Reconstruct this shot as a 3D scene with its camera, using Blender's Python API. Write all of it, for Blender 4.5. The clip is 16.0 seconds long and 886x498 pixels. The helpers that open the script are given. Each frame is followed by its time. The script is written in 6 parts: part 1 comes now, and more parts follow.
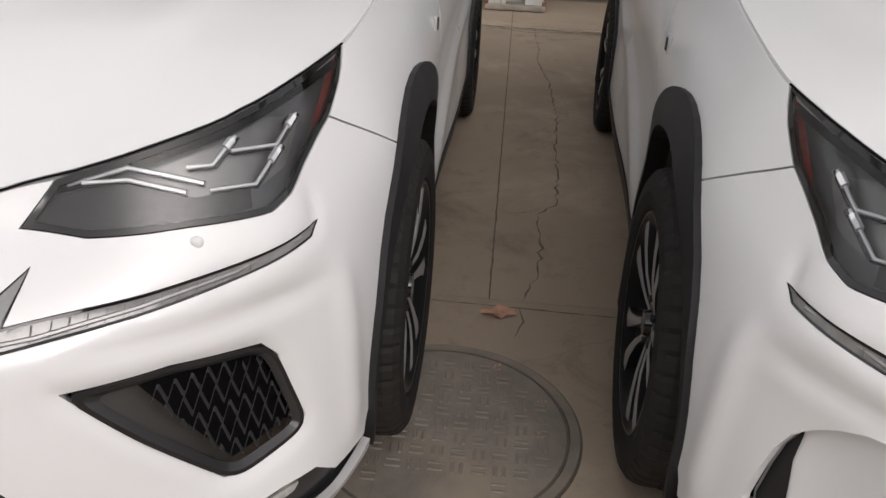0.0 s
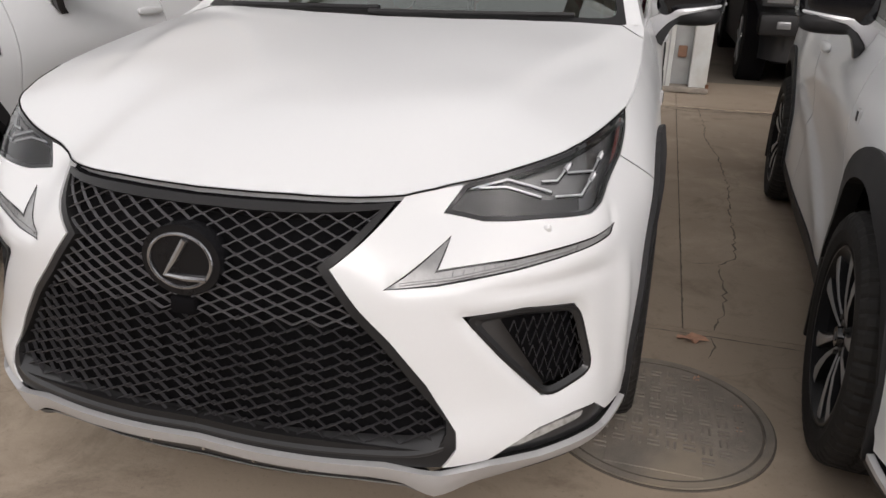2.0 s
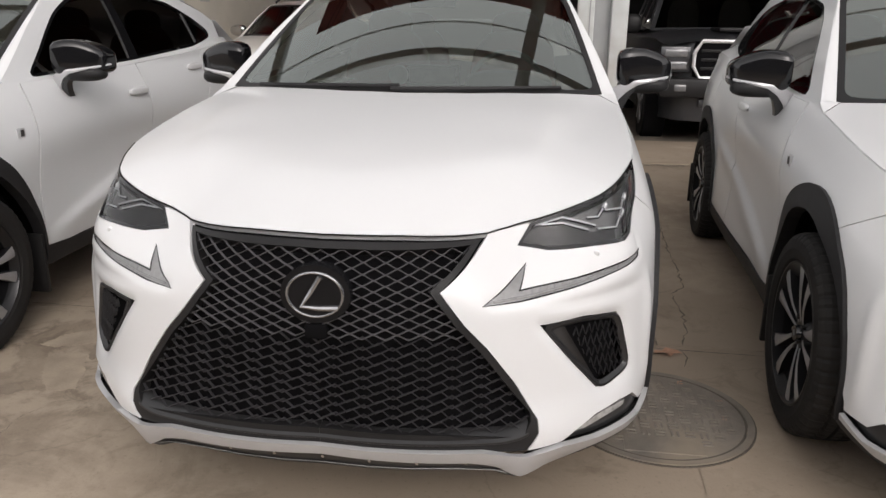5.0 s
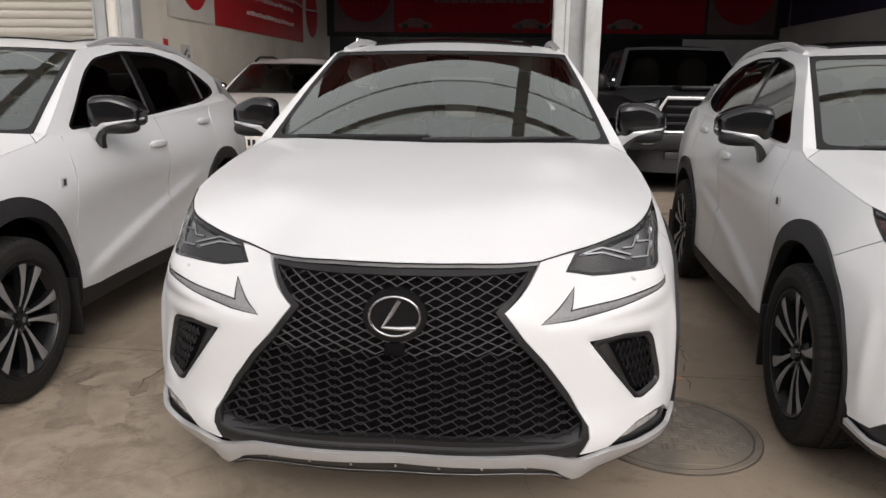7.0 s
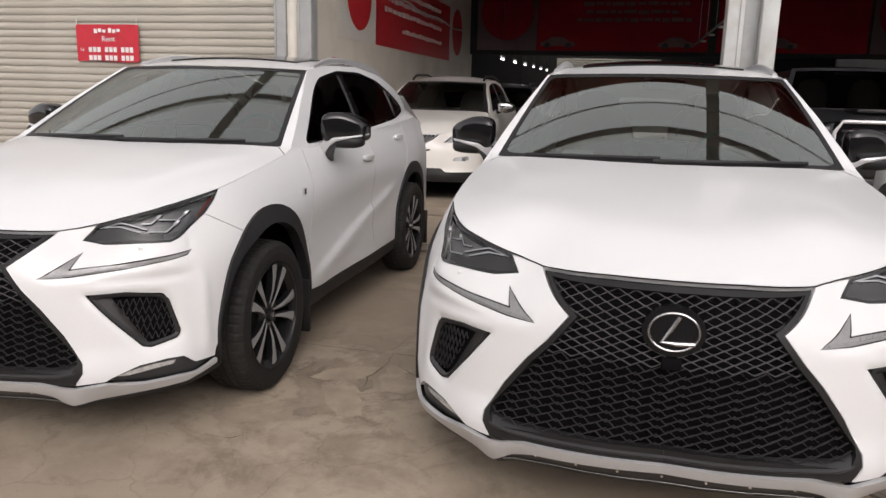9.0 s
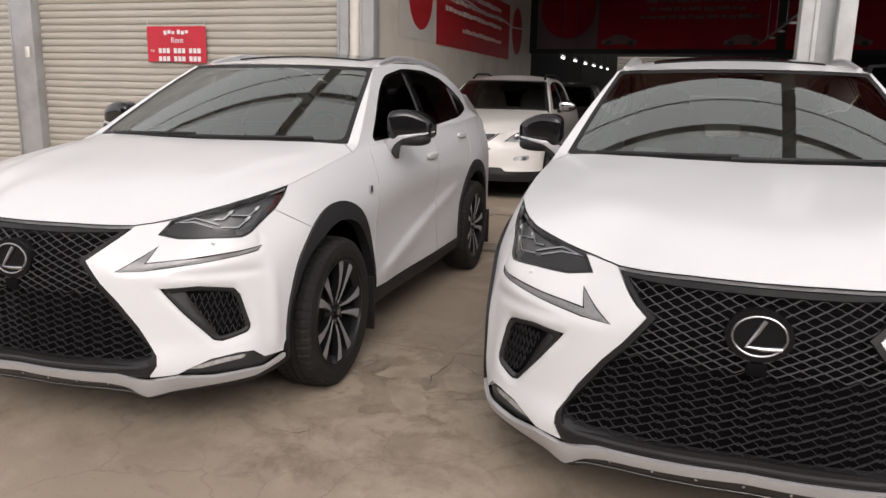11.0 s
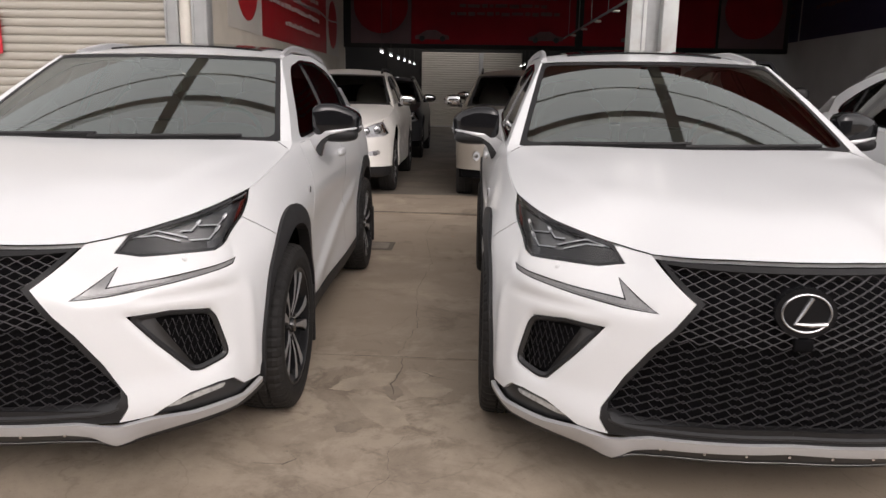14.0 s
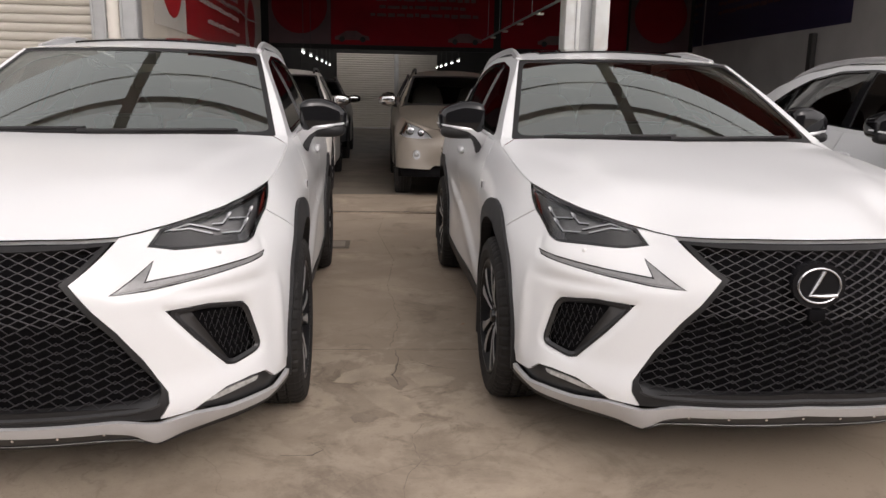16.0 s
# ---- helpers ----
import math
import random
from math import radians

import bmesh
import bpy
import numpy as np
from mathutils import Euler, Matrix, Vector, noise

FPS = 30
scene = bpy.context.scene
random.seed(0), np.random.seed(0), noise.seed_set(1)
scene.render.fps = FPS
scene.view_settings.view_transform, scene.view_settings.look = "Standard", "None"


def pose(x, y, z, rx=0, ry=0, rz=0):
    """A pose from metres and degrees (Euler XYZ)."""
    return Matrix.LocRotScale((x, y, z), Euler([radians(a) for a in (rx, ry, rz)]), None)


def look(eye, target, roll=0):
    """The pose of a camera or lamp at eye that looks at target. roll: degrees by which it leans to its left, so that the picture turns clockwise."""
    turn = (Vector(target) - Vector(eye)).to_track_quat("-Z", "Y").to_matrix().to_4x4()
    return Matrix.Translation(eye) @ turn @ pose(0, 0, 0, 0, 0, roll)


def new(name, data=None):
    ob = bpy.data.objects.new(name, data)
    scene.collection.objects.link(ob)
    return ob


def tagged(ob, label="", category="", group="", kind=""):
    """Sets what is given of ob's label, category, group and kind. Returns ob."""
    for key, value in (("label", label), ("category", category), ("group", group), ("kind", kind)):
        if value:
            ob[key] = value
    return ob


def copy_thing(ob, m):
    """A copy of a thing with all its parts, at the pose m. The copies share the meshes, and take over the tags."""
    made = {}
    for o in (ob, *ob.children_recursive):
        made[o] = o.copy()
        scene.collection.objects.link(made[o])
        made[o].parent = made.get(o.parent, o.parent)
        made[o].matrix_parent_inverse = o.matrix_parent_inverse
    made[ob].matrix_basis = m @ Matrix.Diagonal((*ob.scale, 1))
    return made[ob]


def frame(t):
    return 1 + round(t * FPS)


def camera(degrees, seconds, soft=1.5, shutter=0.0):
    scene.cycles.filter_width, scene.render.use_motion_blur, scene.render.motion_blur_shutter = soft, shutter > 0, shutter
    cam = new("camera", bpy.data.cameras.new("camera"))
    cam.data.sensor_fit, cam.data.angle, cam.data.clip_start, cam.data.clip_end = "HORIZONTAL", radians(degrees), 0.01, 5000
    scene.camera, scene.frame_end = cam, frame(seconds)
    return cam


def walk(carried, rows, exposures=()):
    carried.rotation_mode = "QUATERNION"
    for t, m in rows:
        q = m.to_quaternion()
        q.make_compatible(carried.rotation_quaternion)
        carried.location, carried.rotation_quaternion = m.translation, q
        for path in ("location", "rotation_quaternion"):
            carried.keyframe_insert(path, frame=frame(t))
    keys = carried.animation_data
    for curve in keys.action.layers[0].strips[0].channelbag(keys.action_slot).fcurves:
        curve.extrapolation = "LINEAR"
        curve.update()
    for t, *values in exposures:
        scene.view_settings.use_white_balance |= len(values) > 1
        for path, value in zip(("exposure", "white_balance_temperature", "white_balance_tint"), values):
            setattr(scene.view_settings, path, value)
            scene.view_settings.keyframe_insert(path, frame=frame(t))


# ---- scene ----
cam = camera(61.5, 16.0)
PATH = [
    (0, (1.116, -0.593, 1.280), (0.981, 1.178, 0.360), 2.70),
    (0.5, (1.071, -0.748, 1.303), (0.745, 1.028, 0.443), 2.20),
    (1, (1.053, -0.921, 1.309), (0.613, 0.852, 0.493), 1.99),
    (1.5, (1.004, -1.104, 1.337), (0.507, 0.670, 0.561), 1.67),
    (2, (0.893, -1.210, 1.350), (0.402, 0.573, 0.606), 1.45),
    (2.5, (0.793, -1.329, 1.354), (0.299, 0.476, 0.650), 1.13),
    (3, (0.742, -1.376, 1.366), (0.293, 0.454, 0.695), 0.81),
    (3.5, (0.738, -1.391, 1.366), (0.345, 0.464, 0.731), 0.69),
    (3.7, (0.751, -1.424, 1.388), (0.367, 0.433, 0.752), 1.11),
    (5.8, (0.382, -1.815, 1.407), (0.207, 0.112, 0.902), 0.36),
    (6, (0.353, -1.827, 1.399), (0.190, 0.107, 0.916), 0.58),
    (6.5, (0.324, -1.890, 1.405), (0.181, 0.052, 0.950), 0.62),
    (7, (0.287, -2.010, 1.400), (0.141, -0.065, 0.960), 0.73),
    (7.5, (0.203, -2.107, 1.428), (0.034, -0.160, 1.003), 0.94),
    (8, (-0.006, -2.132, 1.423), (-0.242, -0.190, 1.009), 1.15),
    (8.5, (-0.149, -2.186, 1.418), (-0.481, -0.256, 1.012), 1.35),
    (9, (-0.188, -2.218, 1.415), (-0.637, -0.311, 1.011), 1.45),
    (9.5, (-0.194, -2.230, 1.419), (-0.753, -0.352, 1.018), 1.45),
    (9.7, (-0.197, -2.236, 1.418), (-0.793, -0.370, 1.016), 1.47),
    (11.8, (-0.390, -2.075, 1.391), (-0.960, -0.203, 0.978), 0.64),
    (12, (-0.446, -2.014, 1.393), (-0.970, -0.130, 0.973), 0.66),
    (12.5, (-0.628, -1.956, 1.394), (-1.019, -0.040, 0.975), 0.80),
    (13, (-0.819, -1.984, 1.384), (-1.078, -0.045, 0.968), 1.00),
    (13.5, (-0.933, -2.072, 1.366), (-1.081, -0.121, 0.952), 1.10),
    (14, (-1.020, -2.171, 1.369), (-1.082, -0.215, 0.960), 0.99),
    (14.5, (-1.119, -2.186, 1.355), (-1.106, -0.228, 0.948), 0.99),
    (15, (-1.330, -2.178, 1.330), (-1.251, -0.222, 0.920), 0.99),
    (15.5, (-1.424, -2.206, 1.318), (-1.282, -0.252, 0.916), 1.08),
    (16, (-1.448, -2.244, 1.326), (-1.267, -0.293, 0.927), 1.08),
]
walk(cam, [(t, look(eye, target, roll)) for t, eye, target, roll in PATH], [(0, .40, 6740, 16), (1, .42, 6740, 16), (3, .49, 6740, 15), (7, .60, 6740, 15), (9, .58, 6780, 17), (12, .60, 6800, 18), (16, .64, 6830, 18)])

# ---- world and light: open overcast daylight ----
world = bpy.data.worlds.new("sky")
scene.world = world
world.use_nodes = True
wn, wl = world.node_tree.nodes, world.node_tree.links
sky = wn.new("ShaderNodeTexSky")
sky.sky_type, sky.sun_disc, sky.sun_elevation, sky.sun_rotation = "NISHITA", False, radians(35), radians(160)
sky.air_density, sky.dust_density = 1.0, 6.0
grey = wn.new("ShaderNodeHueSaturation")
grey.inputs["Saturation"].default_value = 0.12
wl.new(sky.outputs[0], grey.inputs["Color"])
veil = wn.new("ShaderNodeMix")
veil.data_type = "RGBA"
veil.inputs["Factor"].default_value = 0.6
veil.inputs["B"].default_value = (4.42, 4.6, 4.66, 1)
wl.new(grey.outputs[0], veil.inputs["A"])
# thin bright haze: the sky is lighter towards the horizon than overhead
way, height = wn.new("ShaderNodeTexCoord"), wn.new("ShaderNodeSeparateXYZ")
wl.new(way.outputs["Generated"], height.inputs[0])
haze = wn.new("ShaderNodeMapRange")
haze.inputs["To Min"].default_value, haze.inputs["To Max"].default_value = 1.5, 0.58
wl.new(height.outputs["Z"], haze.inputs["Value"])
spread = wn.new("ShaderNodeMix")
spread.data_type, spread.blend_type = "RGBA", "MULTIPLY"
spread.inputs["Factor"].default_value = 1
wl.new(veil.outputs["Result"], spread.inputs["A"])
wl.new(haze.outputs[0], spread.inputs["B"])
wl.new(spread.outputs["Result"], wn["Background"].inputs["Color"])
wn["Background"].inputs["Strength"].default_value = 0.180
sun = new("sun", bpy.data.lights.new("sun", "SUN"))
sun.data.energy, sun.data.angle, sun.data.color = 0.18, radians(80), (1.0, 0.97, 0.93)
sun.matrix_world = look((2.6, -7.0, 6.0), (0, 0, 0))


# ---- materials ----
def mat(name, base, rough=0.5, metal=0.0, coat=0.0, vary=0.12, scale=6.0, bump=0.0, grain=120.0, stain=None, amount=0.5, spec=0.5):
    """A surface with colour variation at two scales, optional stains of a second colour, and fine relief."""
    m = bpy.data.materials.new(name)
    m.use_nodes = True
    n, l = m.node_tree.nodes, m.node_tree.links
    p = n["Principled BSDF"]
    p.inputs["Metallic"].default_value = metal
    p.inputs["Coat Weight"].default_value, p.inputs["Specular IOR Level"].default_value = coat, spec
    p.inputs["Coat Roughness"].default_value = 0.04
    at = n.new("ShaderNodeTexCoord")
    big, fine = n.new("ShaderNodeTexNoise"), n.new("ShaderNodeTexNoise")
    big.inputs["Scale"].default_value, big.inputs["Detail"].default_value = scale, 5
    fine.inputs["Scale"].default_value, fine.inputs["Detail"].default_value = grain, 3
    for t in (big, fine):
        l.new(at.outputs["Object"], t.inputs["Vector"])
    add = n.new("ShaderNodeMath")
    add.operation = "MULTIPLY_ADD"
    l.new(fine.outputs["Fac"], add.inputs[0])
    add.inputs[1].default_value = 0.35
    l.new(big.outputs["Fac"], add.inputs[2])
    ramp = n.new("ShaderNodeMapRange")
    ramp.inputs["From Min"].default_value, ramp.inputs["From Max"].default_value = 0.35, 1.0
    ramp.inputs["To Min"].default_value, ramp.inputs["To Max"].default_value = 1 - vary, 1 + vary
    l.new(add.outputs[0], ramp.inputs["Value"])
    mul = n.new("ShaderNodeMix")
    mul.data_type, mul.blend_type = "RGBA", "MULTIPLY"
    mul.inputs["Factor"].default_value = 1
    mul.inputs["A"].default_value = (*base, 1)
    l.new(ramp.outputs[0], mul.inputs["B"])
    out = mul.outputs["Result"]
    if stain:
        blot = n.new("ShaderNodeTexNoise")
        blot.inputs["Scale"].default_value, blot.inputs["Detail"].default_value = scale * 0.35, 8
        blot.inputs["Distortion"].default_value = 0.6
        l.new(at.outputs["Object"], blot.inputs["Vector"])
        edge = n.new("ShaderNodeMapRange")
        edge.inputs["From Min"].default_value, edge.inputs["From Max"].default_value = 0.5, 0.66
        edge.inputs["To Max"].default_value = amount
        l.new(blot.outputs["Fac"], edge.inputs["Value"])
        over = n.new("ShaderNodeMix")
        over.data_type = "RGBA"
        over.inputs["B"].default_value = (*stain, 1)
        l.new(edge.outputs[0], over.inputs["Factor"])
        l.new(out, over.inputs["A"])
        out = over.outputs["Result"]
    l.new(out, p.inputs["Base Color"])
    wear = n.new("ShaderNodeMapRange")
    wear.inputs["To Min"].default_value, wear.inputs["To Max"].default_value = rough * 0.85, min(1, rough * 1.15)
    l.new(big.outputs["Fac"], wear.inputs["Value"])
    l.new(wear.outputs[0], p.inputs["Roughness"])
    if bump:
        b = n.new("ShaderNodeBump")
        b.inputs["Strength"].default_value, b.inputs["Distance"].default_value = bump, 0.004
        l.new(add.outputs[0], b.inputs["Height"])
        l.new(b.outputs[0], p.inputs["Normal"])
    return m


def glass(name, tint, rough=0.0, ior=1.5, gloss=(0.85, 0.85, 0.85)):
    """A thin tinted pane: clear through, with a Fresnel gloss."""
    m = bpy.data.materials.new(name)
    m.use_nodes = True
    n, l = m.node_tree.nodes, m.node_tree.links
    n.remove(n["Principled BSDF"])
    see, shine, fres, mix = n.new("ShaderNodeBsdfTransparent"), n.new("ShaderNodeBsdfGlossy"), n.new("ShaderNodeFresnel"), n.new("ShaderNodeMixShader")
    see.inputs["Color"].default_value = (*tint, 1)
    shine.inputs["Roughness"].default_value, shine.inputs["Color"].default_value = rough, (*gloss, 1)
    fres.inputs["IOR"].default_value = ior
    l.new(fres.outputs[0], mix.inputs["Fac"])
    l.new(see.outputs[0], mix.inputs[1])
    l.new(shine.outputs[0], mix.inputs[2])
    l.new(mix.outputs[0], n["Material Output"].inputs["Surface"])
    return m


def glow(name, colour, strength):
    m = bpy.data.materials.new(name)
    m.use_nodes = True
    p = m.node_tree.nodes["Principled BSDF"]
    p.inputs["Emission Color"].default_value, p.inputs["Emission Strength"].default_value = (*colour, 1), strength
    return m


WHITE = mat("white_paint", (0.725, 0.732, 0.735), 0.34, 0, 0.55, 0.01, 1.5)
BLACK = mat("black_plastic", (0.017, 0.0165, 0.017), 0.45, 0, 0, 0.25, 9, 0.06, 300, spec=0.28)
CLAD = mat("grey_black_cladding", (0.017, 0.0165, 0.0175), 0.55, 0, 0, 0.2, 7, 0.12, 500, spec=0.35)
GLOSS = mat("gloss_black", (0.008, 0.008, 0.009), 0.07, 0, 0.25, 0.1, 4, spec=0.4)
PIT = mat("dark_lining", (0.006, 0.0058, 0.0065), 0.9, 0, 0, 0.2, 5, spec=0.05)
RUBBER = mat("rubber", (0.017, 0.016, 0.0155), 0.72, 0, 0, 0.3, 14, 0.2, 260, (0.04, 0.035, 0.030), 0.2, spec=0.3)
DARKCHROME = mat("emblem_chrome", (0.36, 0.36, 0.37), 0.2, 0.9, 0, 0.1, 30)
CHROME = mat("chrome", (0.60, 0.60, 0.61), 0.12, 1, 0, 0.04, 5)
SATIN = mat("satin_silver", (0.60, 0.60, 0.61), 0.30, 0.45, 0, 0.06, 8)
LIPSILVER = mat("silver_lip_paint", (0.50, 0.50, 0.505), 0.32, 0.30, 0.3, 0.05, 6)
RIMFACE = mat("machined_rim", (0.47, 0.475, 0.485), 0.40, 0.6, 0.2, 0.1, 20)
mat_disc = mat("brake_steel", (0.05, 0.049, 0.048), 0.5, 0.6, 0, 0.2, 20)
RIMDARK = mat("dark_rim", (0.010, 0.010, 0.011), 0.3, 0, 0.15, 0.1, 10, spec=0.3)
SCREEN = glass("windscreen_glass", (0.62, 0.68, 0.64), 0.0, 3.1, (0.88, 0.94, 0.90))
TINT = glass("tinted_glass", (0.10, 0.105, 0.105), 0.0, 1.7)
SIDEGLASS = glass("side_glass", (0.125, 0.122, 0.125), 0.0, 1.7)
LENS = glass("lamp_lens", (0.84, 0.85, 0.86), 0.0, 1.5)
EMBLEM = mat("emblem_black", (0.008, 0.008, 0.009), 0.25, 0, 0, 0.1, 4, spec=0.25)
BEZEL = mat("lamp_bezel_black", (0.018, 0.0175, 0.0175), 0.32, 0, 0.15, 0.2, 20, spec=0.3)
FOGSLATS = mat("fog_slats", (0.052, 0.051, 0.053), 0.42, 0, 0.2, 0.1, 9)
# one black grille in two tones: lower rows shaded, upper rows lit, by colour
SHADESLATS = mat("shaded_lower_slats", (0.036, 0.035, 0.038), 0.38, 0, 0.4, 0.1, 9)
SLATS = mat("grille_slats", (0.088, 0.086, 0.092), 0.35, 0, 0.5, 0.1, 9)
DRLGLASS = mat("lamp_strip", (0.25, 0.25, 0.25), 0.22, 0.1, 0.5, 0.15, 60, 0.1, 160)
WHITELED = mat("white_lamp_strip", (0.88, 0.89, 0.90), 0.2, 0.2, 0.5, 0.05, 20)
LAMPGREY = mat("lamp_housing", (0.13, 0.131, 0.135), 0.40, 0, 0, 0.3, 30, spec=0.3)
LAMPBOWL = mat("lamp_reflector", (0.21, 0.206, 0.202), 0.35, 0.4, 0, 0.25, 35, 0.1, 150)
SILLGREY = mat("satin_black_trim", (0.024, 0.024, 0.025), 0.38, 0, 0.15, 0.2, 9, 0.05, 300, spec=0.5)
RAMP = mat("recess_ramp", (0.032, 0.029, 0.027), 0.42, 0, 0.1, 0.2, 9, 0.05, 300, spec=0.5)
FOGLENS = mat("fog_lens", (0.48, 0.48, 0.47), 0.18, 0.3, 0.5, 0.35, 45, 0.2, 90)
AMBER = mat("red_reflector", (0.22, 0.030, 0.022), 0.25, 0, 0.5, 0.15, 40)
RED_SEAT = mat("red_leather", (0.17, 0.024, 0.021), 0.5, 0, 0, 0.2, 10, 0.1)
DASH = mat("dash_plastic", (0.045, 0.041, 0.040), 0.6, 0, 0, 0.2, 8, 0.1)
CARD = mat("paper", (0.62, 0.66, 0.60), 0.7, 0, 0, 0.08, 8)


# ---- mesh helpers ----
def part(name, bm, material, parent=None, label="", smooth=True):
    me = bpy.data.meshes.new(name)
    bm.to_mesh(me)
    bm.free()
    return place(name, me, material, parent, label, smooth)


def place(name, me, material, parent=None, label="", smooth=True):
    me.materials.append(material)
    if smooth:
        me.polygons.foreach_set("use_smooth", [True] * len(me.polygons))
        me.set_sharp_from_angle(angle=radians(42))
    ob = new(name, me)
    ob.parent = parent
    return tagged(ob, label)


def raw(name, verts, faces, material, parent=None, label="", smooth=True):
    me = bpy.data.meshes.new(name)
    me.from_pydata([tuple(float(c) for c in v) for v in verts], [], [tuple(int(i) for i in f) for f in faces])
    me.update()
    return place(name, me, material, parent, label, smooth)


def thing(name, label, category, group="", kind="", m=None):
    ob = new(name)
    ob.empty_display_size = 0.1
    if m is not None:
        ob.matrix_basis = m
    return tagged(ob, label, category, group, kind)


def box(bm, c, s, bevel=0.0, seg=2, m=None):
    """A box with centre c and size s, its edges rounded."""
    r = bmesh.ops.create_cube(bm, size=1, matrix=Matrix.Translation(c) @ Matrix.Diagonal((*s, 1)))
    if bevel:
        es = list({e for v in r["verts"] for e in v.link_edges})
        out = bmesh.ops.bevel(bm, geom=es, offset=bevel, segments=seg, affect="EDGES", profile=0.5)
        vs = list({v for f in out["faces"] for v in f.verts} | {v for v in r["verts"] if v.is_valid})
    else:
        vs = r["verts"]
    if m is not None:
        bmesh.ops.transform(bm, matrix=m, verts=vs)
    return vs


def cyl(bm, c, r, depth, axis="z", seg=24, r2=None):
    turn = {"z": pose(0, 0, 0), "x": pose(0, 0, 0, 0, 90, 0), "y": pose(0, 0, 0, 90, 0, 0)}[axis]
    bmesh.ops.create_cone(bm, cap_ends=True, segments=seg, radius1=r, radius2=r if r2 is None else r2, depth=depth, matrix=Matrix.Translation(c) @ turn)


def blob(bm, c, s, power=2.6, seg=28, m=None):
    """A rounded, slightly squared body with centre c and half-sizes s."""
    r = bmesh.ops.create_uvsphere(bm, u_segments=seg, v_segments=seg // 2, radius=1)
    for v in r["verts"]:
        k = sum(abs(a) ** power for a in v.co) ** (-1 / power)
        v.co = Vector([a * k * b for a, b in zip(v.co, s)])
    bmesh.ops.transform(bm, matrix=Matrix.Translation(c) @ (m or Matrix()), verts=r["verts"])
    return r["verts"]


def tube(bm, pts, r, seg=8, flat=1.0, up=(0, 0, 1)):
    """A rod along the points; flat squashes it across the up direction."""
    pts = [Vector(p) for p in pts]
    rings = []
    for i, p in enumerate(pts):
        d = (pts[min(i + 1, len(pts) - 1)] - pts[max(i - 1, 0)]).normalized()
        a = d.cross(Vector(up))
        a = a.normalized() if a.length > 1e-5 else Vector((1, 0, 0))
        b = a.cross(d)
        rings.append([bm.verts.new(p + (a * math.cos(k) * flat + b * math.sin(k)) * r) for k in [2 * math.pi * j / seg for j in range(seg)]])
    for q, w in zip(rings, rings[1:]):
        for j in range(seg):
            bm.faces.new((q[j], q[(j + 1) % seg], w[(j + 1) % seg], w[j]))
    bm.faces.new(rings[0][::-1])
    bm.faces.new(rings[-1])


def loft(bm, sections):
    """A closed skin through sections of as many points."""
    rings = [[bm.verts.new(p) for p in q] for q in sections]
    n = len(rings[0])
    for q, w in zip(rings, rings[1:]):
        for j in range(n):
            bm.faces.new((q[j], q[(j + 1) % n], w[(j + 1) % n], w[j]))
    bm.faces.new(rings[0][::-1])
    bm.faces.new(rings[-1])
    bmesh.ops.recalc_face_normals(bm, faces=bm.faces)


def hermite(xk, yk, x):
    """Smooth interpolation of the rows yk (knots first) at x."""
    xk, yk, x = np.asarray(xk, float), np.asarray(yk, float), np.clip(np.asarray(x, float), xk[0], xk[-1])
    i = np.clip(np.searchsorted(xk, x) - 1, 0, len(xk) - 2)
    h = np.diff(xk).reshape((-1,) + (1,) * (yk.ndim - 1))
    d = np.diff(yk, axis=0) / h
    m = np.concatenate([d[:1], (d[:-1] * h[1:] + d[1:] * h[:-1]) / (h[1:] + h[:-1]), d[-1:]])
    return i, xk, yk, m, x


def spline(xk, yk, x):
    i, xk, yk, m, x = hermite(xk, yk, x)
    h = xk[i + 1] - xk[i]
    t = (x - xk[i]) / h
    return (2 * t**3 - 3 * t**2 + 1) * yk[i] + (t**3 - 2 * t**2 + t) * h * m[i] + (3 * t**2 - 2 * t**3) * yk[i + 1] + (t**3 - t**2) * h * m[i + 1]


def inside(poly, pts):
    """Which of the points lie in the polygon."""
    p, q = np.asarray(poly, float), np.asarray(pts, float).reshape(-1, 2)
    a, b = p, np.roll(p, -1, 0)
    x, y = q[:, :1], q[:, 1:]
    cross = ((a[:, 1] > y) != (b[:, 1] > y)) & (x < (b[:, 0] - a[:, 0]) * (y - a[:, 1]) / (b[:, 1] - a[:, 1] + 1e-12) + a[:, 0])
    return cross.sum(1) % 2 == 1


def grown(poly, d):
    """The polygon moved outwards by d (inwards if negative)."""
    p = np.asarray(poly, float)
    area = (p[:, 0] * np.roll(p[:, 1], -1) - np.roll(p[:, 0], -1) * p[:, 1]).sum()
    out = []
    for i in range(len(p)):
        e, g = p[i] - p[i - 1], p[(i + 1) % len(p)] - p[i]
        e, g = e / (np.linalg.norm(e) + 1e-9), g / (np.linalg.norm(g) + 1e-9)
        n = np.array([e[1] + g[1], -(e[0] + g[0])]) * (1 if area > 0 else -1)
        n /= max(0.35, 1 + e @ g) if 1 + e @ g > 1e-6 else 1
        out.append(p[i] + n * d)
    return np.array(out)


def clipped(poly, u, side):
    """The part of a polygon before (side 1) or past (side -1) the line at u."""
    out = []
    for a, b in zip(poly, list(poly[1:]) + [poly[0]]):
        ina, inb = side * (u - a[0]) >= 0, side * (u - b[0]) >= 0
        if ina:
            out.append(tuple(a))
        if ina != inb:
            t = (u - a[0]) / (b[0] - a[0])
            out.append((u, a[1] + (b[1] - a[1]) * t))
    return out


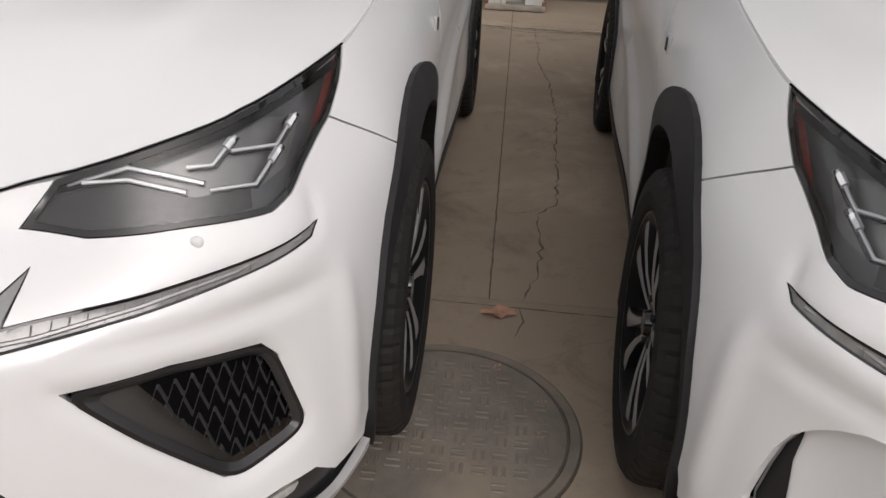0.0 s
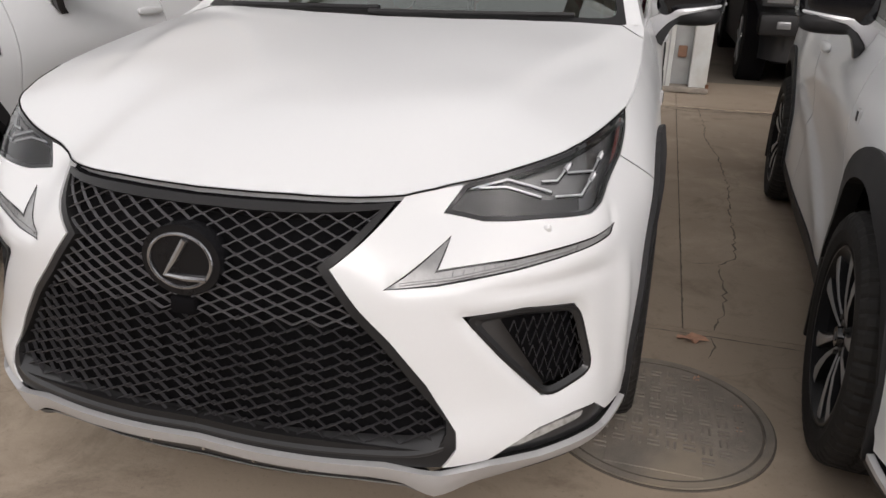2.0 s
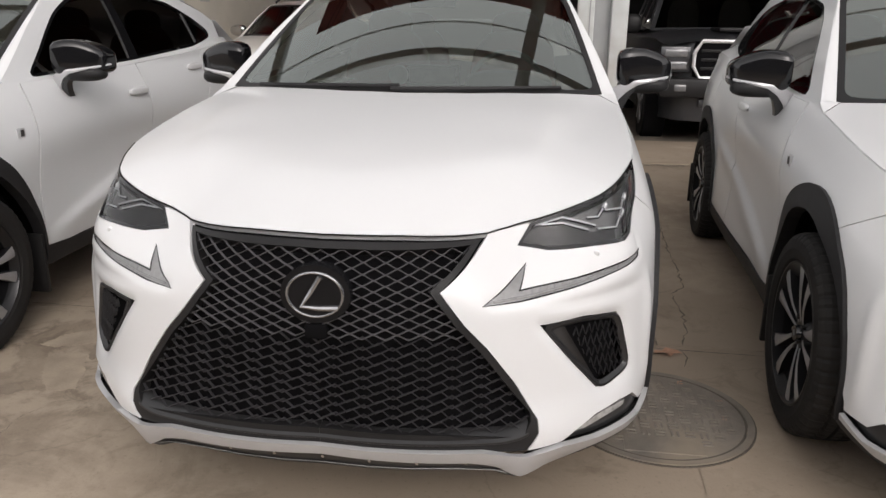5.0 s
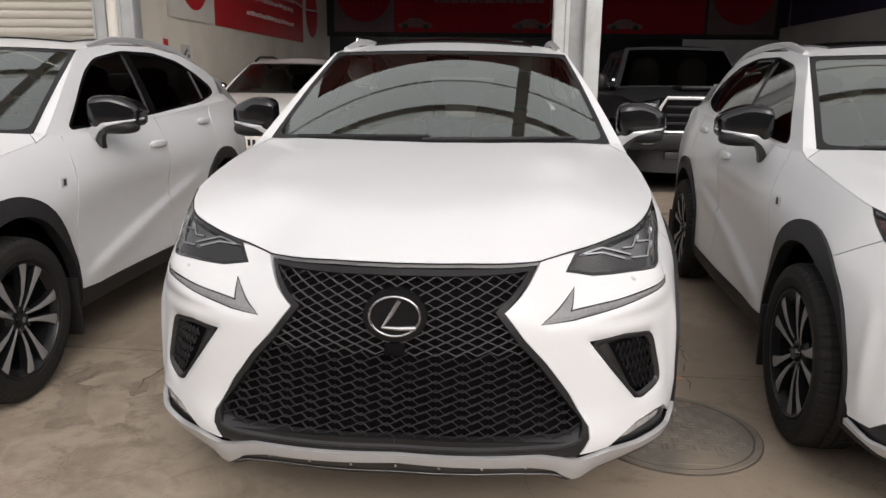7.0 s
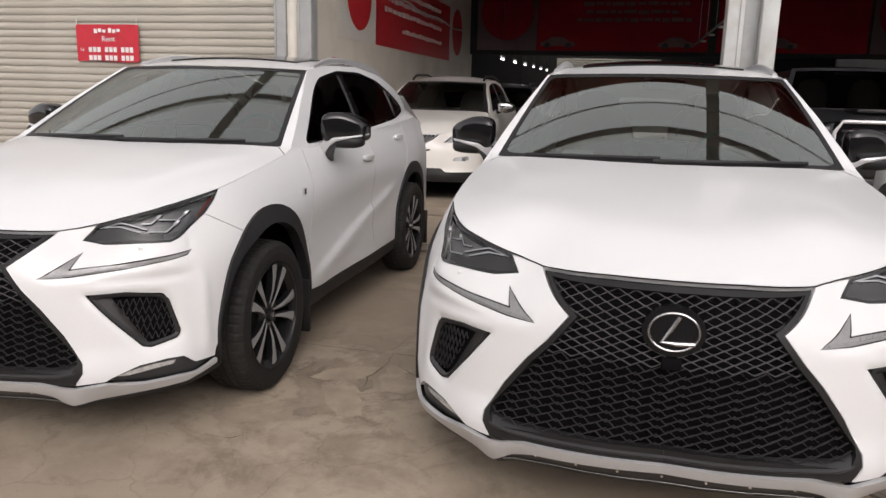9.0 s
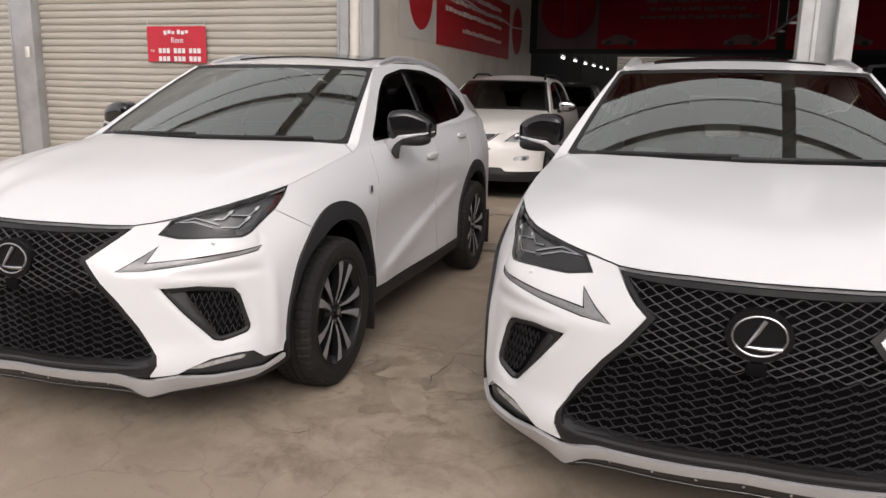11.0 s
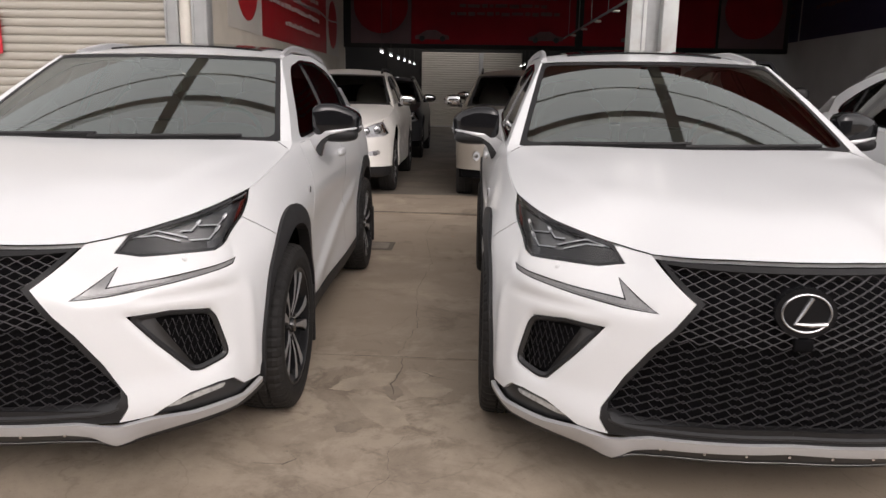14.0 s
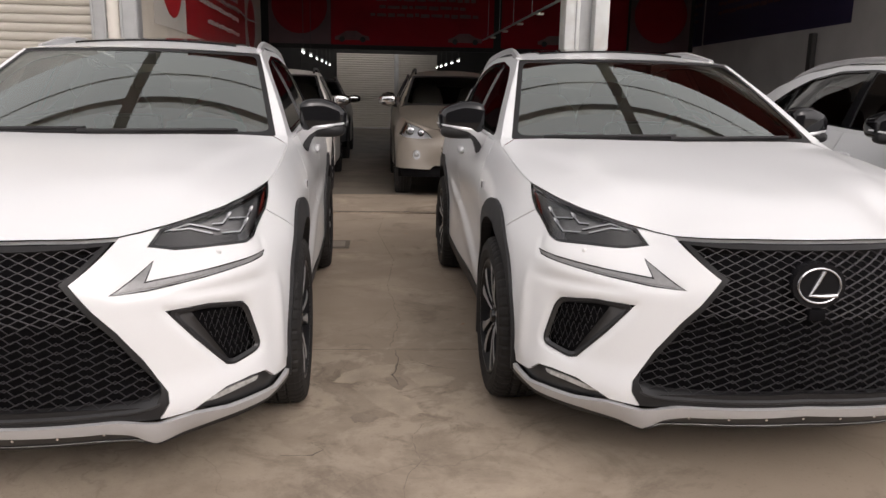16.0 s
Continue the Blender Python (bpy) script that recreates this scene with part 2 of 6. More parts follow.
def dense(poly, step):
    out = []
    for a, b in zip(poly, list(poly[1:]) + [poly[0]]):
        k = max(1, int(math.ceil(math.dist(a, b) / step)))
        out += [(a[0] + (b[0] - a[0]) * j / k, a[1] + (b[1] - a[1]) * j / k) for j in range(k)]
    return out


def rounded(poly, r, seg=3):
    """The polygon with its corners cut round."""
    out, n = [], len(poly)
    for i in range(n):
        p, a, b = (Vector(poly[j % n]) for j in (i, i - 1, i + 1))
        ra, rb = min(r, 0.45 * (a - p).length), min(r, 0.45 * (b - p).length)
        s, e = p + (a - p).normalized() * ra, p + (b - p).normalized() * rb
        for k in range(seg + 1):
            t = k / seg
            out.append(tuple(s * (1 - t) ** 2 + p * 2 * t * (1 - t) + e * t * t))
    return out


def sheet(poly, holes, surf, step, thick=0.012, out=0.0):
    """A skin cut from the surface surf(a, b) along a polygon with holes, with edges folded in by thick. Returns verts and faces."""
    from mathutils.geometry import delaunay_2d_cdt
    loops = [dense([tuple(p) for p in q], step) for q in [poly, *holes]]
    flat = [p for q in loops for p in q]
    edges, k = [], 0
    for q in loops:
        edges += [(k + j, k + (j + 1) % len(q)) for j in range(len(q))]
        k += len(q)
    lo, hi = np.min(loops[0], 0), np.max(loops[0], 0)
    gx, gy = np.meshgrid(np.arange(lo[0] + step * 0.5, hi[0], step), np.arange(lo[1] + step * 0.5, hi[1], step))
    grid = np.stack([gx.ravel(), gy.ravel()], 1)
    keep = inside(loops[0], grid)
    for q in loops[1:]:
        keep &= ~inside(q, grid)
    grid = grid[keep]
    if len(grid):
        near = np.min(np.linalg.norm(grid[:, None] - np.array(flat)[None], axis=2), axis=1)
        grid = grid[near > step * 0.45]
    pts = [Vector(p) for p in flat + [tuple(g) for g in grid]]
    v, _, tris, _, _, _ = delaunay_2d_cdt(pts, edges, [], 0, 1e-7)
    v = np.array([tuple(p) for p in v])
    tris = np.array([t[:3] for t in tris])
    mid = v[tris].mean(1)
    ok = inside(loops[0], mid)
    for q in loops[1:]:
        ok &= ~inside(q, mid)
    tris = tris[ok]
    e = 1e-4
    p0, pa, pb = surf(v[:, 0], v[:, 1]), surf(v[:, 0] + e, v[:, 1]), surf(v[:, 0], v[:, 1] + e)
    nor = np.cross(pa - p0, pb - p0)
    nor /= np.linalg.norm(nor, axis=1)[:, None] + 1e-12
    top = p0 + nor * out
    faces = [tuple(t) for t in tris]
    count = {}
    for t in tris:
        for a, b in ((t[0], t[1]), (t[1], t[2]), (t[2], t[0])):
            count[(a, b)] = 1
    rim = [(a, b) for a, b in count if (b, a) not in count]
    verts = list(top)
    if thick:
        for a, b in rim:
            k = len(verts)
            verts += [top[a], top[b], top[b] - nor[b] * thick, top[a] - nor[a] * thick]
            faces.append((k, k + 3, k + 2, k + 1))
    return np.array(verts), faces


def mirrored(vf):
    v, f = vf
    return np.asarray(v) * (-1, 1, 1), [t[::-1] for t in f]


def joined(*some):
    verts, faces = [], []
    for v, f in some:
        k = len(verts)
        verts += list(v)
        faces += [tuple(i + k for i in t) for t in f]
    return verts, faces


# ---- the crossover: body lines ----
# Plan line of one side at bumper height, from the nose round to the tail.
PLAN = np.array([(0, 0), (0.15, 0.006), (0.30, 0.030), (0.50, 0.097), (0.65, 0.178), (0.77, 0.280), (0.842, 0.362), (0.892, 0.455), (0.924, 0.60), (0.940, 0.80), (0.944, 1.0), (0.930, 1.35), (0.92, 1.7),
                 (0.92, 2.6), (0.912, 3.4), (0.885, 4.0), (0.80, 4.40), (0.55, 4.58), (0, 4.63)])
KNOT = np.r_[0, np.cumsum(np.linalg.norm(np.diff(PLAN, axis=0), axis=1))]
UEND = KNOT[-1]


def plan(u):
    u = np.asarray(u, float)
    return np.stack([spline(KNOT, PLAN[:, 0], u), spline(KNOT, PLAN[:, 1], u)], -1)


FINE = np.linspace(0, UEND, 2400)
FINEP = plan(FINE)
LEVEL = (0.20, 0.30, 0.45, 0.62, 0.72, 0.78, 0.83, 0.87, 0.95, 1.02, 1.10, 1.16)
STATION = []


def station(k, *inset):
    """How far the skin stands out of the plan line at a knot, level by level."""
    STATION.append((KNOT[0] + k, inset))


def knot_x(x):
    return FINE[np.argmin(np.abs(FINEP[:1200, 0] - x))]


def knot_y(y):
    return FINE[np.argmin(np.abs(FINEP[:, 1] - y))]


station(0.0, -.06, .00, .012, .014, .006, -.014, -.040, -.072, -.20, -.35, -.50, -.60)
station(knot_x(.36), -.05, .03, .022, .016, .000, -.025, -.062, -.100, -.22, -.35, -.50, -.60)
station(knot_x(.55), -.03, .05, .030, .012, -.008, -.060, -.115, -.145, -.22, -.32, -.45, -.55)
station(knot_x(.70), -.03, .035, .020, .004, -.002, -.030, -.066, -.092, -.15, -.23, -.34, -.45)
station(knot_x(.80), -.02, .03, .012, -.004, -.004, -.014, -.038, -.058, -.110, -.175, -.265, -.365)
station(knot_y(.46), -.02, .005, .006, .000, -.014, -.030, -.052, -.070, -.105, -.155, -.23, -.31)
station(knot_y(.70), -.02, -.01, .002, .002, -.002, -.008, -.020, -.034, -.066, -.108, -.17, -.24)
station(knot_y(1.0), -.02, -.008, .000, .003, .002, -.002, -.010, -.020, -.046, -.078, -.13, -.19)
station(knot_y(1.5), -.04, -.02, -.016, -.022, -.016, -.008, -.004, -.004, -.016, -.038, -.075, -.10)
station(knot_y(2.6), -.05, -.012, -.016, -.034, -.030, -.024, -.014, -.008, -.010, -.028, -.065, -.095)
station(knot_y(3.5), -.05, -.02, -.005, .000, .004, .004, .004, .002, -.006, -.024, -.055, -.08)
station(knot_y(4.2), -.05, -.02, .000, .004, .004, .004, .004, .002, -.006, -.020, -.045, -.07)
station(UEND, -.05, -.02, .00, .00, .00, .00, .00, .00, -.01, -.03, -.06, -.09)
SU, SOFF = np.array([a for a, _ in STATION]), np.array([b for _, b in STATION])


def skin(u, z):
    """The body's side and front skin."""
    u, z = np.broadcast_arrays(np.asarray(u, float), np.asarray(z, float))
    shape = u.shape
    u, z = u.ravel(), z.ravel()
    rows = np.stack([spline(LEVEL, r, z) for r in SOFF])
    i, xk, yk, m, x = hermite(SU, rows, u)
    j = np.arange(len(u))
    h = xk[i + 1] - xk[i]
    t = (x - xk[i]) / h
    off = (2 * t**3 - 3 * t**2 + 1) * yk[i, j] + (t**3 - 2 * t**2 + t) * h * m[i, j] + (3 * t**2 - 2 * t**3) * yk[i + 1, j] + (t**3 - t**2) * h * m[i + 1, j]
    c = plan(u)
    along_door = np.clip((c[:, 1] - 1.47) / .25, 0, 1) * np.clip((3.15 - c[:, 1]) / .3, 0, 1)
    rise = z - (.40 + .22 * (c[:, 1] - 1.5))
    off = off + along_door * .019 * np.where(rise > 0, np.exp(-(rise / .026) ** 2), np.exp(-(rise / .085) ** 2))
    cheek = np.clip((u - .58) / .10, 0, 1) * np.clip((1.02 - u) / .10, 0, 1)
    off = off - cheek * .009 * np.exp(-((z - .694) / .020) ** 2)
    off = off + .010 * np.exp(-((u - 1.035) / .028) ** 2) * np.clip((z - .34) / .08, 0, 1) * np.clip((.74 - z) / .10, 0, 1)
    d = plan(np.clip(u + 2e-3, 0, UEND)) - plan(np.clip(u - 2e-3, 0, UEND))
    d /= np.linalg.norm(d, axis=1)[:, None]
    n = np.stack([d[:, 1], -d[:, 0]], 1)
    return np.column_stack([c + n * off[:, None], z]).reshape(*shape, 3)


def fx(x, z):
    """The place on the front skin (u, z) whose half-width is x."""
    u = FINE[:900]
    return (float(u[np.argmin(np.abs(skin(u, np.full(len(u), z))[:, 0] - x))]), z) if x > 0 else (0.0, z)


def fy(y, z):
    """The place on the side skin (u, z) at length y."""
    u = FINE[150:2250]
    p = skin(u, np.full(len(u), z))
    return float(u[np.argmin(np.abs(p[:, 1] - y))]), z


HUB, REAR, HZ, RAD = 0.97, 3.60, 0.362, 0.480


def arch(y0, r, a0, a1, n=16, tall=1.09):
    """Points on the side skin along a slightly tall wheel arch, by angles from the rear, upwards."""
    return [fy(y0 + r * math.cos(radians(a0 + (a1 - a0) * k / n)), HZ + r * tall * math.sin(radians(a0 + (a1 - a0) * k / n))) for k in range(n + 1)]


TIP, LAMPSEAM = fy(0.672, 1.0), fy(.545, .912)
HOODLINE = [fx(0, 0.879), fx(.20, .878), fx(.418, .869), fx(.47, .876), fx(.55, .895), fx(.65, .925), fx(.74, .955), fx(.80, .981), TIP,
            fy(.85, 1.03), fy(1.10, 1.068), fy(1.33, 1.098)]
LAMP = [fx(.500, .834), fx(.529, .8855), fx(.55, .8925), fx(.65, .9225), fx(.74, .9525), fx(.80, .9785), fy(.666, .998), fy(.61, .955), LAMPSEAM, fy(.45, .865), fx(.812, .838), fx(.795, .825), fx(.70, .826), fx(.58, .822)]
SEAM = arch(HUB, RAD, 121, 121, 1)[0]
GRILLE = [(0, 0.868), fx(.20, .867), fx(.405, .861), fx(.312, .752), fx(.375, .668), fx(.437, .600), fx(.508, .500), fx(.574, .392), fx(.580, .356), fx(.550, .308), fx(.30, .323), (0, .325)]
FOG = [fx(.573, .645), fx(.69, .648), fx(.785, .628), fx(.803, .60), fx(.836, .47), fx(.828, .445), fx(.765, .424), fx(.738, .432), fx(.65, .545)]
CHECK = [fx(.419, .712), fx(.47, .748), fx(.524, .797), fx(.514, .742), fx(.66, .757), fx(.78, .773), fx(.846, .787), fx(.843, .768), fx(.78, .752), fx(.66, .734), fx(.52, .716)]
INSERT = [fx(.642, .313), fx(.68, .335), fx(.738, .361), fx(.809, .370), fx(.848, .367), fx(.872, .331), fy(.470, .326), fx(.868, .292), fx(.83, .296), fx(.74, .290)]
SCOOP = [fx(.848, .40), fx(.846, .455), fx(.836, .517), fx(.827, .561), fx(.814, .599), fx(.798, .623), fx(.779, .645), fx(.754, .663), fx(.732, .668), fx(.69, .655), fx(.66, .60), fx(.66, .45), fx(.70, .405)]
COWL = [(0.0, 1.215, 1.140), (0.25, 1.235, 1.141), (0.50, 1.295, 1.141), (0.68, 1.365, 1.136), (0.765, 1.415, 1.130)]


def tps(points, firm):
    """A smooth height over the plan through the first points and near the rest."""
    p = np.array(points, float)
    d = np.linalg.norm(p[:, None, :2] - p[None, :, :2], axis=2)
    k = np.where(d > 0, d**2 * np.log(d + 1e-9), 0) + np.diag(np.where(np.arange(len(p)) < firm, 1e-5, 4e-3))
    q = np.column_stack([np.ones(len(p)), p[:, :2]])
    a = np.block([[k, q], [q.T, np.zeros((3, 3))]])
    w = np.linalg.solve(a, np.r_[p[:, 2], 0, 0, 0])

    def height(x, y):
        x, y = np.asarray(x, float), np.asarray(y, float)
        r = np.linalg.norm(np.stack([x, y], -1)[..., None, :] - p[:, :2], axis=-1)
        return np.where(r > 0, r**2 * np.log(r + 1e-9), 0) @ w[:len(p)] + w[-3] + w[-2] * x + w[-1] * y

    return height


def side_x(y, z):
    """Half-width of the cabin's side."""
    y, z = np.asarray(y, float), np.asarray(z, float)
    return 0.835 - 0.40 * (z - 1.12) - 0.22 * (z - 1.12) ** 2 - 0.10 * np.clip(y - 3.2, 0, 9) ** 2


def cabin(y, z):
    y, z = np.broadcast_arrays(np.asarray(y, float), np.asarray(z, float))
    return np.stack([side_x(y, z), y, z], -1)


ROOFEDGE = [(2.145, 1.545), (2.5, 1.586), (3.1, 1.602), (3.6, 1.562), (4.1, 1.462), (4.32, 1.395)]
WINDOW = rounded([(1.63, 1.140), (1.78, 1.235), (1.93, 1.335), (2.08, 1.425), (2.26, 1.498), (2.65, 1.552), (3.1, 1.556), (3.45, 1.508), (3.75, 1.415), (3.98, 1.322), (3.94, 1.285), (3.5, 1.232), (2.6, 1.178), (1.9, 1.150)], .06, 3)
CABSIDE = [(1.425, 1.130), (1.80, 1.358), (2.145, 1.545), *ROOFEDGE[1:], (4.25, 1.27), (3.95, 1.255), (3.50, 1.205), (2.6, 1.150), (1.75, 1.120), (1.5, 1.110)]



def tyre_mesh():
    """A tyre on the x axis with a grooved tread."""
    prof = [(-.090, .250), (-.104, .268), (-.111, .300), (-.107, .335), (-.094, .352), (-.075, .359), (-.046, .361), (-.042, .353), (-.036, .353), (-.032, .362),
            (-.006, .363), (-.003, .354), (.003, .354)]
    prof = prof + [(-a, r) for a, r in prof[::-1]]
    n = 216
    verts, faces = [], []
    for k in range(n):
        a = 2 * math.pi * k / n
        for x, r in prof:
            deep = 0.005 if (k + (0 if x > 0 else 1)) % 4 == 0 and r > 0.330 and abs(x) > 0.03 else 0
            verts.append((x, (r - deep) * math.cos(a), (r - deep) * math.sin(a)))
    m = len(prof)
    for k in range(n):
        for j in range(m - 1):
            a, b = k * m + j, ((k + 1) % n) * m + j
            faces.append((a, a + 1, b + 1, b))
    return verts, faces


def blade(bm, c, side, silver):
    """One arm of a spoke pair, round the direction c: the dark body, or its ridged machined face."""
    sections = []
    for r, turn, half, x in ((.040, .42, .006, .068), (.075, .27, .0085, .077), (.120, .222, .0115, .085), (.180, .222, .0175, .090), (.235, .243, .026, .091), (.247, .250, .027, .090)):
        a = c + side * turn
        mid, across = Vector((r * math.cos(a), r * math.sin(a))), Vector((-math.sin(a), math.cos(a)))
        h = half - .0018 if silver else half
        l, q = mid + across * h, mid - across * h
        up, down = (x + .0012, x - .004) if silver else (x, x - .034)
        sections.append([(down, l.x, l.y), (up - .0012, l.x, l.y), (up + (.0016 if silver else 0), mid.x, mid.y), (up - .0012, q.x, q.y), (down, q.x, q.y)])
    loft(bm, sections)


def wheel(parent, m):
    """A wheel whose outer face looks along +x of m: tyre, dark barrel, five pairs of machined spokes, hub, bolts and cap."""
    tyre = raw("wheel", *tyre_mesh(), RUBBER, parent, "black tyre on a two-tone alloy rim", False)
    tyre.matrix_basis = m
    verts, faces, n = [], [], 48
    prof = [(.094, .260), (.101, .256), (.101, .250), (.091, .245), (.070, .222), (-.02, .215), (-.07, .205), (-.07, 0.0)]
    for k in range(n):
        a = 2 * math.pi * k / n
        verts += [(x, r * math.cos(a), r * math.sin(a)) for x, r in prof]
    for k in range(n):
        for j in range(len(prof) - 1):
            a, b = k * len(prof) + j, ((k + 1) % n) * len(prof) + j
            faces.append((a, b, b + 1, a + 1))
    raw("rim_barrel", verts, faces, RIMDARK, tyre, "gloss black rim barrel")
    bm = bmesh.new()
    cyl(bm, (-.03, 0, 0), .15, .02, "x", 40)
    part("brake_disc", bm, mat_disc, tyre, "dull grey brake disc")
    for k in range(5):
        c = radians(90 + 72 * k)
        for silver in (False, True):
            bm = bmesh.new()
            for side in (-1, 1):
                blade(bm, c, side, silver)
            part("spoke_face" if silver else "spoke", bm, RIMFACE if silver else RIMDARK, tyre, "machined silver face of a twin spoke" if silver else "gloss black twin spoke", not silver)
        bm = bmesh.new()
        loft(bm, [[(x - .03, r * math.cos(c) - h * math.sin(c), r * math.sin(c) + h * math.cos(c)), (x, r * math.cos(c), r * math.sin(c)), (x - .03, r * math.cos(c) + h * math.sin(c), r * math.sin(c) - h * math.cos(c))]
                  for r, h, x in ((.05, .006, .053), (.14, .007, .064), (.222, .010, .070))])
        part("spoke_fin", bm, RIMDARK, tyre, "thin black fin between the spoke arms")
        b = c + radians(36)
        bm = bmesh.new()
        cyl(bm, (.072, .057 * math.cos(b), .057 * math.sin(b)), .0085, .018, "x", 10)
        part("wheel_bolt", bm, mat_disc, tyre)
    bm = bmesh.new()
    cyl(bm, (.060, 0, 0), .074, .020, "x", 28, .060)
    part("hub", bm, RIMDARK, tyre)
    bm = bmesh.new()
    cyl(bm, (.080, 0, 0), .032, .016, "x", 28, .028)
    part("hub_cap", bm, GLOSS, tyre, "black hub cap")
    bm = bmesh.new()
    cyl(bm, (.0885, 0, 0), .013, .002, "x", 16)
    part("cap_mark", bm, LAMPGREY, tyre, "plain silver mark on the cap")
    return tyre


def zigzag(outline, surf, rows, pitch, amp, out, depth, thick, shift=0.5, lean=0.5):
    """Folded slats inside an outline on a surface: one zigzag strip a row."""
    verts, faces = [], []
    ulo, uhi = outline[:, 0].min(), outline[:, 0].max()
    for r, z in enumerate(rows):
        pts, ph = [], (r % 2) * shift
        whole = ulo < 1e-6
        n0, n1 = int(math.floor((-uhi if whole else ulo) / (pitch / 2))) - 1, int(math.ceil(uhi / (pitch / 2))) + 1
        for k in range(n0, n1):
            for t in (0, .25, .5, .75):
                s = k + t
                turn = (s / 2 + ph) % 1
                tri = turn / lean if turn < lean else (1 - turn) / (1 - lean)
                if lean == .5:
                    tri = .65 * tri + .35 * (.5 - .5 * math.cos(math.pi * tri))
                pts.append((s * pitch / 2, z + (tri - 0.5) * 2 * amp))
        pts = np.array(pts)
        ok = inside(outline, np.column_stack([np.abs(pts[:, 0]) + 1e-5, pts[:, 1]]) if whole else pts)
        p = surf(np.abs(pts[:, 0]), pts[:, 1])
        p[:, 0] *= np.where(pts[:, 0] < 0, -1, 1)
        for i in range(len(pts) - 1):
            if ok[i] and ok[i + 1]:
                a, b = p[i], p[i + 1]
                n = np.array([np.sign(pts[i, 0]) * 0.25, -1, 0.0])
                n /= np.linalg.norm(n)
                up = np.array([0, 0, thick])
                k = len(verts)
                for q in (a, b):
                    verts += [q + n * out - up, q + n * out + up, q + n * (out - depth) + up * 1.5, q + n * (out - depth) - up * 1.5]
                faces += [(k, k + 4, k + 5, k + 1), (k + 1, k + 5, k + 6, k + 2), (k + 3, k + 2, k + 6, k + 7), (k, k + 3, k + 7, k + 4)]
    return verts, faces


# surfaces shared by the parked cars
hood_edge = [skin(u, z) for u, z in [(a[0] + (b[0] - a[0]) * k / 5, a[1] + (b[1] - a[1]) * k / 5) for a, b in zip(HOODLINE, HOODLINE[1:]) for k in range(5)] + [HOODLINE[-1]]]
hood_rim = [np.array(p) for p in hood_edge] + [np.array(p) for p in COWL[::-1]]
crown = [tuple(p) for p in hood_rim] + [(-p[0], p[1], p[2]) for p in hood_rim if p[0] > 1e-3]
crown += [(0, .20, .942), (0, .45, 1.018), (0, .80, 1.084)]
for s in (1, -1):
    crown += [(s * .30, .30, .962), (s * .33, .60, 1.040), (s * .42, .95, 1.098), (s * .50, .45, .988), (s * .56, .70, 1.038), (s * .64, .70, 1.040), (s * .66, 1.0, 1.082), (s * .60, 1.0, 1.092)]
lift = tps(crown, len(hood_rim) * 2 - 1)

def hood_skin(x, y):
    x, y = np.broadcast_arrays(np.asarray(x, float), np.asarray(y, float))
    line = .47 + .24 * (y - .35) + .05 * np.clip(y - .9, 0, 1)
    d = np.abs(x) - line
    fade = np.clip((y - .30) / .35, 0, 1) * np.clip((1.40 - y) / .6, 0, 1)
    fade = fade * fade * (3 - 2 * fade)
    ridge = .010 * np.where(d < 0, np.exp(-(d / .14) ** 2), np.exp(-(d / .05) ** 2))
    dip = -.002 * np.exp(-((d - .09) / .05) ** 2)
    return np.stack([x, y, lift(x, y) + fade * (ridge + dip)], -1)

hood_line = [(p[0], p[1]) for p in hood_rim]
HOODFULL = hood_line + [(-x, y) for x, y in hood_line[::-1] if x > 1e-3]


def screen(a, b):
    a, b = np.broadcast_arrays(np.asarray(a, float), np.asarray(b, float))
    xe = 0.778 - 0.158 * b
    ye, ze = 1.418 + 0.730 * b, 1.132 + 0.407 * b + 0.045 * b * (1 - b)
    k = 1 - a**2
    return np.stack([a * xe, ye - (0.200 - 0.070 * b) * k, ze + (0.008 + 0.003 * b) * k], -1)


def roof_skin(a, y):
    a, y = np.broadcast_arrays(np.asarray(a, float), np.asarray(y, float))
    yk, zk = np.array(ROOFEDGE).T
    z = spline(yk, zk, y)
    xe = side_x(y, z)
    front = np.clip((2.55 - y) / 0.405, 0, 1) ** 2
    return np.stack([a * xe, y - 0.125 * front * (1 - a**2), z + spline((2.145, 2.4, 2.7, 3.4, 4.32), (.011, .038, .046, .05, .04), y) * (1 - a**2)], -1)


def hatch(a, b):
    a, b = np.broadcast_arrays(np.asarray(a, float), np.asarray(b, float))
    return np.stack([a * (.62 + .10 * b), 4.30 + .30 * b + .03 * (1 - a**2), 1.40 - .26 * b + 0.04 * (1 - a**2) * (1 - b)], -1)


def cut(poly, d=-0.0018):
    return grown(poly, d)


def shoulder_mesh():
    """The narrow ledge that joins the body sides to the cabin."""
    verts, n = [], 30
    for k in range(n + 1):
        y = 1.5 + 2.86 * k / n
        za = float(np.interp(y, (1.5, 1.75, 2.6, 3.5, 3.95, 4.25, 4.4), (1.110, 1.120, 1.150, 1.205, 1.255, 1.27, 1.265)))
        zb = float(np.interp(y, (1.53, 2.0, 2.6, 3.52, 3.95, 4.2, 4.4), (1.118, 1.130, 1.152, 1.208, 1.235, 1.20, 1.17)))
        a, b = cabin(min(y, 4.3), za + .004), skin(*fy(y, zb))
        mid = (a + b) / 2 + np.array([0, 0, .006])
        verts += [a - (0, 4.3 - max(y, 4.3), 0), mid, b - (.001, 0, .001)]
    return verts, [(3 * k + j, 3 * k + j + 1, 3 * k + j + 4, 3 * k + j + 3) for k in range(n) for j in (0, 1)]


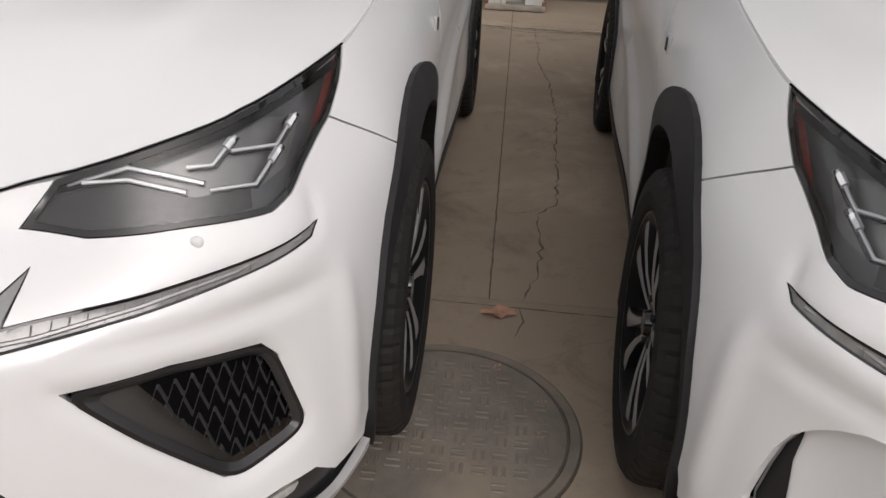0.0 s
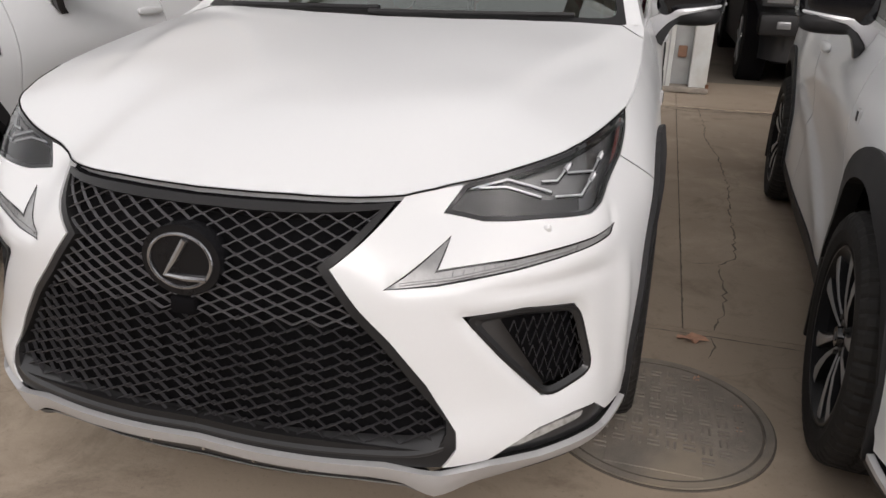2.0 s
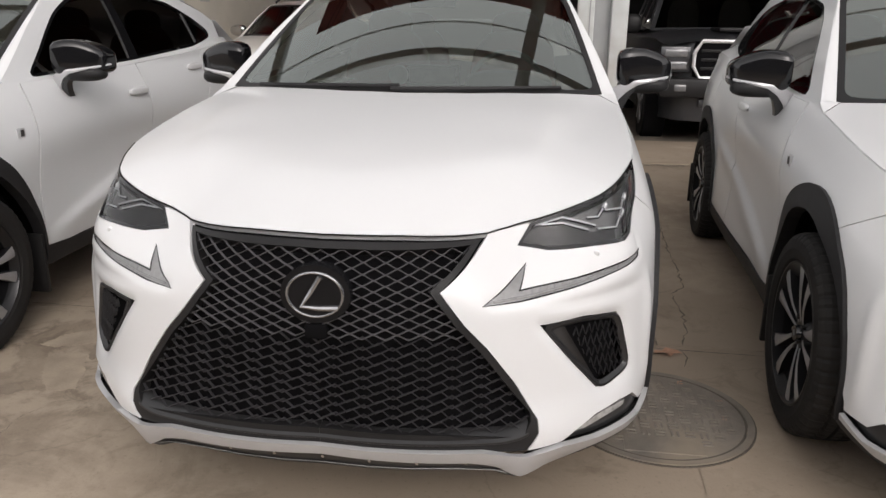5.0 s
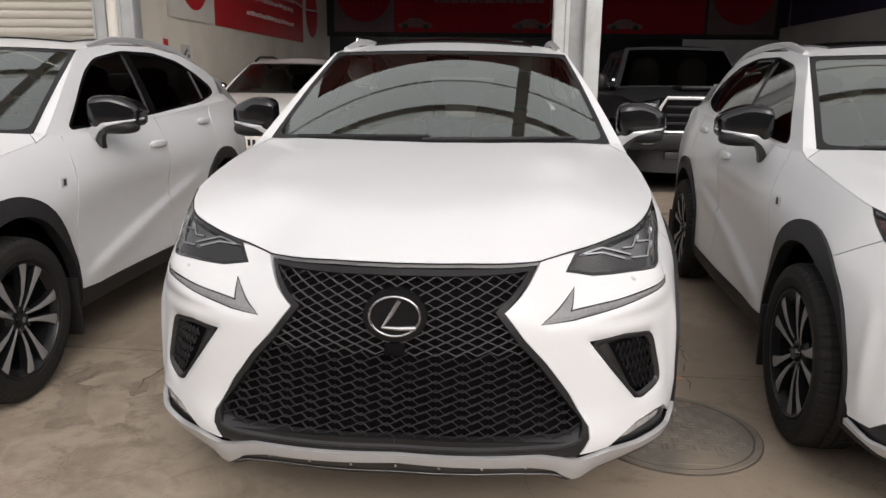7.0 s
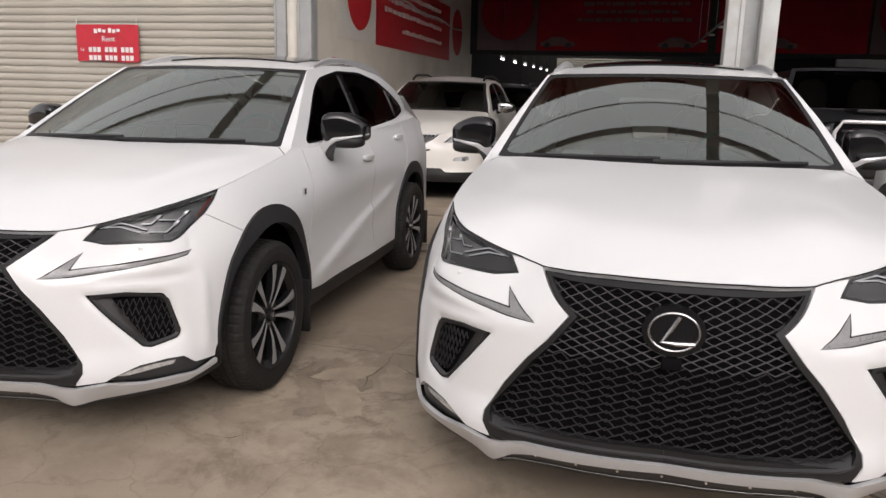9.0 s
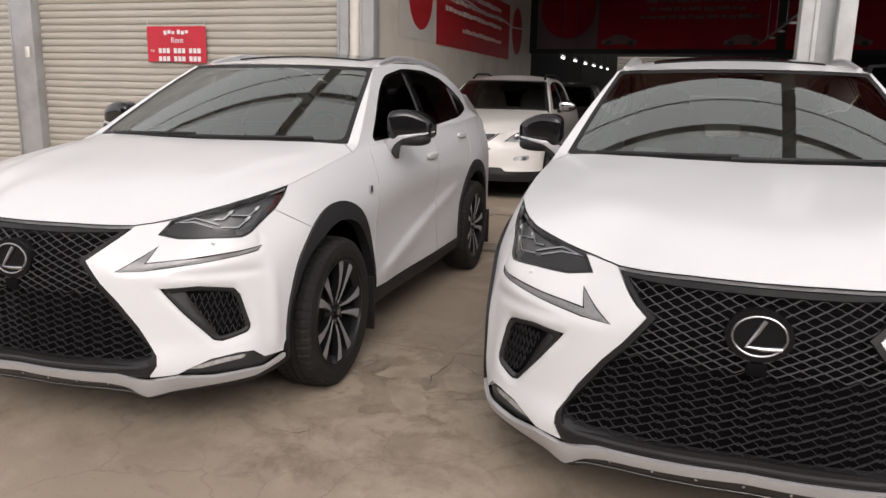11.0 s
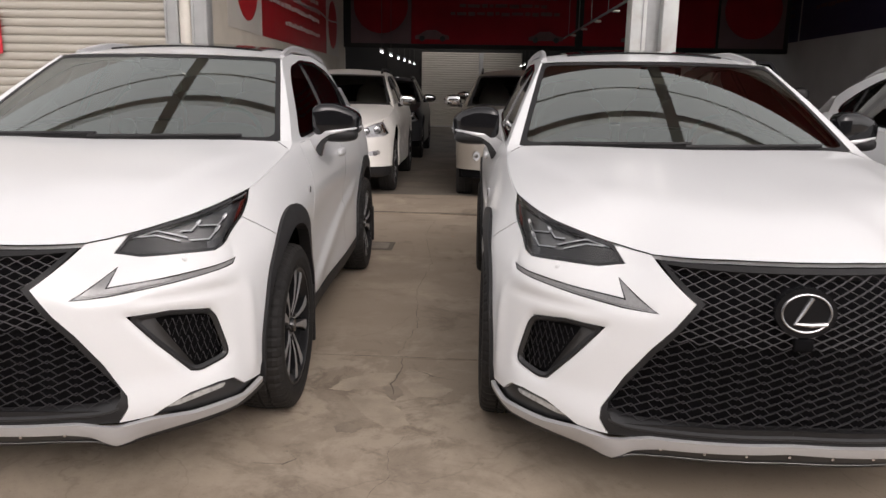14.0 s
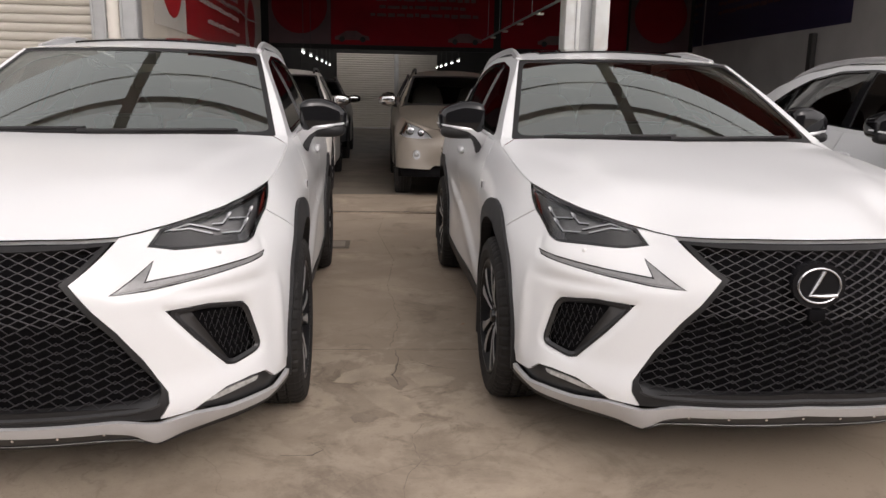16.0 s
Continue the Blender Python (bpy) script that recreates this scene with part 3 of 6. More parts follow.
def bevel_ring(a, b, surf, out0, out1):
    """A sloping band between two outlines of as many points."""
    verts, n = [], 0
    for q, o in ((a, out0), (b, out1)):
        p = np.array([(q[i][0] + (q[(i + 1) % len(q)][0] - q[i][0]) * t, q[i][1] + (q[(i + 1) % len(q)][1] - q[i][1]) * t) for i in range(len(q)) for t in (0, .25, .5, .75)])
        e = 1e-4
        p0, pa, pb = surf(p[:, 0], p[:, 1]), surf(p[:, 0] + e, p[:, 1]), surf(p[:, 0], p[:, 1] + e)
        nor = np.cross(pa - p0, pb - p0)
        nor /= np.linalg.norm(nor, axis=1)[:, None]
        verts += list(p0 + nor * o)
        n = len(p)
    return verts, [(i, (i + 1) % n, n + (i + 1) % n, n + i) for i in range(n)]


def off_line(line, u, z):
    """The distance of points to a polyline on the skin."""
    p, best = np.stack([u, z], -1), np.full(np.shape(u), 9.0)
    for a, b in zip(np.array(line, float), np.array(line, float)[1:]):
        t = np.clip(((p - a) @ (b - a)) / ((b - a) @ (b - a)), 0, 1)
        best = np.minimum(best, np.linalg.norm(p - a - t[..., None] * (b - a), axis=-1))
    return best


def bumper_skin(u, z, fog):
    """The skin with a groove for the daytime lamp, running out towards the arch, and edges rolled in round the fog recess."""
    u, z = np.broadcast_arrays(np.asarray(u, float), np.asarray(z, float))
    p, e = skin(u, z), 1e-3
    nor = np.cross(skin(u + e, z) - p, skin(u, z + e) - p)
    nor /= np.linalg.norm(nor, axis=-1)[..., None] + 1e-12
    groove = [fx(.440, .720), fx(.52, .724), fx(.66, .742), fx(.78, .759), fx(.845, .776), fy(.43, .815)]
    d = .0060 * np.exp(-(off_line(groove, u, z) / .014) ** 2)
    d = d + .0030 * np.exp(-(off_line([fx(.445, .725), fx(.520, .792)], u, z) / .016) ** 2)
    if fog:
        d = d + .0075 * np.exp(-(off_line([*FOG, FOG[0]], u, z) / .013) ** 2)
    return p - nor * d[..., None]


def crossover(m, plain=False):
    """plain: the trim level without the slatted fog recesses."""
    car = thing("suv", "white crossover with smooth lower bumper corners, parked on concrete" if plain else "white mid-size crossover with black mesh grille, parked on concrete", "car", "white crossovers")

    def both(name, vf, material, label="", parent=None):
        raw(name, *vf, material, parent or car, label)
        raw(name, *mirrored(vf), material, parent or car, label)

    def single(name, vf, material, label="", parent=None):
        return raw(name, *joined(vf, mirrored(vf)), material, parent or car, label)

    # front bumper, one piece over both sides
    low = [HOODLINE[2], fx(.47, .8755), fx(.512, .8835), LAMP[1], LAMP[0], LAMP[13], LAMP[12], LAMP[11], LAMP[10], LAMP[9], LAMP[8], SEAM, *arch(HUB, RAD, 125, 178, 12),
           fy(.474, .357), fy(.468, .328), *INSERT[5::-1], *GRILLE[9:2:-1]]
    low = low[::-1]
    both("front_bumper", sheet(cut(low), [SCOOP, grown(CHECK, 0.001)] if plain else [grown(FOG, 0.001), grown(CHECK, 0.001)], lambda u, z: bumper_skin(u, z, not plain), 0.0125, 0.02), WHITE)
    # grille: frame, folded mesh, backing, emblem
    G = np.array(GRILLE)[::-1]
    inner = grown(G, -0.018)
    inner[:, 0] = np.where(inner[:, 0] < 0.03, 0, inner[:, 0])
    inner[:, 1] += np.where(inner[:, 1] < .40, .028, np.where(inner[:, 1] > .80, .002, 0))
    ring = [p for p in GRILLE[1:-1]]
    hole = [tuple(p) for p in inner[::-1]][1:-1]
    frame_poly = [(0, GRILLE[0][1]), *ring, (0, GRILLE[-1][1]), (0, inner[0][1])] + [tuple(p) for p in hole[::-1]] + [(0, inner[-1][1])]
    grille = single("grille_frame", sheet(frame_poly[::-1], [], skin, 0.03, 0.04, -0.003), BLACK, "black plastic spindle grille surround")
    mesh_area = grown(G, -0.012)
    mesh_area[:, 0] = np.where(mesh_area[:, 0] < 0.03, 0, mesh_area[:, 0])
    top = [0.852 - 0.0136 * k for k in range(17)]
    lowrows = [0.622 - 0.0138 * k for k in range(19)]
    # upper rows painted lighter as if catching the sky, lower rows darker
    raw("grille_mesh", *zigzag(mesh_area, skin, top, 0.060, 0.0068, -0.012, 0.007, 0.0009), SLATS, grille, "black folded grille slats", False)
    raw("grille_mesh", *zigzag(mesh_area, skin, lowrows, 0.076, 0.0122, -0.014, 0.008, 0.0006, 0.42, .64), SHADESLATS, grille, "black folded grille slats", False)
    wide = grown(G, .02)
    wide[:, 0] = np.where(wide[:, 0] < 0.03, 0, wide[:, 0])
    single("grille_backing", sheet(wide, [], skin, 0.05, 0.0, -0.040), PIT, "", grille)
    verts, cols = [], 44
    for k in range(cols + 1):
        x = -.555 + 1.11 * k / cols
        end = max(0, (abs(x) - .47) / .085) ** 2
        for z, o in ((.338, -.002), (.343, .005), (.348, .005), (.366, -.020), (.372, -.034)):
            p = skin(*fx(max(abs(x), 1e-4), z))
            verts.append((math.copysign(p[0], x), p[1] - o + .01 * end, z + .022 * end * (z - .32) / .05))
    raw("grille_sill", verts, [(5 * k + j, 5 * k + j + 5, 5 * k + j + 6, 5 * k + j + 1) for k in range(cols) for j in range(4)], SILLGREY, grille, "satin black sloping sill under the mesh")
    bm = bmesh.new()
    tilt = pose(0, .022, .742, 90 - 6, 0, 0)
    cyl(bm, (0, 0, 0), 1, 0.04, "z", 48, .94)
    bmesh.ops.transform(bm, matrix=tilt @ Matrix.Diagonal((.098, .080, 1, 1)), verts=bm.verts)
    emblem = part("emblem", bm, EMBLEM, grille, "gloss black oval emblem with a chrome ring")
    ringp = [tilt @ Vector((.073 * math.cos(2 * math.pi * k / 48), .057 * math.sin(2 * math.pi * k / 48), .022)) for k in range(49)]
    bm = bmesh.new()
    tube(bm, ringp, .0040, 8, 1, (0, 1, 0))
    part("emblem_ring", bm, DARKCHROME, emblem, "chrome ring")
    bm = bmesh.new()
    tube(bm, [tilt @ Vector(p) for p in ((.014, .047, .022), (-.010, .006, .022), (-.034, -.032, .022), (.012, -.035, .022), (.062, -.032, .022))], .0078, 8, 1, (0, 1, 0))
    part("emblem_mark", bm, DARKCHROME, emblem, "bent chrome bar")
    bm = bmesh.new()
    box(bm, (0, .004, .645), (.060, .03, .040), .008)
    part("sensor_box", bm, PIT, grille, "small black sensor box under the emblem")
    # fog recess with folded slats
    for s in (1, -1):
        flip = (lambda vf: vf) if s > 0 else mirrored
        if not plain:
            F = np.array(FOG)[::-1]
            rimf = raw("fog_grille", *flip(sheet(rounded(F, .03), [rounded(grown(F, -.007), .027)], skin, 0.02, 0.02, -0.0035)), BLACK, car, "black fog lamp recess with folded slats")
            raw("fog_bevel", *flip(bevel_ring(rounded(grown(F, -.007), .027), rounded(grown(F, -.017), .022), skin, -.0035, -.013)), SILLGREY, rimf)
            u0, u1 = fx(.60, .60)[0], fx(.672, .60)[0]
            slant = (fx(.65, .545)[0] - fx(.738, .432)[0]) / (.545 - .432) * .72

            def sheared(poly, way):
                """Slides the outline sideways with its height, so that a sloping cut stands upright."""
                return [(a - way * slant * (b - .60), b) for a, b in poly]


            def sunk(u, z):
                """The recess floor: a smooth ramp from the inner tip down to the mesh."""
                p = skin(u, z)
                e = 1e-3
                nor = np.cross(skin(u + e, z) - p, skin(u, np.asarray(z) + e) - p)
                nor /= np.linalg.norm(nor, axis=-1)[..., None] + 1e-12
                return p - nor * (.006 + .030 * np.clip((np.asarray(u) - slant * (np.asarray(z) - .60) - u0) / (u1 - u0), 0, 1))[..., None]

            floor_line = sheared(rounded(grown(F, -.014), .02), 1)
            raw("fog_ramp", *flip(sheet(sheared(clipped(floor_line, u1 - .006, 1), -1), [], sunk, 0.016, 0.0, 0)), RAMP, rimf, "smooth black ramp of the recess")
            raw("fog_backing", *flip(sheet(sheared(clipped(floor_line, u1 - .006, -1), -1), [], sunk, 0.02, 0.0, 0)), PIT, rimf)
            rows = [.638 - .034 * k for k in range(7)]
            area = np.array(sheared(clipped(sheared([tuple(p) for p in grown(F, -.020)], 1), u1 - .016, -1), -1))
            raw("fog_slats", *flip(zigzag(area, skin, rows, 0.024, 0.0165, -0.010, 0.010, 0.0010, 0.3, .62)), FOGSLATS, rimf, "", False)
        else:
            ua, ub = fx(.68, .56)[0], fx(.80, .56)[0]

            def scooped(u, z):
                """The hollow in the bumper corner, deepest at its outer edge."""
                p = skin(u, z)
                e = 1e-3
                nor = np.cross(skin(u + e, z) - p, skin(u, np.asarray(z) + e) - p)
                nor /= np.linalg.norm(nor, axis=-1)[..., None] + 1e-12
                k = np.clip((np.asarray(u) - ua) / (ub - ua), 0, 1)
                return p - nor * (.001 + .034 * k * k * (3 - 2 * k))[..., None]

            raw("bumper_scoop", *flip(sheet(grown(SCOOP, .006), [], scooped, .018, 0, 0)), WHITE, car, "smooth white hollow in the bumper corner")
            wedge = [fx(.813, .600), fx(.827, .561), fx(.836, .517), fx(.846, .455), fx(.846, .40), fx(.812, .40), fx(.815, .485), fx(.818, .543)]
            raw("bumper_slot", *flip(sheet(wedge, [], scooped, .016, 0, .003)), BLACK, car, "curved black bumper slot")
        C = np.array(CHECK)[::-1]
        drl = raw("daytime_lamp", *flip(sheet(grown(C, -.001), [], lambda u, z: bumper_skin(u, z, False), 0.012, 0.02, -0.001)), DRLGLASS, car, "clear slim arrow-shaped daytime running lamp")
        raw("lamp_edge", *flip(sheet(C, [grown(C, -.0026)], lambda u, z: bumper_skin(u, z, False), 0.012, 0.02, 0.001)), GLOSS, drl, "black lamp edge")
        inner_line = [bumper_skin(*np.array(p), False) + np.array([0, -.002, 0]) for p in (fx(.45, .722), fx(.55, .729), fx(.66, .745), fx(.76, .760), fx(.832, .776))]
        bm = bmesh.new()
        tube(bm, [Vector(p) * 1 if s > 0 else Vector((-p[0], p[1], p[2])) for p in inner_line], .0035, 6)
        part("lamp_rod", bm, DRLGLASS, drl)
        for k in range(13):
            x = .545 + .0195 * k
            z0, z1 = float(np.interp(x, (.52, .66, .78), (.7205, .7385, .7565))), float(np.interp(x, (.514, .66, .78), (.738, .753, .769)))
            bm = bmesh.new()
            ends = [bumper_skin(*fx(x, z), False) + np.array([0, -.0012, 0]) for z in (z0, z1)]
            tube(bm, [Vector((s * p[0], p[1], p[2])) for p in ends], .0009, 4)
            part("lamp_divider", bm, LAMPGREY, drl)
        raw("lower_insert", *flip(sheet(grown(np.array(INSERT)[::-1], .008), [], skin, 0.02, 0.0, -0.016)), SILLGREY, car, "black lower bumper insert")
        fl = rounded([fx(.676, .331), fx(.711, .345), fx(.774, .358), fx(.832, .360), fx(.825, .346), fx(.775, .339), fx(.709, .327)], .006)
        raw("fog_lamp", *flip(sheet(fl[::-1], [], skin, 0.02, 0.015, -0.007)), FOGLENS, car, "clear strip fog lamp")
        # headlamp
        L = np.array(LAMP)[::-1]
        lamp = raw("headlamp", *flip(sheet(grown(L, -.0015), [], skin, 0.025, 0.0, -0.002)), LENS, car, "clear angular headlamp with L-shaped lamp strips")
        raw("lamp_housing", *flip(sheet(grown(L, .014), [], skin, 0.013, 0.0, -0.034)), LAMPGREY, lamp, "dark lamp housing")
        ring2 = raw("lamp_rim", *flip(sheet(L, [grown(L, -.0075)], skin, 0.02, 0.010, -0.001)), GLOSS, lamp, "black lamp rim")
        Lo = [fx(.506, .838), fx(.53, .870), fx(.573, .879), fx(.619, .883), fx(.662, .871), fx(.693, .861), fx(.771, .861), fx(.776, .836), fx(.695, .831), fx(.584, .828), fx(.52, .829)]
        raw("lamp_bezel", *flip(sheet(Lo, [], skin, 0.02, 0.01, -0.012)), BEZEL, lamp, "black lower lamp bezel")
        tipp = [fy(.658, .992), fy(.634, .972), fy(.550, .922), fy(.500, .884), fy(.494, .889), fy(.540, .930), fy(.612, .973)]
        raw("side_reflector", *flip(sheet(tipp, [], skin, 0.02, 0.0, -0.012)), AMBER, lamp, "dark red corner reflector")
        bowl = rounded([fx(.595, .868), fx(.64, .900), fx(.72, .928), fx(.775, .945), fx(.815, .925), fx(.812, .872), fx(.775, .856), fx(.70, .854), fx(.645, .858)], .012)
        raw("lamp_reflector", *flip(sheet(bowl, [], skin, .014, .006, -.026)), LAMPBOWL, lamp, "brushed silver reflector panel")
        for line in (((.800, .930), (.787, .900), (.738, .906)), ((.792, .897), (.773, .860), (.720, .862)), ((.741, .923), (.720, .892), (.688, .892)), ((.545, .876), (.618, .896), (.660, .886), (.712, .871)), ((.562, .878), (.620, .882), (.692, .862))):
            pts = [skin(*fx(a, b)) + np.array([-.004, .012, 0]) for a, b in line]
            bm = bmesh.new()
            tube(bm, [Vector((s * p[0], p[1], p[2])) for p in pts], .0029, 6)
            part("lamp_strip", bm, WHITELED, lamp, "white L-shaped lamp strip")
            bm = bmesh.new()
            tube(bm, [Vector((s * p[0], p[1] + .006, p[2] - .004)) for p in pts], .0052, 6)
            part("strip_trim", bm, GLOSS, lamp, "black edge under the strip")
            if line[0][0] > .70:
                bm = bmesh.new()
                tube(bm, [Vector((s * q[0], q[1] - .004, q[2])) for q in (pts[0] * .92 + pts[1] * .08, pts[0] * .62 + pts[1] * .38)], .0062, 6)
                part("lamp_lens_tip", bm, WHITELED, lamp, "bright clear lens at the strip's end")
        p = skin(*fx(.712, .806))
        bm = bmesh.new()
        blob(bm, (s * p[0], p[1] + .003, p[2]), (.0095, .007, .0085), 2.4)
        part("washer_cap", bm, WHITE, car, "white round headlamp washer cap")
    # lower lip
    def lip_skin(u, z):
        """The skin with the chin points drawn forwards and down."""
        p = skin(u, z)
        k = np.exp(-((p[..., 0] - .53) / .055) ** 2) * np.clip((.315 - p[..., 2]) / .07, 0, 1)
        return np.stack([p[..., 0], p[..., 1] - .028 * k, p[..., 2] - .010 * k], -1)

    lip = [(0, .325), fx(.30, .324), fx(.434, .323), fx(.505, .307), fx(.548, .301), fx(.642, .309), fx(.74, .290), fx(.83, .295), fx(.868, .291), fy(.470, .320), fy(.470, .302), fx(.868, .279), fx(.843, .266), fx(.74, .256), fx(.62, .247), fx(.53, .243), fx(.47, .274), fx(.398, .289), (0, .297)]
    single("front_lip", sheet(lip[::-1], [], lip_skin, 0.018, 0.016, 0.012), LIPSILVER, "satin silver front lip")
    recess = [(0, .299), fx(.398, .291), fx(.47, .274), fx(.50, .254), fx(.46, .250), (0, .255)]
    single("lip_recess", sheet(recess[::-1], [], lip_skin, .025, .02, .003), SILLGREY, "black recess with screws under the lip")
    black = [(0, .253), fx(.46, .248), fx(.50, .256), fx(.545, .244), fx(.62, .250), fx(.74, .259), fx(.86, .272), fy(.50, .296), fy(.50, .276), fx(.85, .246), fx(.74, .226), fx(.62, .220), fx(.535, .226), fx(.46, .236), (0, .240)]
    single("chin_spoiler", sheet(black[::-1], [], lip_skin, 0.025, 0.05, 0.006), BLACK)
    for s in (1, -1):
        bm = bmesh.new()
        tube(bm, [Vector((s * p[0], p[1] - .010, p[2])) for p in (lip_skin(*fx(max(x, 1e-4), .251 - .012 * x)) for x in (0, .12, .24, .36, .47, .50))], .0013, 6)
        part("lip_edge", bm, LAMPBOWL, car, "thin silver lower edge of the lip")
    for k in range(-3, 4):
        p = lip_skin(*fx(abs(k) * .13 + 1e-3, .277)) + np.array([0, -.006, 0])
        bm = bmesh.new()
        cyl(bm, (p[0] * (1 if k >= 0 else -1), p[1], p[2]), .0045, .005, "y", 12)
        part("screw", bm, CHROME, car)
    # hood
    hood = raw("hood", *sheet(cut(HOODFULL, -.0034), [], hood_skin, 0.022, 0.02, 0.001), WHITE, car)
    # under the hood line: dark gap filler
    raw("gap_liner", *sheet(grown(HOODFULL, .012), [], hood_skin, 0.08, 0.0, -0.02), PIT, car)
    for s in (1, -1):
        bm = bmesh.new()
        tube(bm, [Vector((s * p[0], p[1], p[2] + .0005)) for p in hood_edge[:41]], .0019, 5)
        part("hood_seam", bm, PIT, car, "dark gap along the hood edge")
    # fenders, doors, rear body
    fender = [SEAM, LAMP[8], LAMP[7], TIP, *HOODLINE[9:], fy(1.43, 1.128), fy(1.53, 1.118), fy(1.50, .80), fy(1.455, .36), *arch(HUB, RAD, 6, 118, 16)]
    both("fender", sheet(cut(fender[::-1]), [], skin, 0.03, 0.02), WHITE)
    door = [fy(1.535, 1.118), fy(2.0, 1.130), fy(2.60, 1.152), fy(2.60, .80), fy(2.60, .345), fy(1.463, .345), fy(1.505, .80)]
    both("front_door", sheet(cut(door[::-1]), [], skin, 0.017, 0.02), WHITE)
    reard = [fy(2.605, 1.152), fy(3.1, 1.180), fy(3.52, 1.208), fy(3.48, .98), *arch(REAR, RAD, 125, 174, 8), fy(3.122, .345), fy(2.605, .345), fy(2.605, .80)]
    both("rear_door", sheet(cut(reard[::-1]), [], skin, 0.02, 0.02), WHITE)
    tail = [fy(3.525, 1.208), fy(3.95, 1.235), fy(4.2, 1.20), (UEND, 1.10), (UEND, .36), fy(4.2, .36), *arch(REAR, RAD, 2, 122, 16), fy(3.485, .98)]
    both("rear_quarter", sheet(cut(tail[::-1]), [], skin, 0.06, 0.02), WHITE)
    # dark gaps behind the door seams
    for seam in (((1.535, 1.112), (1.5025, .80), (1.459, .36)), ((2.6025, 1.146), (2.6025, .80), (2.6025, .36)), ((3.522, 1.200), (3.482, .985))):
        line = [fy(y - .014, z) for y, z in seam] + [fy(y + .014, z) for y, z in seam[::-1]]
        both("seam_liner", sheet(line, [], skin, .012, 0, -.015), PIT)
    # black arch trims and sills
    for y0 in (HUB, REAR):
        outer, inner3 = arch(y0, .488, -10, 188, 28), arch(y0, .428, -10, 188, 28, 1.045)
        ring3 = list(outer)
        for k in range(len(outer) - 1, -1, -1):
            low = .85 * min(1, max(0, abs(k / (len(outer) - 1) - .45) - .18) / .25)
            ring3.append(tuple(np.array(inner3[k]) * (1 - low) + np.array(outer[k]) * low))
        both("arch_trim", sheet(ring3[::-1], [], skin, 0.03, 0.05, 0.014), CLAD, "dark grey plastic wheel arch trim")
        for s in (1, -1):
            verts, faces = [], []
            for k in range(25):
                a = radians(-12 + 204 * k / 24)
                for x in (.55, .845):
                    verts.append((s * x, y0 + .428 * math.cos(a), HZ + .428 * math.sin(a)))
            for k in range(24):
                faces.append((2 * k, 2 * k + 1, 2 * k + 3, 2 * k + 2))
            raw("arch_liner", verts, faces, PIT, car, "black wheel arch liner")
    sill = [fy(1.455, .36), fy(1.7, .343), fy(3.12, .343), fy(3.13, .27), fy(2.6, .262), fy(1.47, .262)]
    both("sill", sheet(sill[::-1], [], skin, 0.06, 0.03, 0.006), CLAD, "dark grey plastic sill trim")
    # shoulder between the doors and the glasshouse
    both("shoulder", shoulder_mesh(), WHITE)
    # cabin side with windows
    both("cabin_frame", sheet(CABSIDE[::-1], [grown(WINDOW, .007)], cabin, 0.05, 0.03), WHITE)
    both("window_trim", sheet(grown(WINDOW[::-1], .007), [grown(WINDOW[::-1], -.008)], cabin, 0.04, 0.02, 0.001), GLOSS, "black window trim")
    both("side_window", sheet(grown(WINDOW[::-1], -.008), [], cabin, 0.08, 0.0, -0.008), SIDEGLASS, "dark tinted side window")
    pillar = [(2.585, 1.176), (2.690, 1.182), (2.730, 1.556), (2.655, 1.548)]
    both("door_pillar", sheet(pillar, [], cabin, 0.05, 0.01, 0.0), GLOSS, "black door pillar")
    divider = [(3.60, 1.24), (3.63, 1.245), (3.64, 1.452), (3.61, 1.462)]
    both("window_divider", sheet(divider, [], cabin, 0.05, 0.01, 0.0), GLOSS)
    # windscreen: bowed between the pillars
    raw("windscreen", *sheet([(-1, 0), (1, 0), (1, 1), (-1, 1)], [], screen, 0.08, 0.0), SCREEN, car, "raked windscreen reflecting sky and roof beams")
    band = [(-1, 0), (1, 0), (1, 1), (-1, 1)]
    raw("screen_border", *sheet(band, [rounded([(-.968, .035), (.968, .035), (.96, .962), (-.96, .962)], .06)], screen, 0.05, 0.0, 0.002), BLACK, car, "black screen border")
    raw("sensor_mount", *sheet([(-.12, .955), (-.085, .82), (.085, .82), (.12, .955)], [], screen, .05, 0, -.006), BLACK, car, "dark sensor mount behind the screen")
    # roof
    roof = raw("roof", *sheet([(-1, 2.145), (1, 2.145), (1, 4.32), (-1, 4.32)], [], roof_skin, 0.09, 0.0), WHITE, car)
    raw("sunroof", *sheet([(-.74, 2.40), (.74, 2.40), (.74, 3.3), (-.74, 3.3)], [], roof_skin, 0.07, 0.010, 0.010), GLOSS, roof, "black glass sunroof")
    gate = raw("tailgate", *sheet([(-1, 0), (1, 0), (1, 1), (-1, 1)], [], hatch, 0.1, 0.0), WHITE, car)
    raw("rear_window", *sheet([(-.84, .08), (.84, .08), (.84, .8), (-.84, .8)], [], hatch, 0.1, 0.0, .004), GLOSS, gate)
    corner = [(.765, 1.412, 1.1312), skin(*fy(1.33, 1.098)), skin(*fy(1.43, 1.128)), cabin(1.425, 1.130), cabin(1.47, 1.160), screen(1, .06), screen(1, 0)]
    verts = []
    for b in np.linspace(0, 1, 9):
        y = 1.425 + (2.145 - 1.425) * b
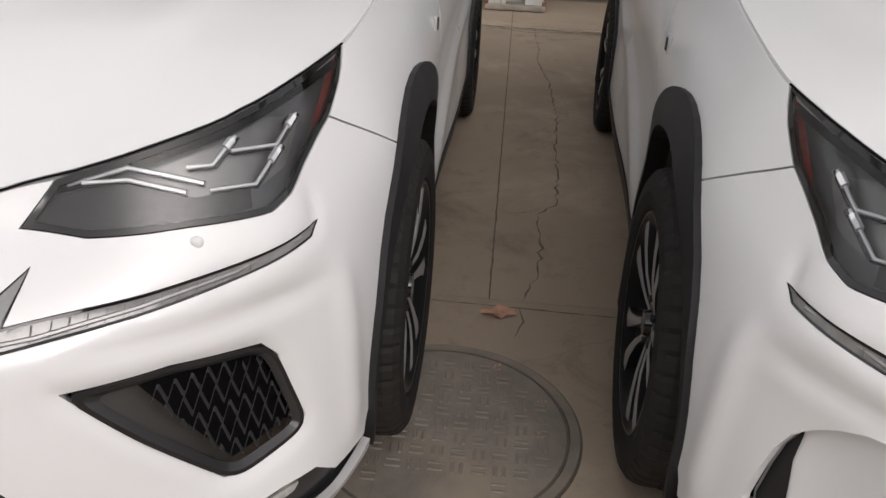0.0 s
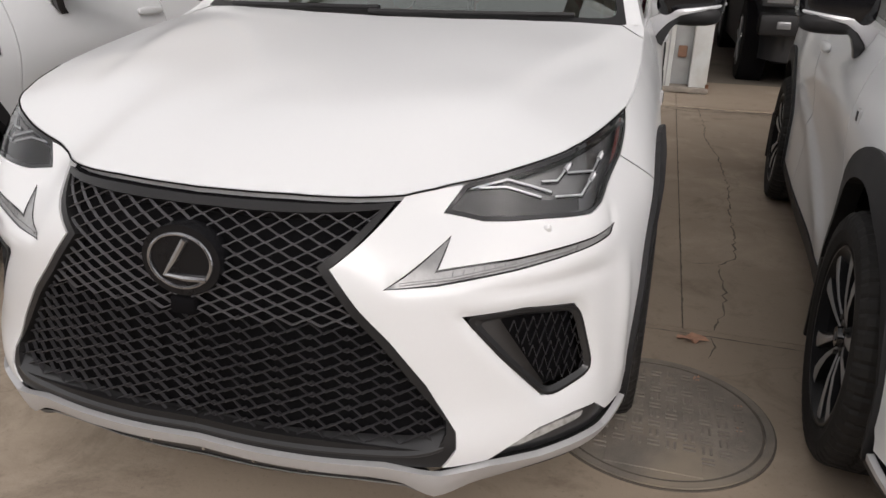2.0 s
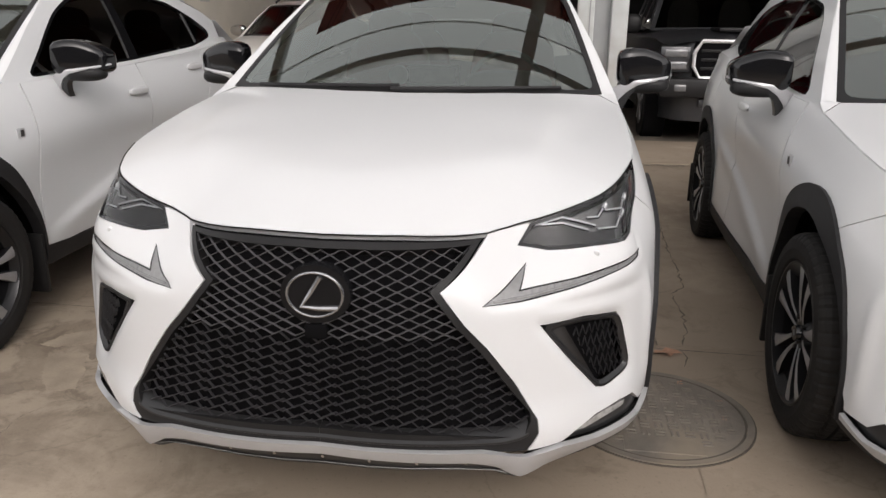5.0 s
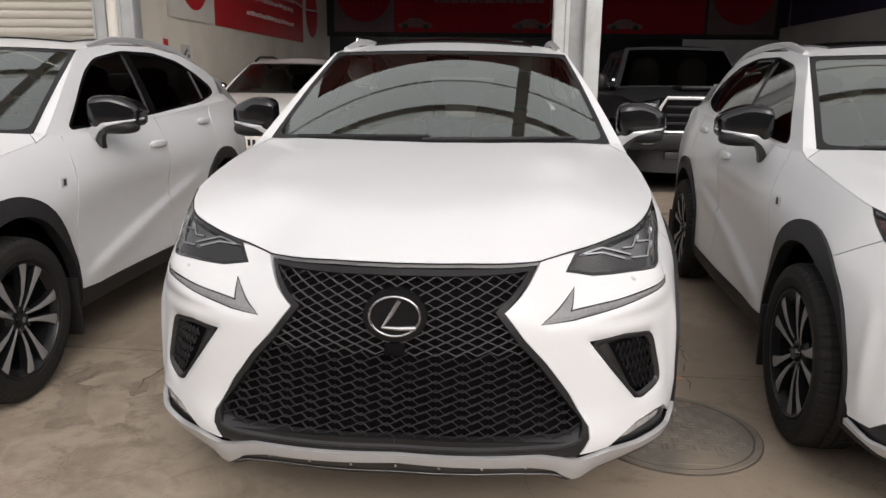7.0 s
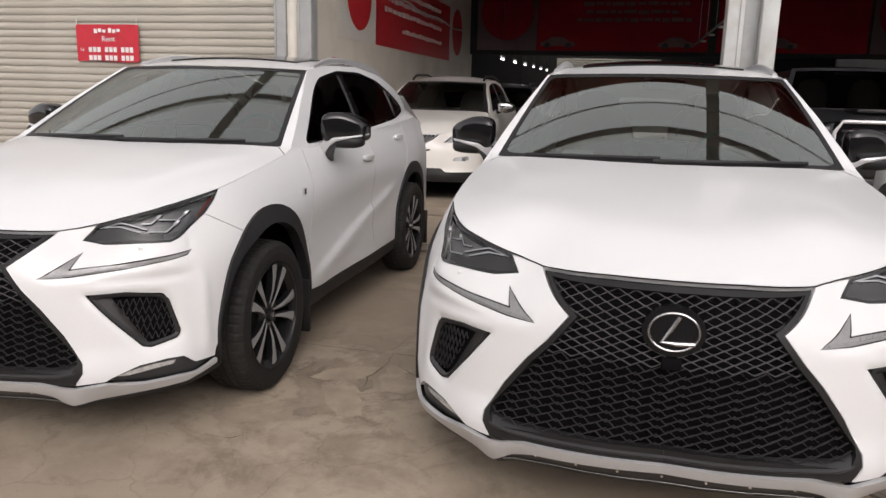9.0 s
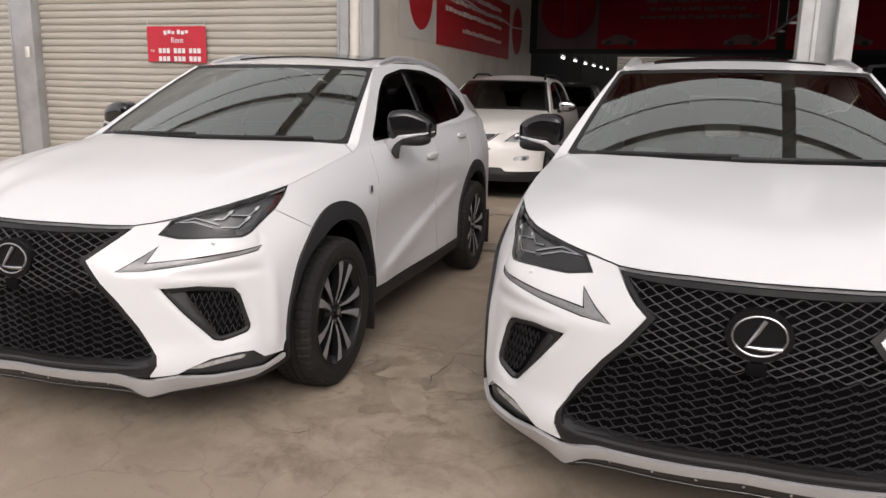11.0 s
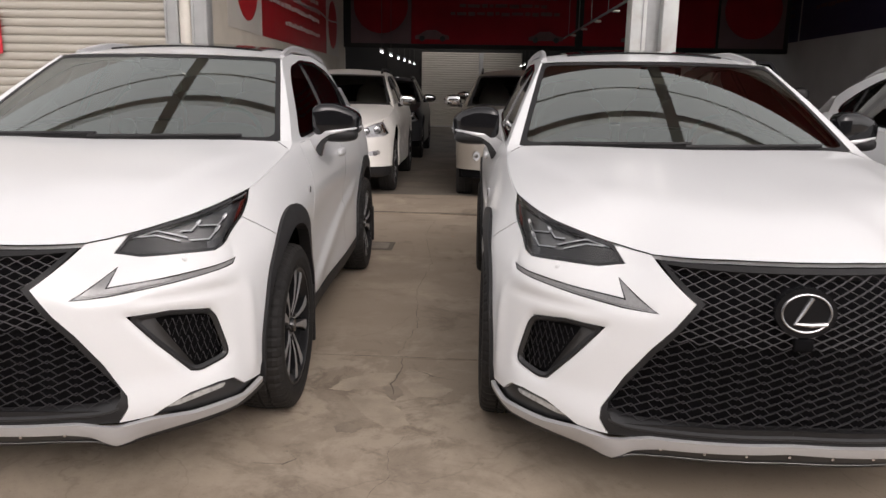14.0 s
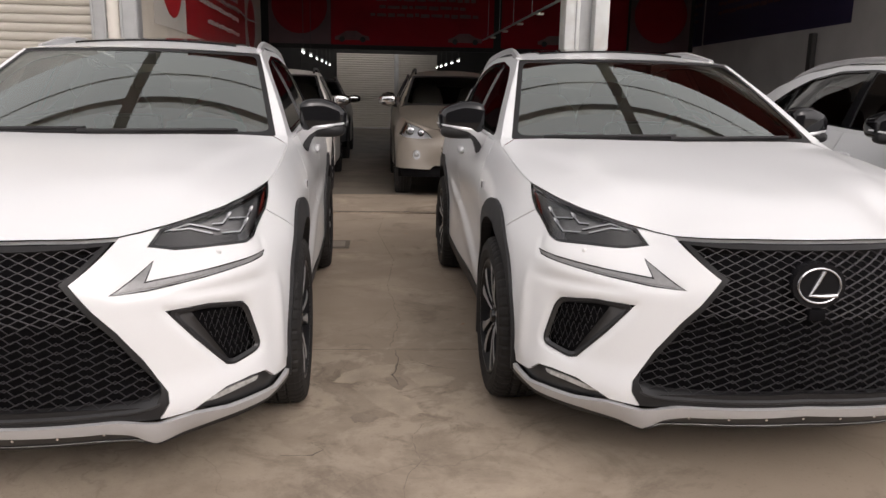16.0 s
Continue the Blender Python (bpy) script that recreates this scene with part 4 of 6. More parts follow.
        verts += [screen(1, b) - (.006, 0, 0), (screen(1, b) + cabin(y, np.interp(y, (1.425, 1.80, 2.145), (1.130, 1.358, 1.545)))) / 2 + (.004, -.004, .004), cabin(y, np.interp(y, (1.425, 1.80, 2.145), (1.130, 1.358, 1.545)))]
    both("pillar", (verts, [(3 * k + j, 3 * k + j + 1, 3 * k + j + 4, 3 * k + j + 3) for k in range(8) for j in (0, 1)]), WHITE)
    both("cowl_corner", ([np.array(p) + np.array([0, 0, .0015]) for p in corner], [(0, 1, 2, 3), (0, 3, 6), (3, 4, 5, 6)]), WHITE)
    for s in (1, -1):
        pts = []
        for k in range(15):
            y = 2.28 + 1.55 * k / 14
            z = float(spline(*np.array(ROOFEDGE).T, y))
            up = .028 * min(1, 5 * k / 14, 5 * (14 - k) / 14)
            pts.append((s * (float(side_x(y, z)) - .02), y, z + up))
        bm = bmesh.new()
        tube(bm, pts, .019, 8, .9)
        part("roof_rail", bm, SATIN, roof, "satin silver roof rail")
        # door mirror
        bm = bmesh.new()
        vs = blob(bm, (0, 0, 0), (.122, .078, .082), 5.0, 36)
        for v in vs:
            t = max(0, v.co.x / .120)
            v.co.z = v.co.z * (1 - .40 * ((v.co.x / .120 + .35) / 1.35) ** 2) - .018 * t + (.012 if v.co.z > 0 else 0)
            v.co.y += 0.30 * v.co.x
        bmesh.ops.transform(bm, matrix=Matrix.Translation((s * .985, 1.84, 1.215)) @ Matrix.Diagonal((s, 1, 1, 1)), verts=bm.verts)
        mirror = part("door_mirror", bm, GLOSS, car, "gloss black door mirror with chrome strip")
        arm = [(.838, 1.805, 1.072, .066), (.862, 1.775, 1.106, .058), (.900, 1.752, 1.137, .042), (.950, 1.742, 1.158, .021), (1.02, 1.752, 1.170, .014), (1.08, 1.785, 1.180, .011), (1.112, 1.84, 1.190, .008)]
        for name, shift, deep, paint, text in (("mirror_strip", 0, .026, SATIN, "polished silver arm sweeping under the mirror"), ("mirror_foot", -.62, .05, SILLGREY, "dark underside of the mirror arm")):
            sections = []
            for k, (x, y, z, h) in enumerate(arm if shift == 0 else arm[:5]):
                a, b = arm[max(k - 1, 0)], arm[min(k + 1, 6)]
                d = Vector((b[0] - a[0], b[2] - a[2])).normalized()
                c = Vector((x, z)) + Vector((-d.y, d.x)) * h * shift
                l, q = c + Vector((-d.y, d.x)) * h / 2, c - Vector((-d.y, d.x)) * h / 2
                y, h = (y + .012, h * .6) if shift else (y, h)
                sections.append([(s * l.x, y + .004, l.y), (s * c.x, y, c.y), (s * q.x, y + .004, q.y), (s * q.x, y + deep, q.y), (s * l.x, y + deep, l.y)])
            bm = bmesh.new()
            loft(bm, sections)
            part(name, bm, paint, mirror, text)
        bm = bmesh.new()
        blob(bm, (s * .985, 1.825, 1.146), (.112, .070, .038), 3.0, 20)
        part("mirror_belly", bm, BLACK, mirror)
        bm = bmesh.new()
        blob(bm, (s * 1.0, 1.925, 1.215), (.095, .012, .055), 3.0, 28, pose(0, 0, 0, 0, 0, s * 16))
        part("mirror_glass", bm, CHROME, mirror, "mirror glass")
        # handles, badge, flaps
        for y, z in ((2.47, 1.005), (3.31, 1.100)):
            p = skin(*fy(y, z))
            bm = bmesh.new()
            blob(bm, (s * (p[0] + .014), y, z), (.016, .105, .022), 3)
            part("door_handle", bm, WHITE, car, "white pull handle")
        p = skin(*fy(1.39, .908))
        bm = bmesh.new()
        box(bm, (s * (p[0] + .002), 1.39, .908), (.008, .050, .044), .003)
        badge = part("fender_badge", bm, SATIN, car, "small square chrome badge")
        bm = bmesh.new()
        box(bm, (s * (p[0] + .007), 1.393, .908), (.004, .020, .030), .001)
        part("badge_face", bm, DASH, badge)
        for y0 in (HUB, REAR):
            bm = bmesh.new()
            box(bm, (s * .835, y0 + .445, .285), (.19, .022, .29), .006)
            part("mud_flap", bm, BLACK, car, "black rubber mud flap")
        # wheels
        for y0 in (HUB, REAR):
            w = wheel(car, pose(s * (.838 if y0 == HUB else .826), y0, .361, 20 + 31 * s, 0, 0 if s > 0 else 180))
        # seats
        for y in (2.35, 3.25):
            bm = bmesh.new()
            blob(bm, (s * .36, y + .28, 1.02), (.25, .09, .36), 3, 20, pose(0, 0, 0, -14, 0, 0))
            blob(bm, (s * .36, y, .70), (.25, .30, .10), 3, 20)
            blob(bm, (s * .36, y + .37, 1.38), (.13, .05, .09), 3, 16)
            part("seat", bm, RED_SEAT, car, "red leather seat")
        # wiper
        bm = bmesh.new()
        x0, x1 = (-.62, -.02) if s > 0 else (-.05, .60)
        tube(bm, [Vector(screen(x / .76, .012 + .004 * k)) + Vector((0, -.012, .010)) for k, x in enumerate(np.linspace(x0, x1, 7))], .009, 6)
        part("wiper", bm, BLACK, car, "black wiper blade")
    # inside and underneath
    bm = bmesh.new()
    box(bm, (0, 1.66, 1.02), (1.42, .62, .18), .07, 4)
    part("dashboard", bm, DASH, car)
    bm = bmesh.new()
    box(bm, (.02, 1.86, 1.165), (.26, .03, .10), .012, 2)
    display = part("centre_display", bm, GLOSS, car, "dark centre display on the dash")
    bm = bmesh.new()
    box(bm, (.02, 1.842, 1.165), (.22, .006, .07), .003, 1)
    part("screen_glass", bm, LAMPGREY, display)
    bm = bmesh.new()
    blob(bm, (.38, 1.80, 1.13), (.20, .12, .07), 3, 20)
    part("instrument_hood", bm, DASH, car)
    bm = bmesh.new()
    cyl(bm, (-.14, 1.84, 1.165), .045, .03, "y", 24)
    part("dash_clock", bm, LAMPBOWL, car, "round pale-rimmed clock on the dash")
    bm = bmesh.new()
    box(bm, (-.40, 1.60, 1.155), (.15, .22, .004), .001, 1, None)
    part("paper_card", bm, CARD, car, "pale paper card on the dash")
    bm = bmesh.new()
    ring4 = [(.36 + .18 * math.cos(a), 1.99 + .05 * math.sin(a), 1.10 + .17 * math.sin(a)) for a in [2 * math.pi * k / 24 for k in range(25)]]
    tube(bm, ring4, .014, 8)
    part("steering_wheel", bm, DASH, car)
    bm = bmesh.new()
    box(bm, (0, 1.98, 1.50), (.22, .03, .06), .012)
    part("inner_mirror", bm, BLACK, car)
    bm = bmesh.new()
    box(bm, (0, 2.95, .50), (1.40, 3.0, .26), .03)
    part("cabin_floor", bm, PIT, car)
    bm = bmesh.new()
    box(bm, (0, 2.30, .30), (1.10, 4.2, .16), .05)
    box(bm, (0, .72, .55), (1.08, .90, .55), .05)
    box(bm, (0, 4.2, .62), (1.40, .60, .60), .05)
    part("underbody", bm, PIT, car)
    car.matrix_basis = m
    return car


first = crossover(pose(0, 0, 0))

copy_thing(first, pose(-2.678, -0.039, 0, 0, 0, .8))
crossover(pose(2.341, -0.128, 0, 0, 0, -3.27), True)

# ---- materials of the yard and hall ----
def weathered(name, base, light, dark, worn=None):
    """Old poured concrete: soft tone drift, pale worn patches, dark stains with ragged edges, hairlines and pores."""
    m = bpy.data.materials.new(name)
    m.use_nodes = True
    n, l = m.node_tree.nodes, m.node_tree.links
    p = n["Principled BSDF"]
    at = n.new("ShaderNodeTexCoord")

    def noise_at(scale, detail, warp=0.0, rough=0.6):
        t = n.new("ShaderNodeTexNoise")
        t.inputs["Scale"].default_value, t.inputs["Detail"].default_value = scale, detail
        t.inputs["Distortion"].default_value, t.inputs["Roughness"].default_value = warp, rough
        l.new(at.outputs["Object"], t.inputs["Vector"])
        return t.outputs["Fac"]

    def band(src, lo, hi, to):
        r = n.new("ShaderNodeMapRange")
        r.inputs["From Min"].default_value, r.inputs["From Max"].default_value, r.inputs["To Max"].default_value = lo, hi, to
        l.new(src, r.inputs["Value"])
        return r.outputs[0]

    def over(a, fac, colour):
        x = n.new("ShaderNodeMix")
        x.data_type = "RGBA"
        l.new(fac, x.inputs["Factor"])
        if a is None:
            x.inputs["A"].default_value = (*base, 1)
        else:
            l.new(a, x.inputs["A"])
        x.inputs["B"].default_value = (*colour, 1)
        return x.outputs["Result"]

    c = over(None, band(noise_at(.55, 4), .40, .64, .8), tuple(.80 * v for v in base))
    c = over(c, band(noise_at(.9, 10, .35, .66), .52, .66, .85), light)
    c = over(c, band(noise_at(1.5, 11, .6, .70), .55, .68, .70), dark)
    c = over(c, band(noise_at(5.5, 9, .5, .7), .58, .72, .45), dark)
    if worn:
        far = n.new("ShaderNodeVectorMath")
        far.operation = "DISTANCE"
        far.inputs[1].default_value = (*worn, 0)
        l.new(at.outputs["Object"], far.inputs[0])
        near = band(far.outputs["Value"], 1.3, .35, 1.0)
        for spots, colour in ((band(noise_at(2.4, 10, .4, .7), .49, .56, .75), light), (band(noise_at(3.6, 10, .9, .74), .54, .63, .60), dark)):
            both_of = n.new("ShaderNodeMath")
            both_of.operation = "MULTIPLY"
            l.new(near, both_of.inputs[0])
            l.new(spots, both_of.inputs[1])
            c = over(c, both_of.outputs[0], colour)
    c = over(c, band(noise_at(60, 4), .60, .75, .35), tuple(.6 * v for v in dark))
    lines = n.new("ShaderNodeTexVoronoi")
    lines.feature = "DISTANCE_TO_EDGE"
    lines.inputs["Scale"].default_value = .55
    warp = n.new("ShaderNodeTexNoise")
    warp.inputs["Scale"].default_value, warp.inputs["Detail"].default_value = 1.6, 9
    l.new(at.outputs["Object"], warp.inputs["Vector"])
    shove = n.new("ShaderNodeMix")
    shove.data_type, shove.blend_type = "RGBA", "LINEAR_LIGHT"
    shove.inputs["Factor"].default_value = .35
    l.new(at.outputs["Object"], shove.inputs["A"])
    l.new(warp.outputs["Color"], shove.inputs["B"])
    l.new(shove.outputs["Result"], lines.inputs["Vector"])
    hair = band(lines.outputs["Distance"], .0035, .0, .22)
    c = over(c, hair, tuple(.55 * v for v in dark))
    l.new(c, p.inputs["Base Color"])
    p.inputs["Specular IOR Level"].default_value = .35
    r = n.new("ShaderNodeMapRange")
    r.inputs["To Min"].default_value, r.inputs["To Max"].default_value = .55, .85
    l.new(noise_at(2.2, 6), r.inputs["Value"])
    l.new(r.outputs[0], p.inputs["Roughness"])
    b = n.new("ShaderNodeBump")
    b.inputs["Strength"].default_value, b.inputs["Distance"].default_value = .35, .004
    l.new(noise_at(70, 6), b.inputs["Height"])
    l.new(b.outputs[0], p.inputs["Normal"])
    return m


CONCRETE = weathered("concrete", (.350, .282, .216), (.462, .382, .296), (.158, .125, .094), (-1.50, 1.0))
# the yard concrete at about half tone: roof shade put into its colour
SHADEDFLOOR = weathered("shaded_hall_floor", (.175, .150, .122), (.225, .192, .155), (.095, .080, .065))
EARTH = mat("joint_dirt", (.11, .093, .075), .9, 0, 0, .3, 20, .3, 200)
SCAB = mat("worn_cement", (.395, .324, .248), .8, 0, 0, .35, 7, .3, 160, (.30, .245, .19), .75)
GRIME = mat("grimy_cement", (.245, .20, .155), .8, 0, 0, .35, 9, .3, 160, (.30, .245, .19), .8)
CRACK = mat("crack_filling", (.130, .109, .087), .9, 0, 0, .4, 30, .3, 300)
IRON = mat("cast_cover", (.215, .188, .158), .75, 0, 0, .4, 7, .4, 220, (.31, .255, .195), .9)
SHUTTER = mat("beige_shutter", (.42, .395, .345), .5, .1, 0, .10, 1.2, .1, 90, (.33, .30, .25), .35)
STEEL = mat("grey_painted_steel", (.36, .37, .37), .5, .2, 0, .16, 4, .15, 100, (.23, .22, .20), .5)
PALE = mat("pale_painted_steel", (.56, .58, .57), .45, .1, 0, .10, 5, .1, 100, (.33, .27, .21), .35)
PIPE = mat("white_plastic_pipe", (.62, .59, .53), .45, 0, 0, .08, 5)
CREAM = mat("cream_wall", (.64, .59, .51), .8, 0, 0, .10, 1.6, .2, 60, (.42, .37, .30), .45)
GREYWALL = mat("grey_wall", (.47, .46, .45), .85, 0, 0, .15, 1.2, .2, 60)
# near-black because the hall's deep shade is put into the wall colour
SHADEWALL = mat("shaded_wall", (.032, .031, .030), .85, 0, 0, .2, 1.2, .2, 60, spec=.08)
DARKROOF = mat("dark_roof_sheet", (.07, .068, .066), .7, .2, 0, .2, 2)
RED = mat("red_banner", (.46, .022, .026), .45, 0, 0, .10, 2.2, .05, 60)
BANNERWHITE = mat("white_banner", (.60, .57, .52), .5, 0, 0, .06, 3)
BLUE = mat("blue_banner", (.030, .026, .070), .5, 0, 0, .12, 3)
PRINT = mat("pale_print", (.62, .55, .52), .55, 0, 0, .06, 8)
# banner red, white and print again, with the deep hall's shade mixed in
SHADED_RED = mat("shaded_red_banner", (.23, .008, .016), .6, 0, 0, .15, 1.5, spec=.08)
SHADED_WHITE = mat("shaded_white_banner", (.13, .085, .09), .6, 0, 0, .15, 2, spec=.08)
SHADED_PRINT = mat("shaded_print", (.15, .09, .09), .6, 0, 0, .2, 6, spec=.08)
LEAF = mat("dry_leaf", (.44, .25, .17), .8, 0, 0, .3, 40, .3, 200)
LAMPON = glow("lamp_on", (.95, 1.0, 1.0), 4.0)

# ---- building shell ----
def slab(name, lo, hi, material, label="", parent=None, bevel=0.0):
    bm = bmesh.new()
    box(bm, [(a + b) / 2 for a, b in zip(lo, hi)], [b - a for a, b in zip(lo, hi)], bevel, 1)
    ob = part(name, bm, material, parent, label, False)
    if parent is None:
        tagged(ob, kind="structure")
    return ob


slab("wall_left", (-4.70, 7.42, 0), (-4.45, 18.78, 6.2), CREAM, "cream plastered side wall of the hall")
slab("wall_left_rear", (-4.70, 18.78, 0), (-4.45, 29.4, 6.2), SHADEWALL, "rear side wall of the hall, shade painted in")
slab("wall_right", (7.35, 7.42, 0), (7.60, 29.4, 6.2), GREYWALL, "pale side wall of the hall")
slab("wall_back", (-4.45, 29.2, 0), (7.35, 29.4, 6.2), SHADEWALL, "rear wall of the hall, shade painted in")
slab("wall_beam", (-4.45, 18.5, 2.55), (7.35, 18.78, 6.2), SHADEWALL, "deep beam wall carrying the red banner")
slab("ceiling", (-4.70, 7.2, 6.2), (7.60, 22.5, 6.35), DARKROOF, "dark metal roof of the hall")
# roof left open between these two: unseen gap added to light the hall's end
slab("ceiling_rear_left", (-4.70, 22.5, 6.2), (-3.3, 29.4, 6.35), DARKROOF, "dark metal roof beside an unseen gap added to let in light")
slab("ceiling_rear_right", (1.2, 22.5, 6.2), (7.60, 29.4, 6.35), DARKROOF, "dark metal roof beside an unseen gap added to let in light")
slab("wall_front", (-18.5, 7.16, 4.7), (-3.3, 7.42, 6.8), GREYWALL, "front wall above the shutters")
slab("wall_front_middle", (-3.3, 7.16, 5.4), (6.4, 7.42, 6.8), GREYWALL, "front wall above the openings")
slab("wall_front_right", (6.4, 7.16, 4.7), (16, 7.42, 6.8), GREYWALL, "plain front wall")
slab("wall_far_left", (-18.5, 7.40, 0), (-10.4, 7.60, 4.7), GREYWALL, "plain front wall")
slab("wall_far_right", (7.35, 7.16, 0), (16, 7.42, 4.7), GREYWALL, "plain front wall")
slab("wall_behind_shutter", (-10.4, 7.70, 0), (-4.7, 7.85, 4.7), GREYWALL, "dim wall behind the shutter")
# across the yard, behind the camera's back: unseen blocker added to dim frontal light
slab("low_sky_blocker", (-30, -19.3, 0), (30, -19, 8.0), DARKROOF, "unseen dark wall added across the yard to dim frontal light")


def mesh_grid(fn, na, nb, closed=False):
    verts = [fn(a / na, b / nb) for b in range(nb + 1) for a in range(na + 1)]
    faces = [(b * (na + 1) + a, b * (na + 1) + a + 1, (b + 1) * (na + 1) + a + 1, (b + 1) * (na + 1) + a) for b in range(nb) for a in range(na)]
    return verts, faces


def shutter(x0, x1, y, z1, pitch, label, deep=0.018):
    """A roller shutter: one curved slat after another."""
    ob = thing("roller_shutter", label, "shutter", "", "", pose((x0 + x1) / 2, y, 0))
    w = (x1 - x0) / 2
    prof = [(0, 0), (-.6, .12), (-1, .35), (-1, .60), (-.6, .82), (0, .90), (.45, .93), (.45, 1.0)]
    verts = [(s * w, d * deep, t * pitch) for s in (-1, 1) for d, t in prof]
    n = len(prof)
    me = bpy.data.meshes.new("slat")
    me.from_pydata(verts, [], [(j, j + n, j + n + 1, j + 1) for j in range(n - 1)])
    me.materials.append(SHUTTER)
    for k in range(int(z1 / pitch)):
        o = new("slat", me)
        o.parent, o.location = ob, (0, 0, .03 + k * pitch)
    bm = bmesh.new()
    box(bm, (0, 0, .03), (2 * w, .05, .06), .01)
    part("bottom_rail", bm, STEEL, ob)
    return ob


shutter(-9.95, -4.80, 7.40, 4.7, .104, "closed beige corrugated roller shutter")
shutter(-14.8, -10.4, 7.36, 4.7, .104, "closed beige corrugated roller shutter beside the post")
shutter(-3.0, -.68, 29.0, 2.98, .09, "closed pale roller shutter at the hall's end")
shutter(-.50, 1.06, 29.0, 2.98, .09, "closed pale roller shutter at the hall's end")
far = thing("shutter_post", "grey post between two roller shutters", "post")
bm = bmesh.new()
box(bm, (-.59, 28.98, 1.5), (.18, .12, 3.0), .01)
part("post", bm, STEEL, far)

roofing = thing("canopy_roof", "dark red corrugated canopy roof along the hall front", "roof")
raw("sheet", *mesh_grid(lambda a, b: (-3.4 + 17.4 * a, 5.85 + 1.35 * b, 6.00 + .06 * b + .004 * math.sin(a * 174 * math.pi)), 696, 1), mat("dark_red_roof", (.15, .022, .018), .5, .1, 0, .15, 2), roofing)
# posts beside the shutter
for x0, x1, label in ((-10.42, -9.95, "wide grey steel door post with scuffed paint"), (-4.80, -4.62, "grey steel shutter guide"), (-4.465, -4.26, "grey steel corner post with scuffed paint")):
    ob = thing("steel_post", label, "post", "front posts")
    bm = bmesh.new()
    box(bm, ((x0 + x1) / 2, 7.35, 2.35), (x1 - x0, .20, 4.7), .012)
    part("channel", bm, STEEL, ob)
    for s in (x0 + .02, x1 - .02):
        bm = bmesh.new()
        box(bm, (s, 7.245, 2.35), (.03, .02, 4.7), .004)
        part("lip", bm, STEEL, ob)
    if x0 < -10:
        bm = bmesh.new()
        box(bm, (-10.08, 7.23, 1.90), (.10, .03, .17), .008)
        part("switch", bm, BANNERWHITE, ob, "small white switch")
    bm = bmesh.new()
    box(bm, ((x0 + x1) / 2, 7.33, .03), (x1 - x0 + .06, .28, .06), .015)
    part("foot_plate", bm, STEEL, ob)
pipe = thing("drain_pipe", "off-white plastic drain pipe beside the post", "pipe")
bm = bmesh.new()
cyl(bm, (-4.543, 7.28, 2.35), .073, 4.7, "z", 20)
part("tube", bm, PIPE, pipe)
for z in (.6, 2.2, 3.6):
    bm = bmesh.new()
    cyl(bm, (-4.543, 7.28, z), .080, .05, "z", 20)
    part("clamp", bm, PIPE, pipe)

# the column between the two openings: pale flanges with a recessed web
col = thing("steel_column", "pale painted steel column with recessed web and rust at its foot", "column")
for x, w in ((.948, .18), (1.315, .18)):
    bm = bmesh.new()
    box(bm, (x, 7.18, 3.0), (w, .30, 6.0), .01)
    part("flange", bm, PALE, col)
bm = bmesh.new()
box(bm, (1.13, 7.27, 3.0), (.19, .16, 6.0))
part("web", bm, STEEL, col, "grey recessed web")
bm = bmesh.new()
box(bm, (.99, 7.024, 3.0), (.015, .012, 6.0), .003)
part("edge_strip", bm, STEEL, col)
bm = bmesh.new()
box(bm, (1.13, 7.17, .05), (.60, .34, .06), .015)
part("foot_plate", bm, IRON, col)
for x in (.85, 1.41):
    bm = bmesh.new()
    cyl(bm, (x, 7.02, .095), .018, .04, "z", 8)
    part("bolt", bm, mat("rust", (.16, .075, .04), .85, 0, 0, .3, 30, .3), col, "rusty bolt")
bm = bmesh.new()
box(bm, (1.13, 7.17, .42), (.09, .03, .12), .01)
part("bracket", bm, mat("rusty_bracket", (.20, .11, .07), .8, 0, 0, .3, 20, .3), col, "rusty bracket")

# canopy frame over the yard: rafters and cross beams
for x in (-3.9, 1.13, 6.6):
    ob = thing("canopy_rafter", "grey steel rafter of the open canopy", "beam", "canopy rafters")
    bm = bmesh.new()
    box(bm, (x, 3.2, 5.55), (.16, 8.0, .16), .01)
    part("web", bm, STEEL, ob)
    bm = bmesh.new()
    box(bm, (x, 3.2, 5.43), (.24, 8.0, .02), .004)
    part("flange", bm, STEEL, ob)
for y, wide, tall in ((1.6, .05, .06), (2.75, .05, .06), (4.22, .16, .22), (5.0, .04, .05)):
    ob = thing("canopy_beam", "deep grey steel cross beam of the open canopy" if tall > .1 else "thin grey steel purlin of the open canopy", "beam", "canopy cross beams")
    bm = bmesh.new()
    box(bm, (0, y, 5.80), (24, wide, tall), .01)
    part("web", bm, STEEL, ob)

# ---- banners and notices ----
def along(wall, a, b):
    """A banner's plane: on the left wall it runs along y and faces +x; on the beam it runs along x and faces -y."""
    return Matrix(((0, 0, 1, -4.45), (1, 0, 0, a), (0, 1, 0, b), (0, 0, 0, 1))) if wall == "left" else Matrix(((0, 0, -1, 7.35), (-1, 0, 0, a), (0, 1, 0, b), (0, 0, 0, 1))) if wall == "right" else \
        Matrix(((1, 0, 0, a), (0, 0, -1, 18.5), (0, 1, 0, b), (0, 0, 0, 1)))


def flat(parent, name, x, y, w, h, z, material, bevel=0.0, label=""):
    bm = bmesh.new()
    box(bm, (x, y, z), (w, h, .004), bevel)
    return part(name, bm, material, parent, label, False)


def disc(parent, x, y, r, z, material, label):
    bm = bmesh.new()
    cyl(bm, (x, y, z), r, .004, "z", 48)
    return part("disc", bm, material, parent, label, False)


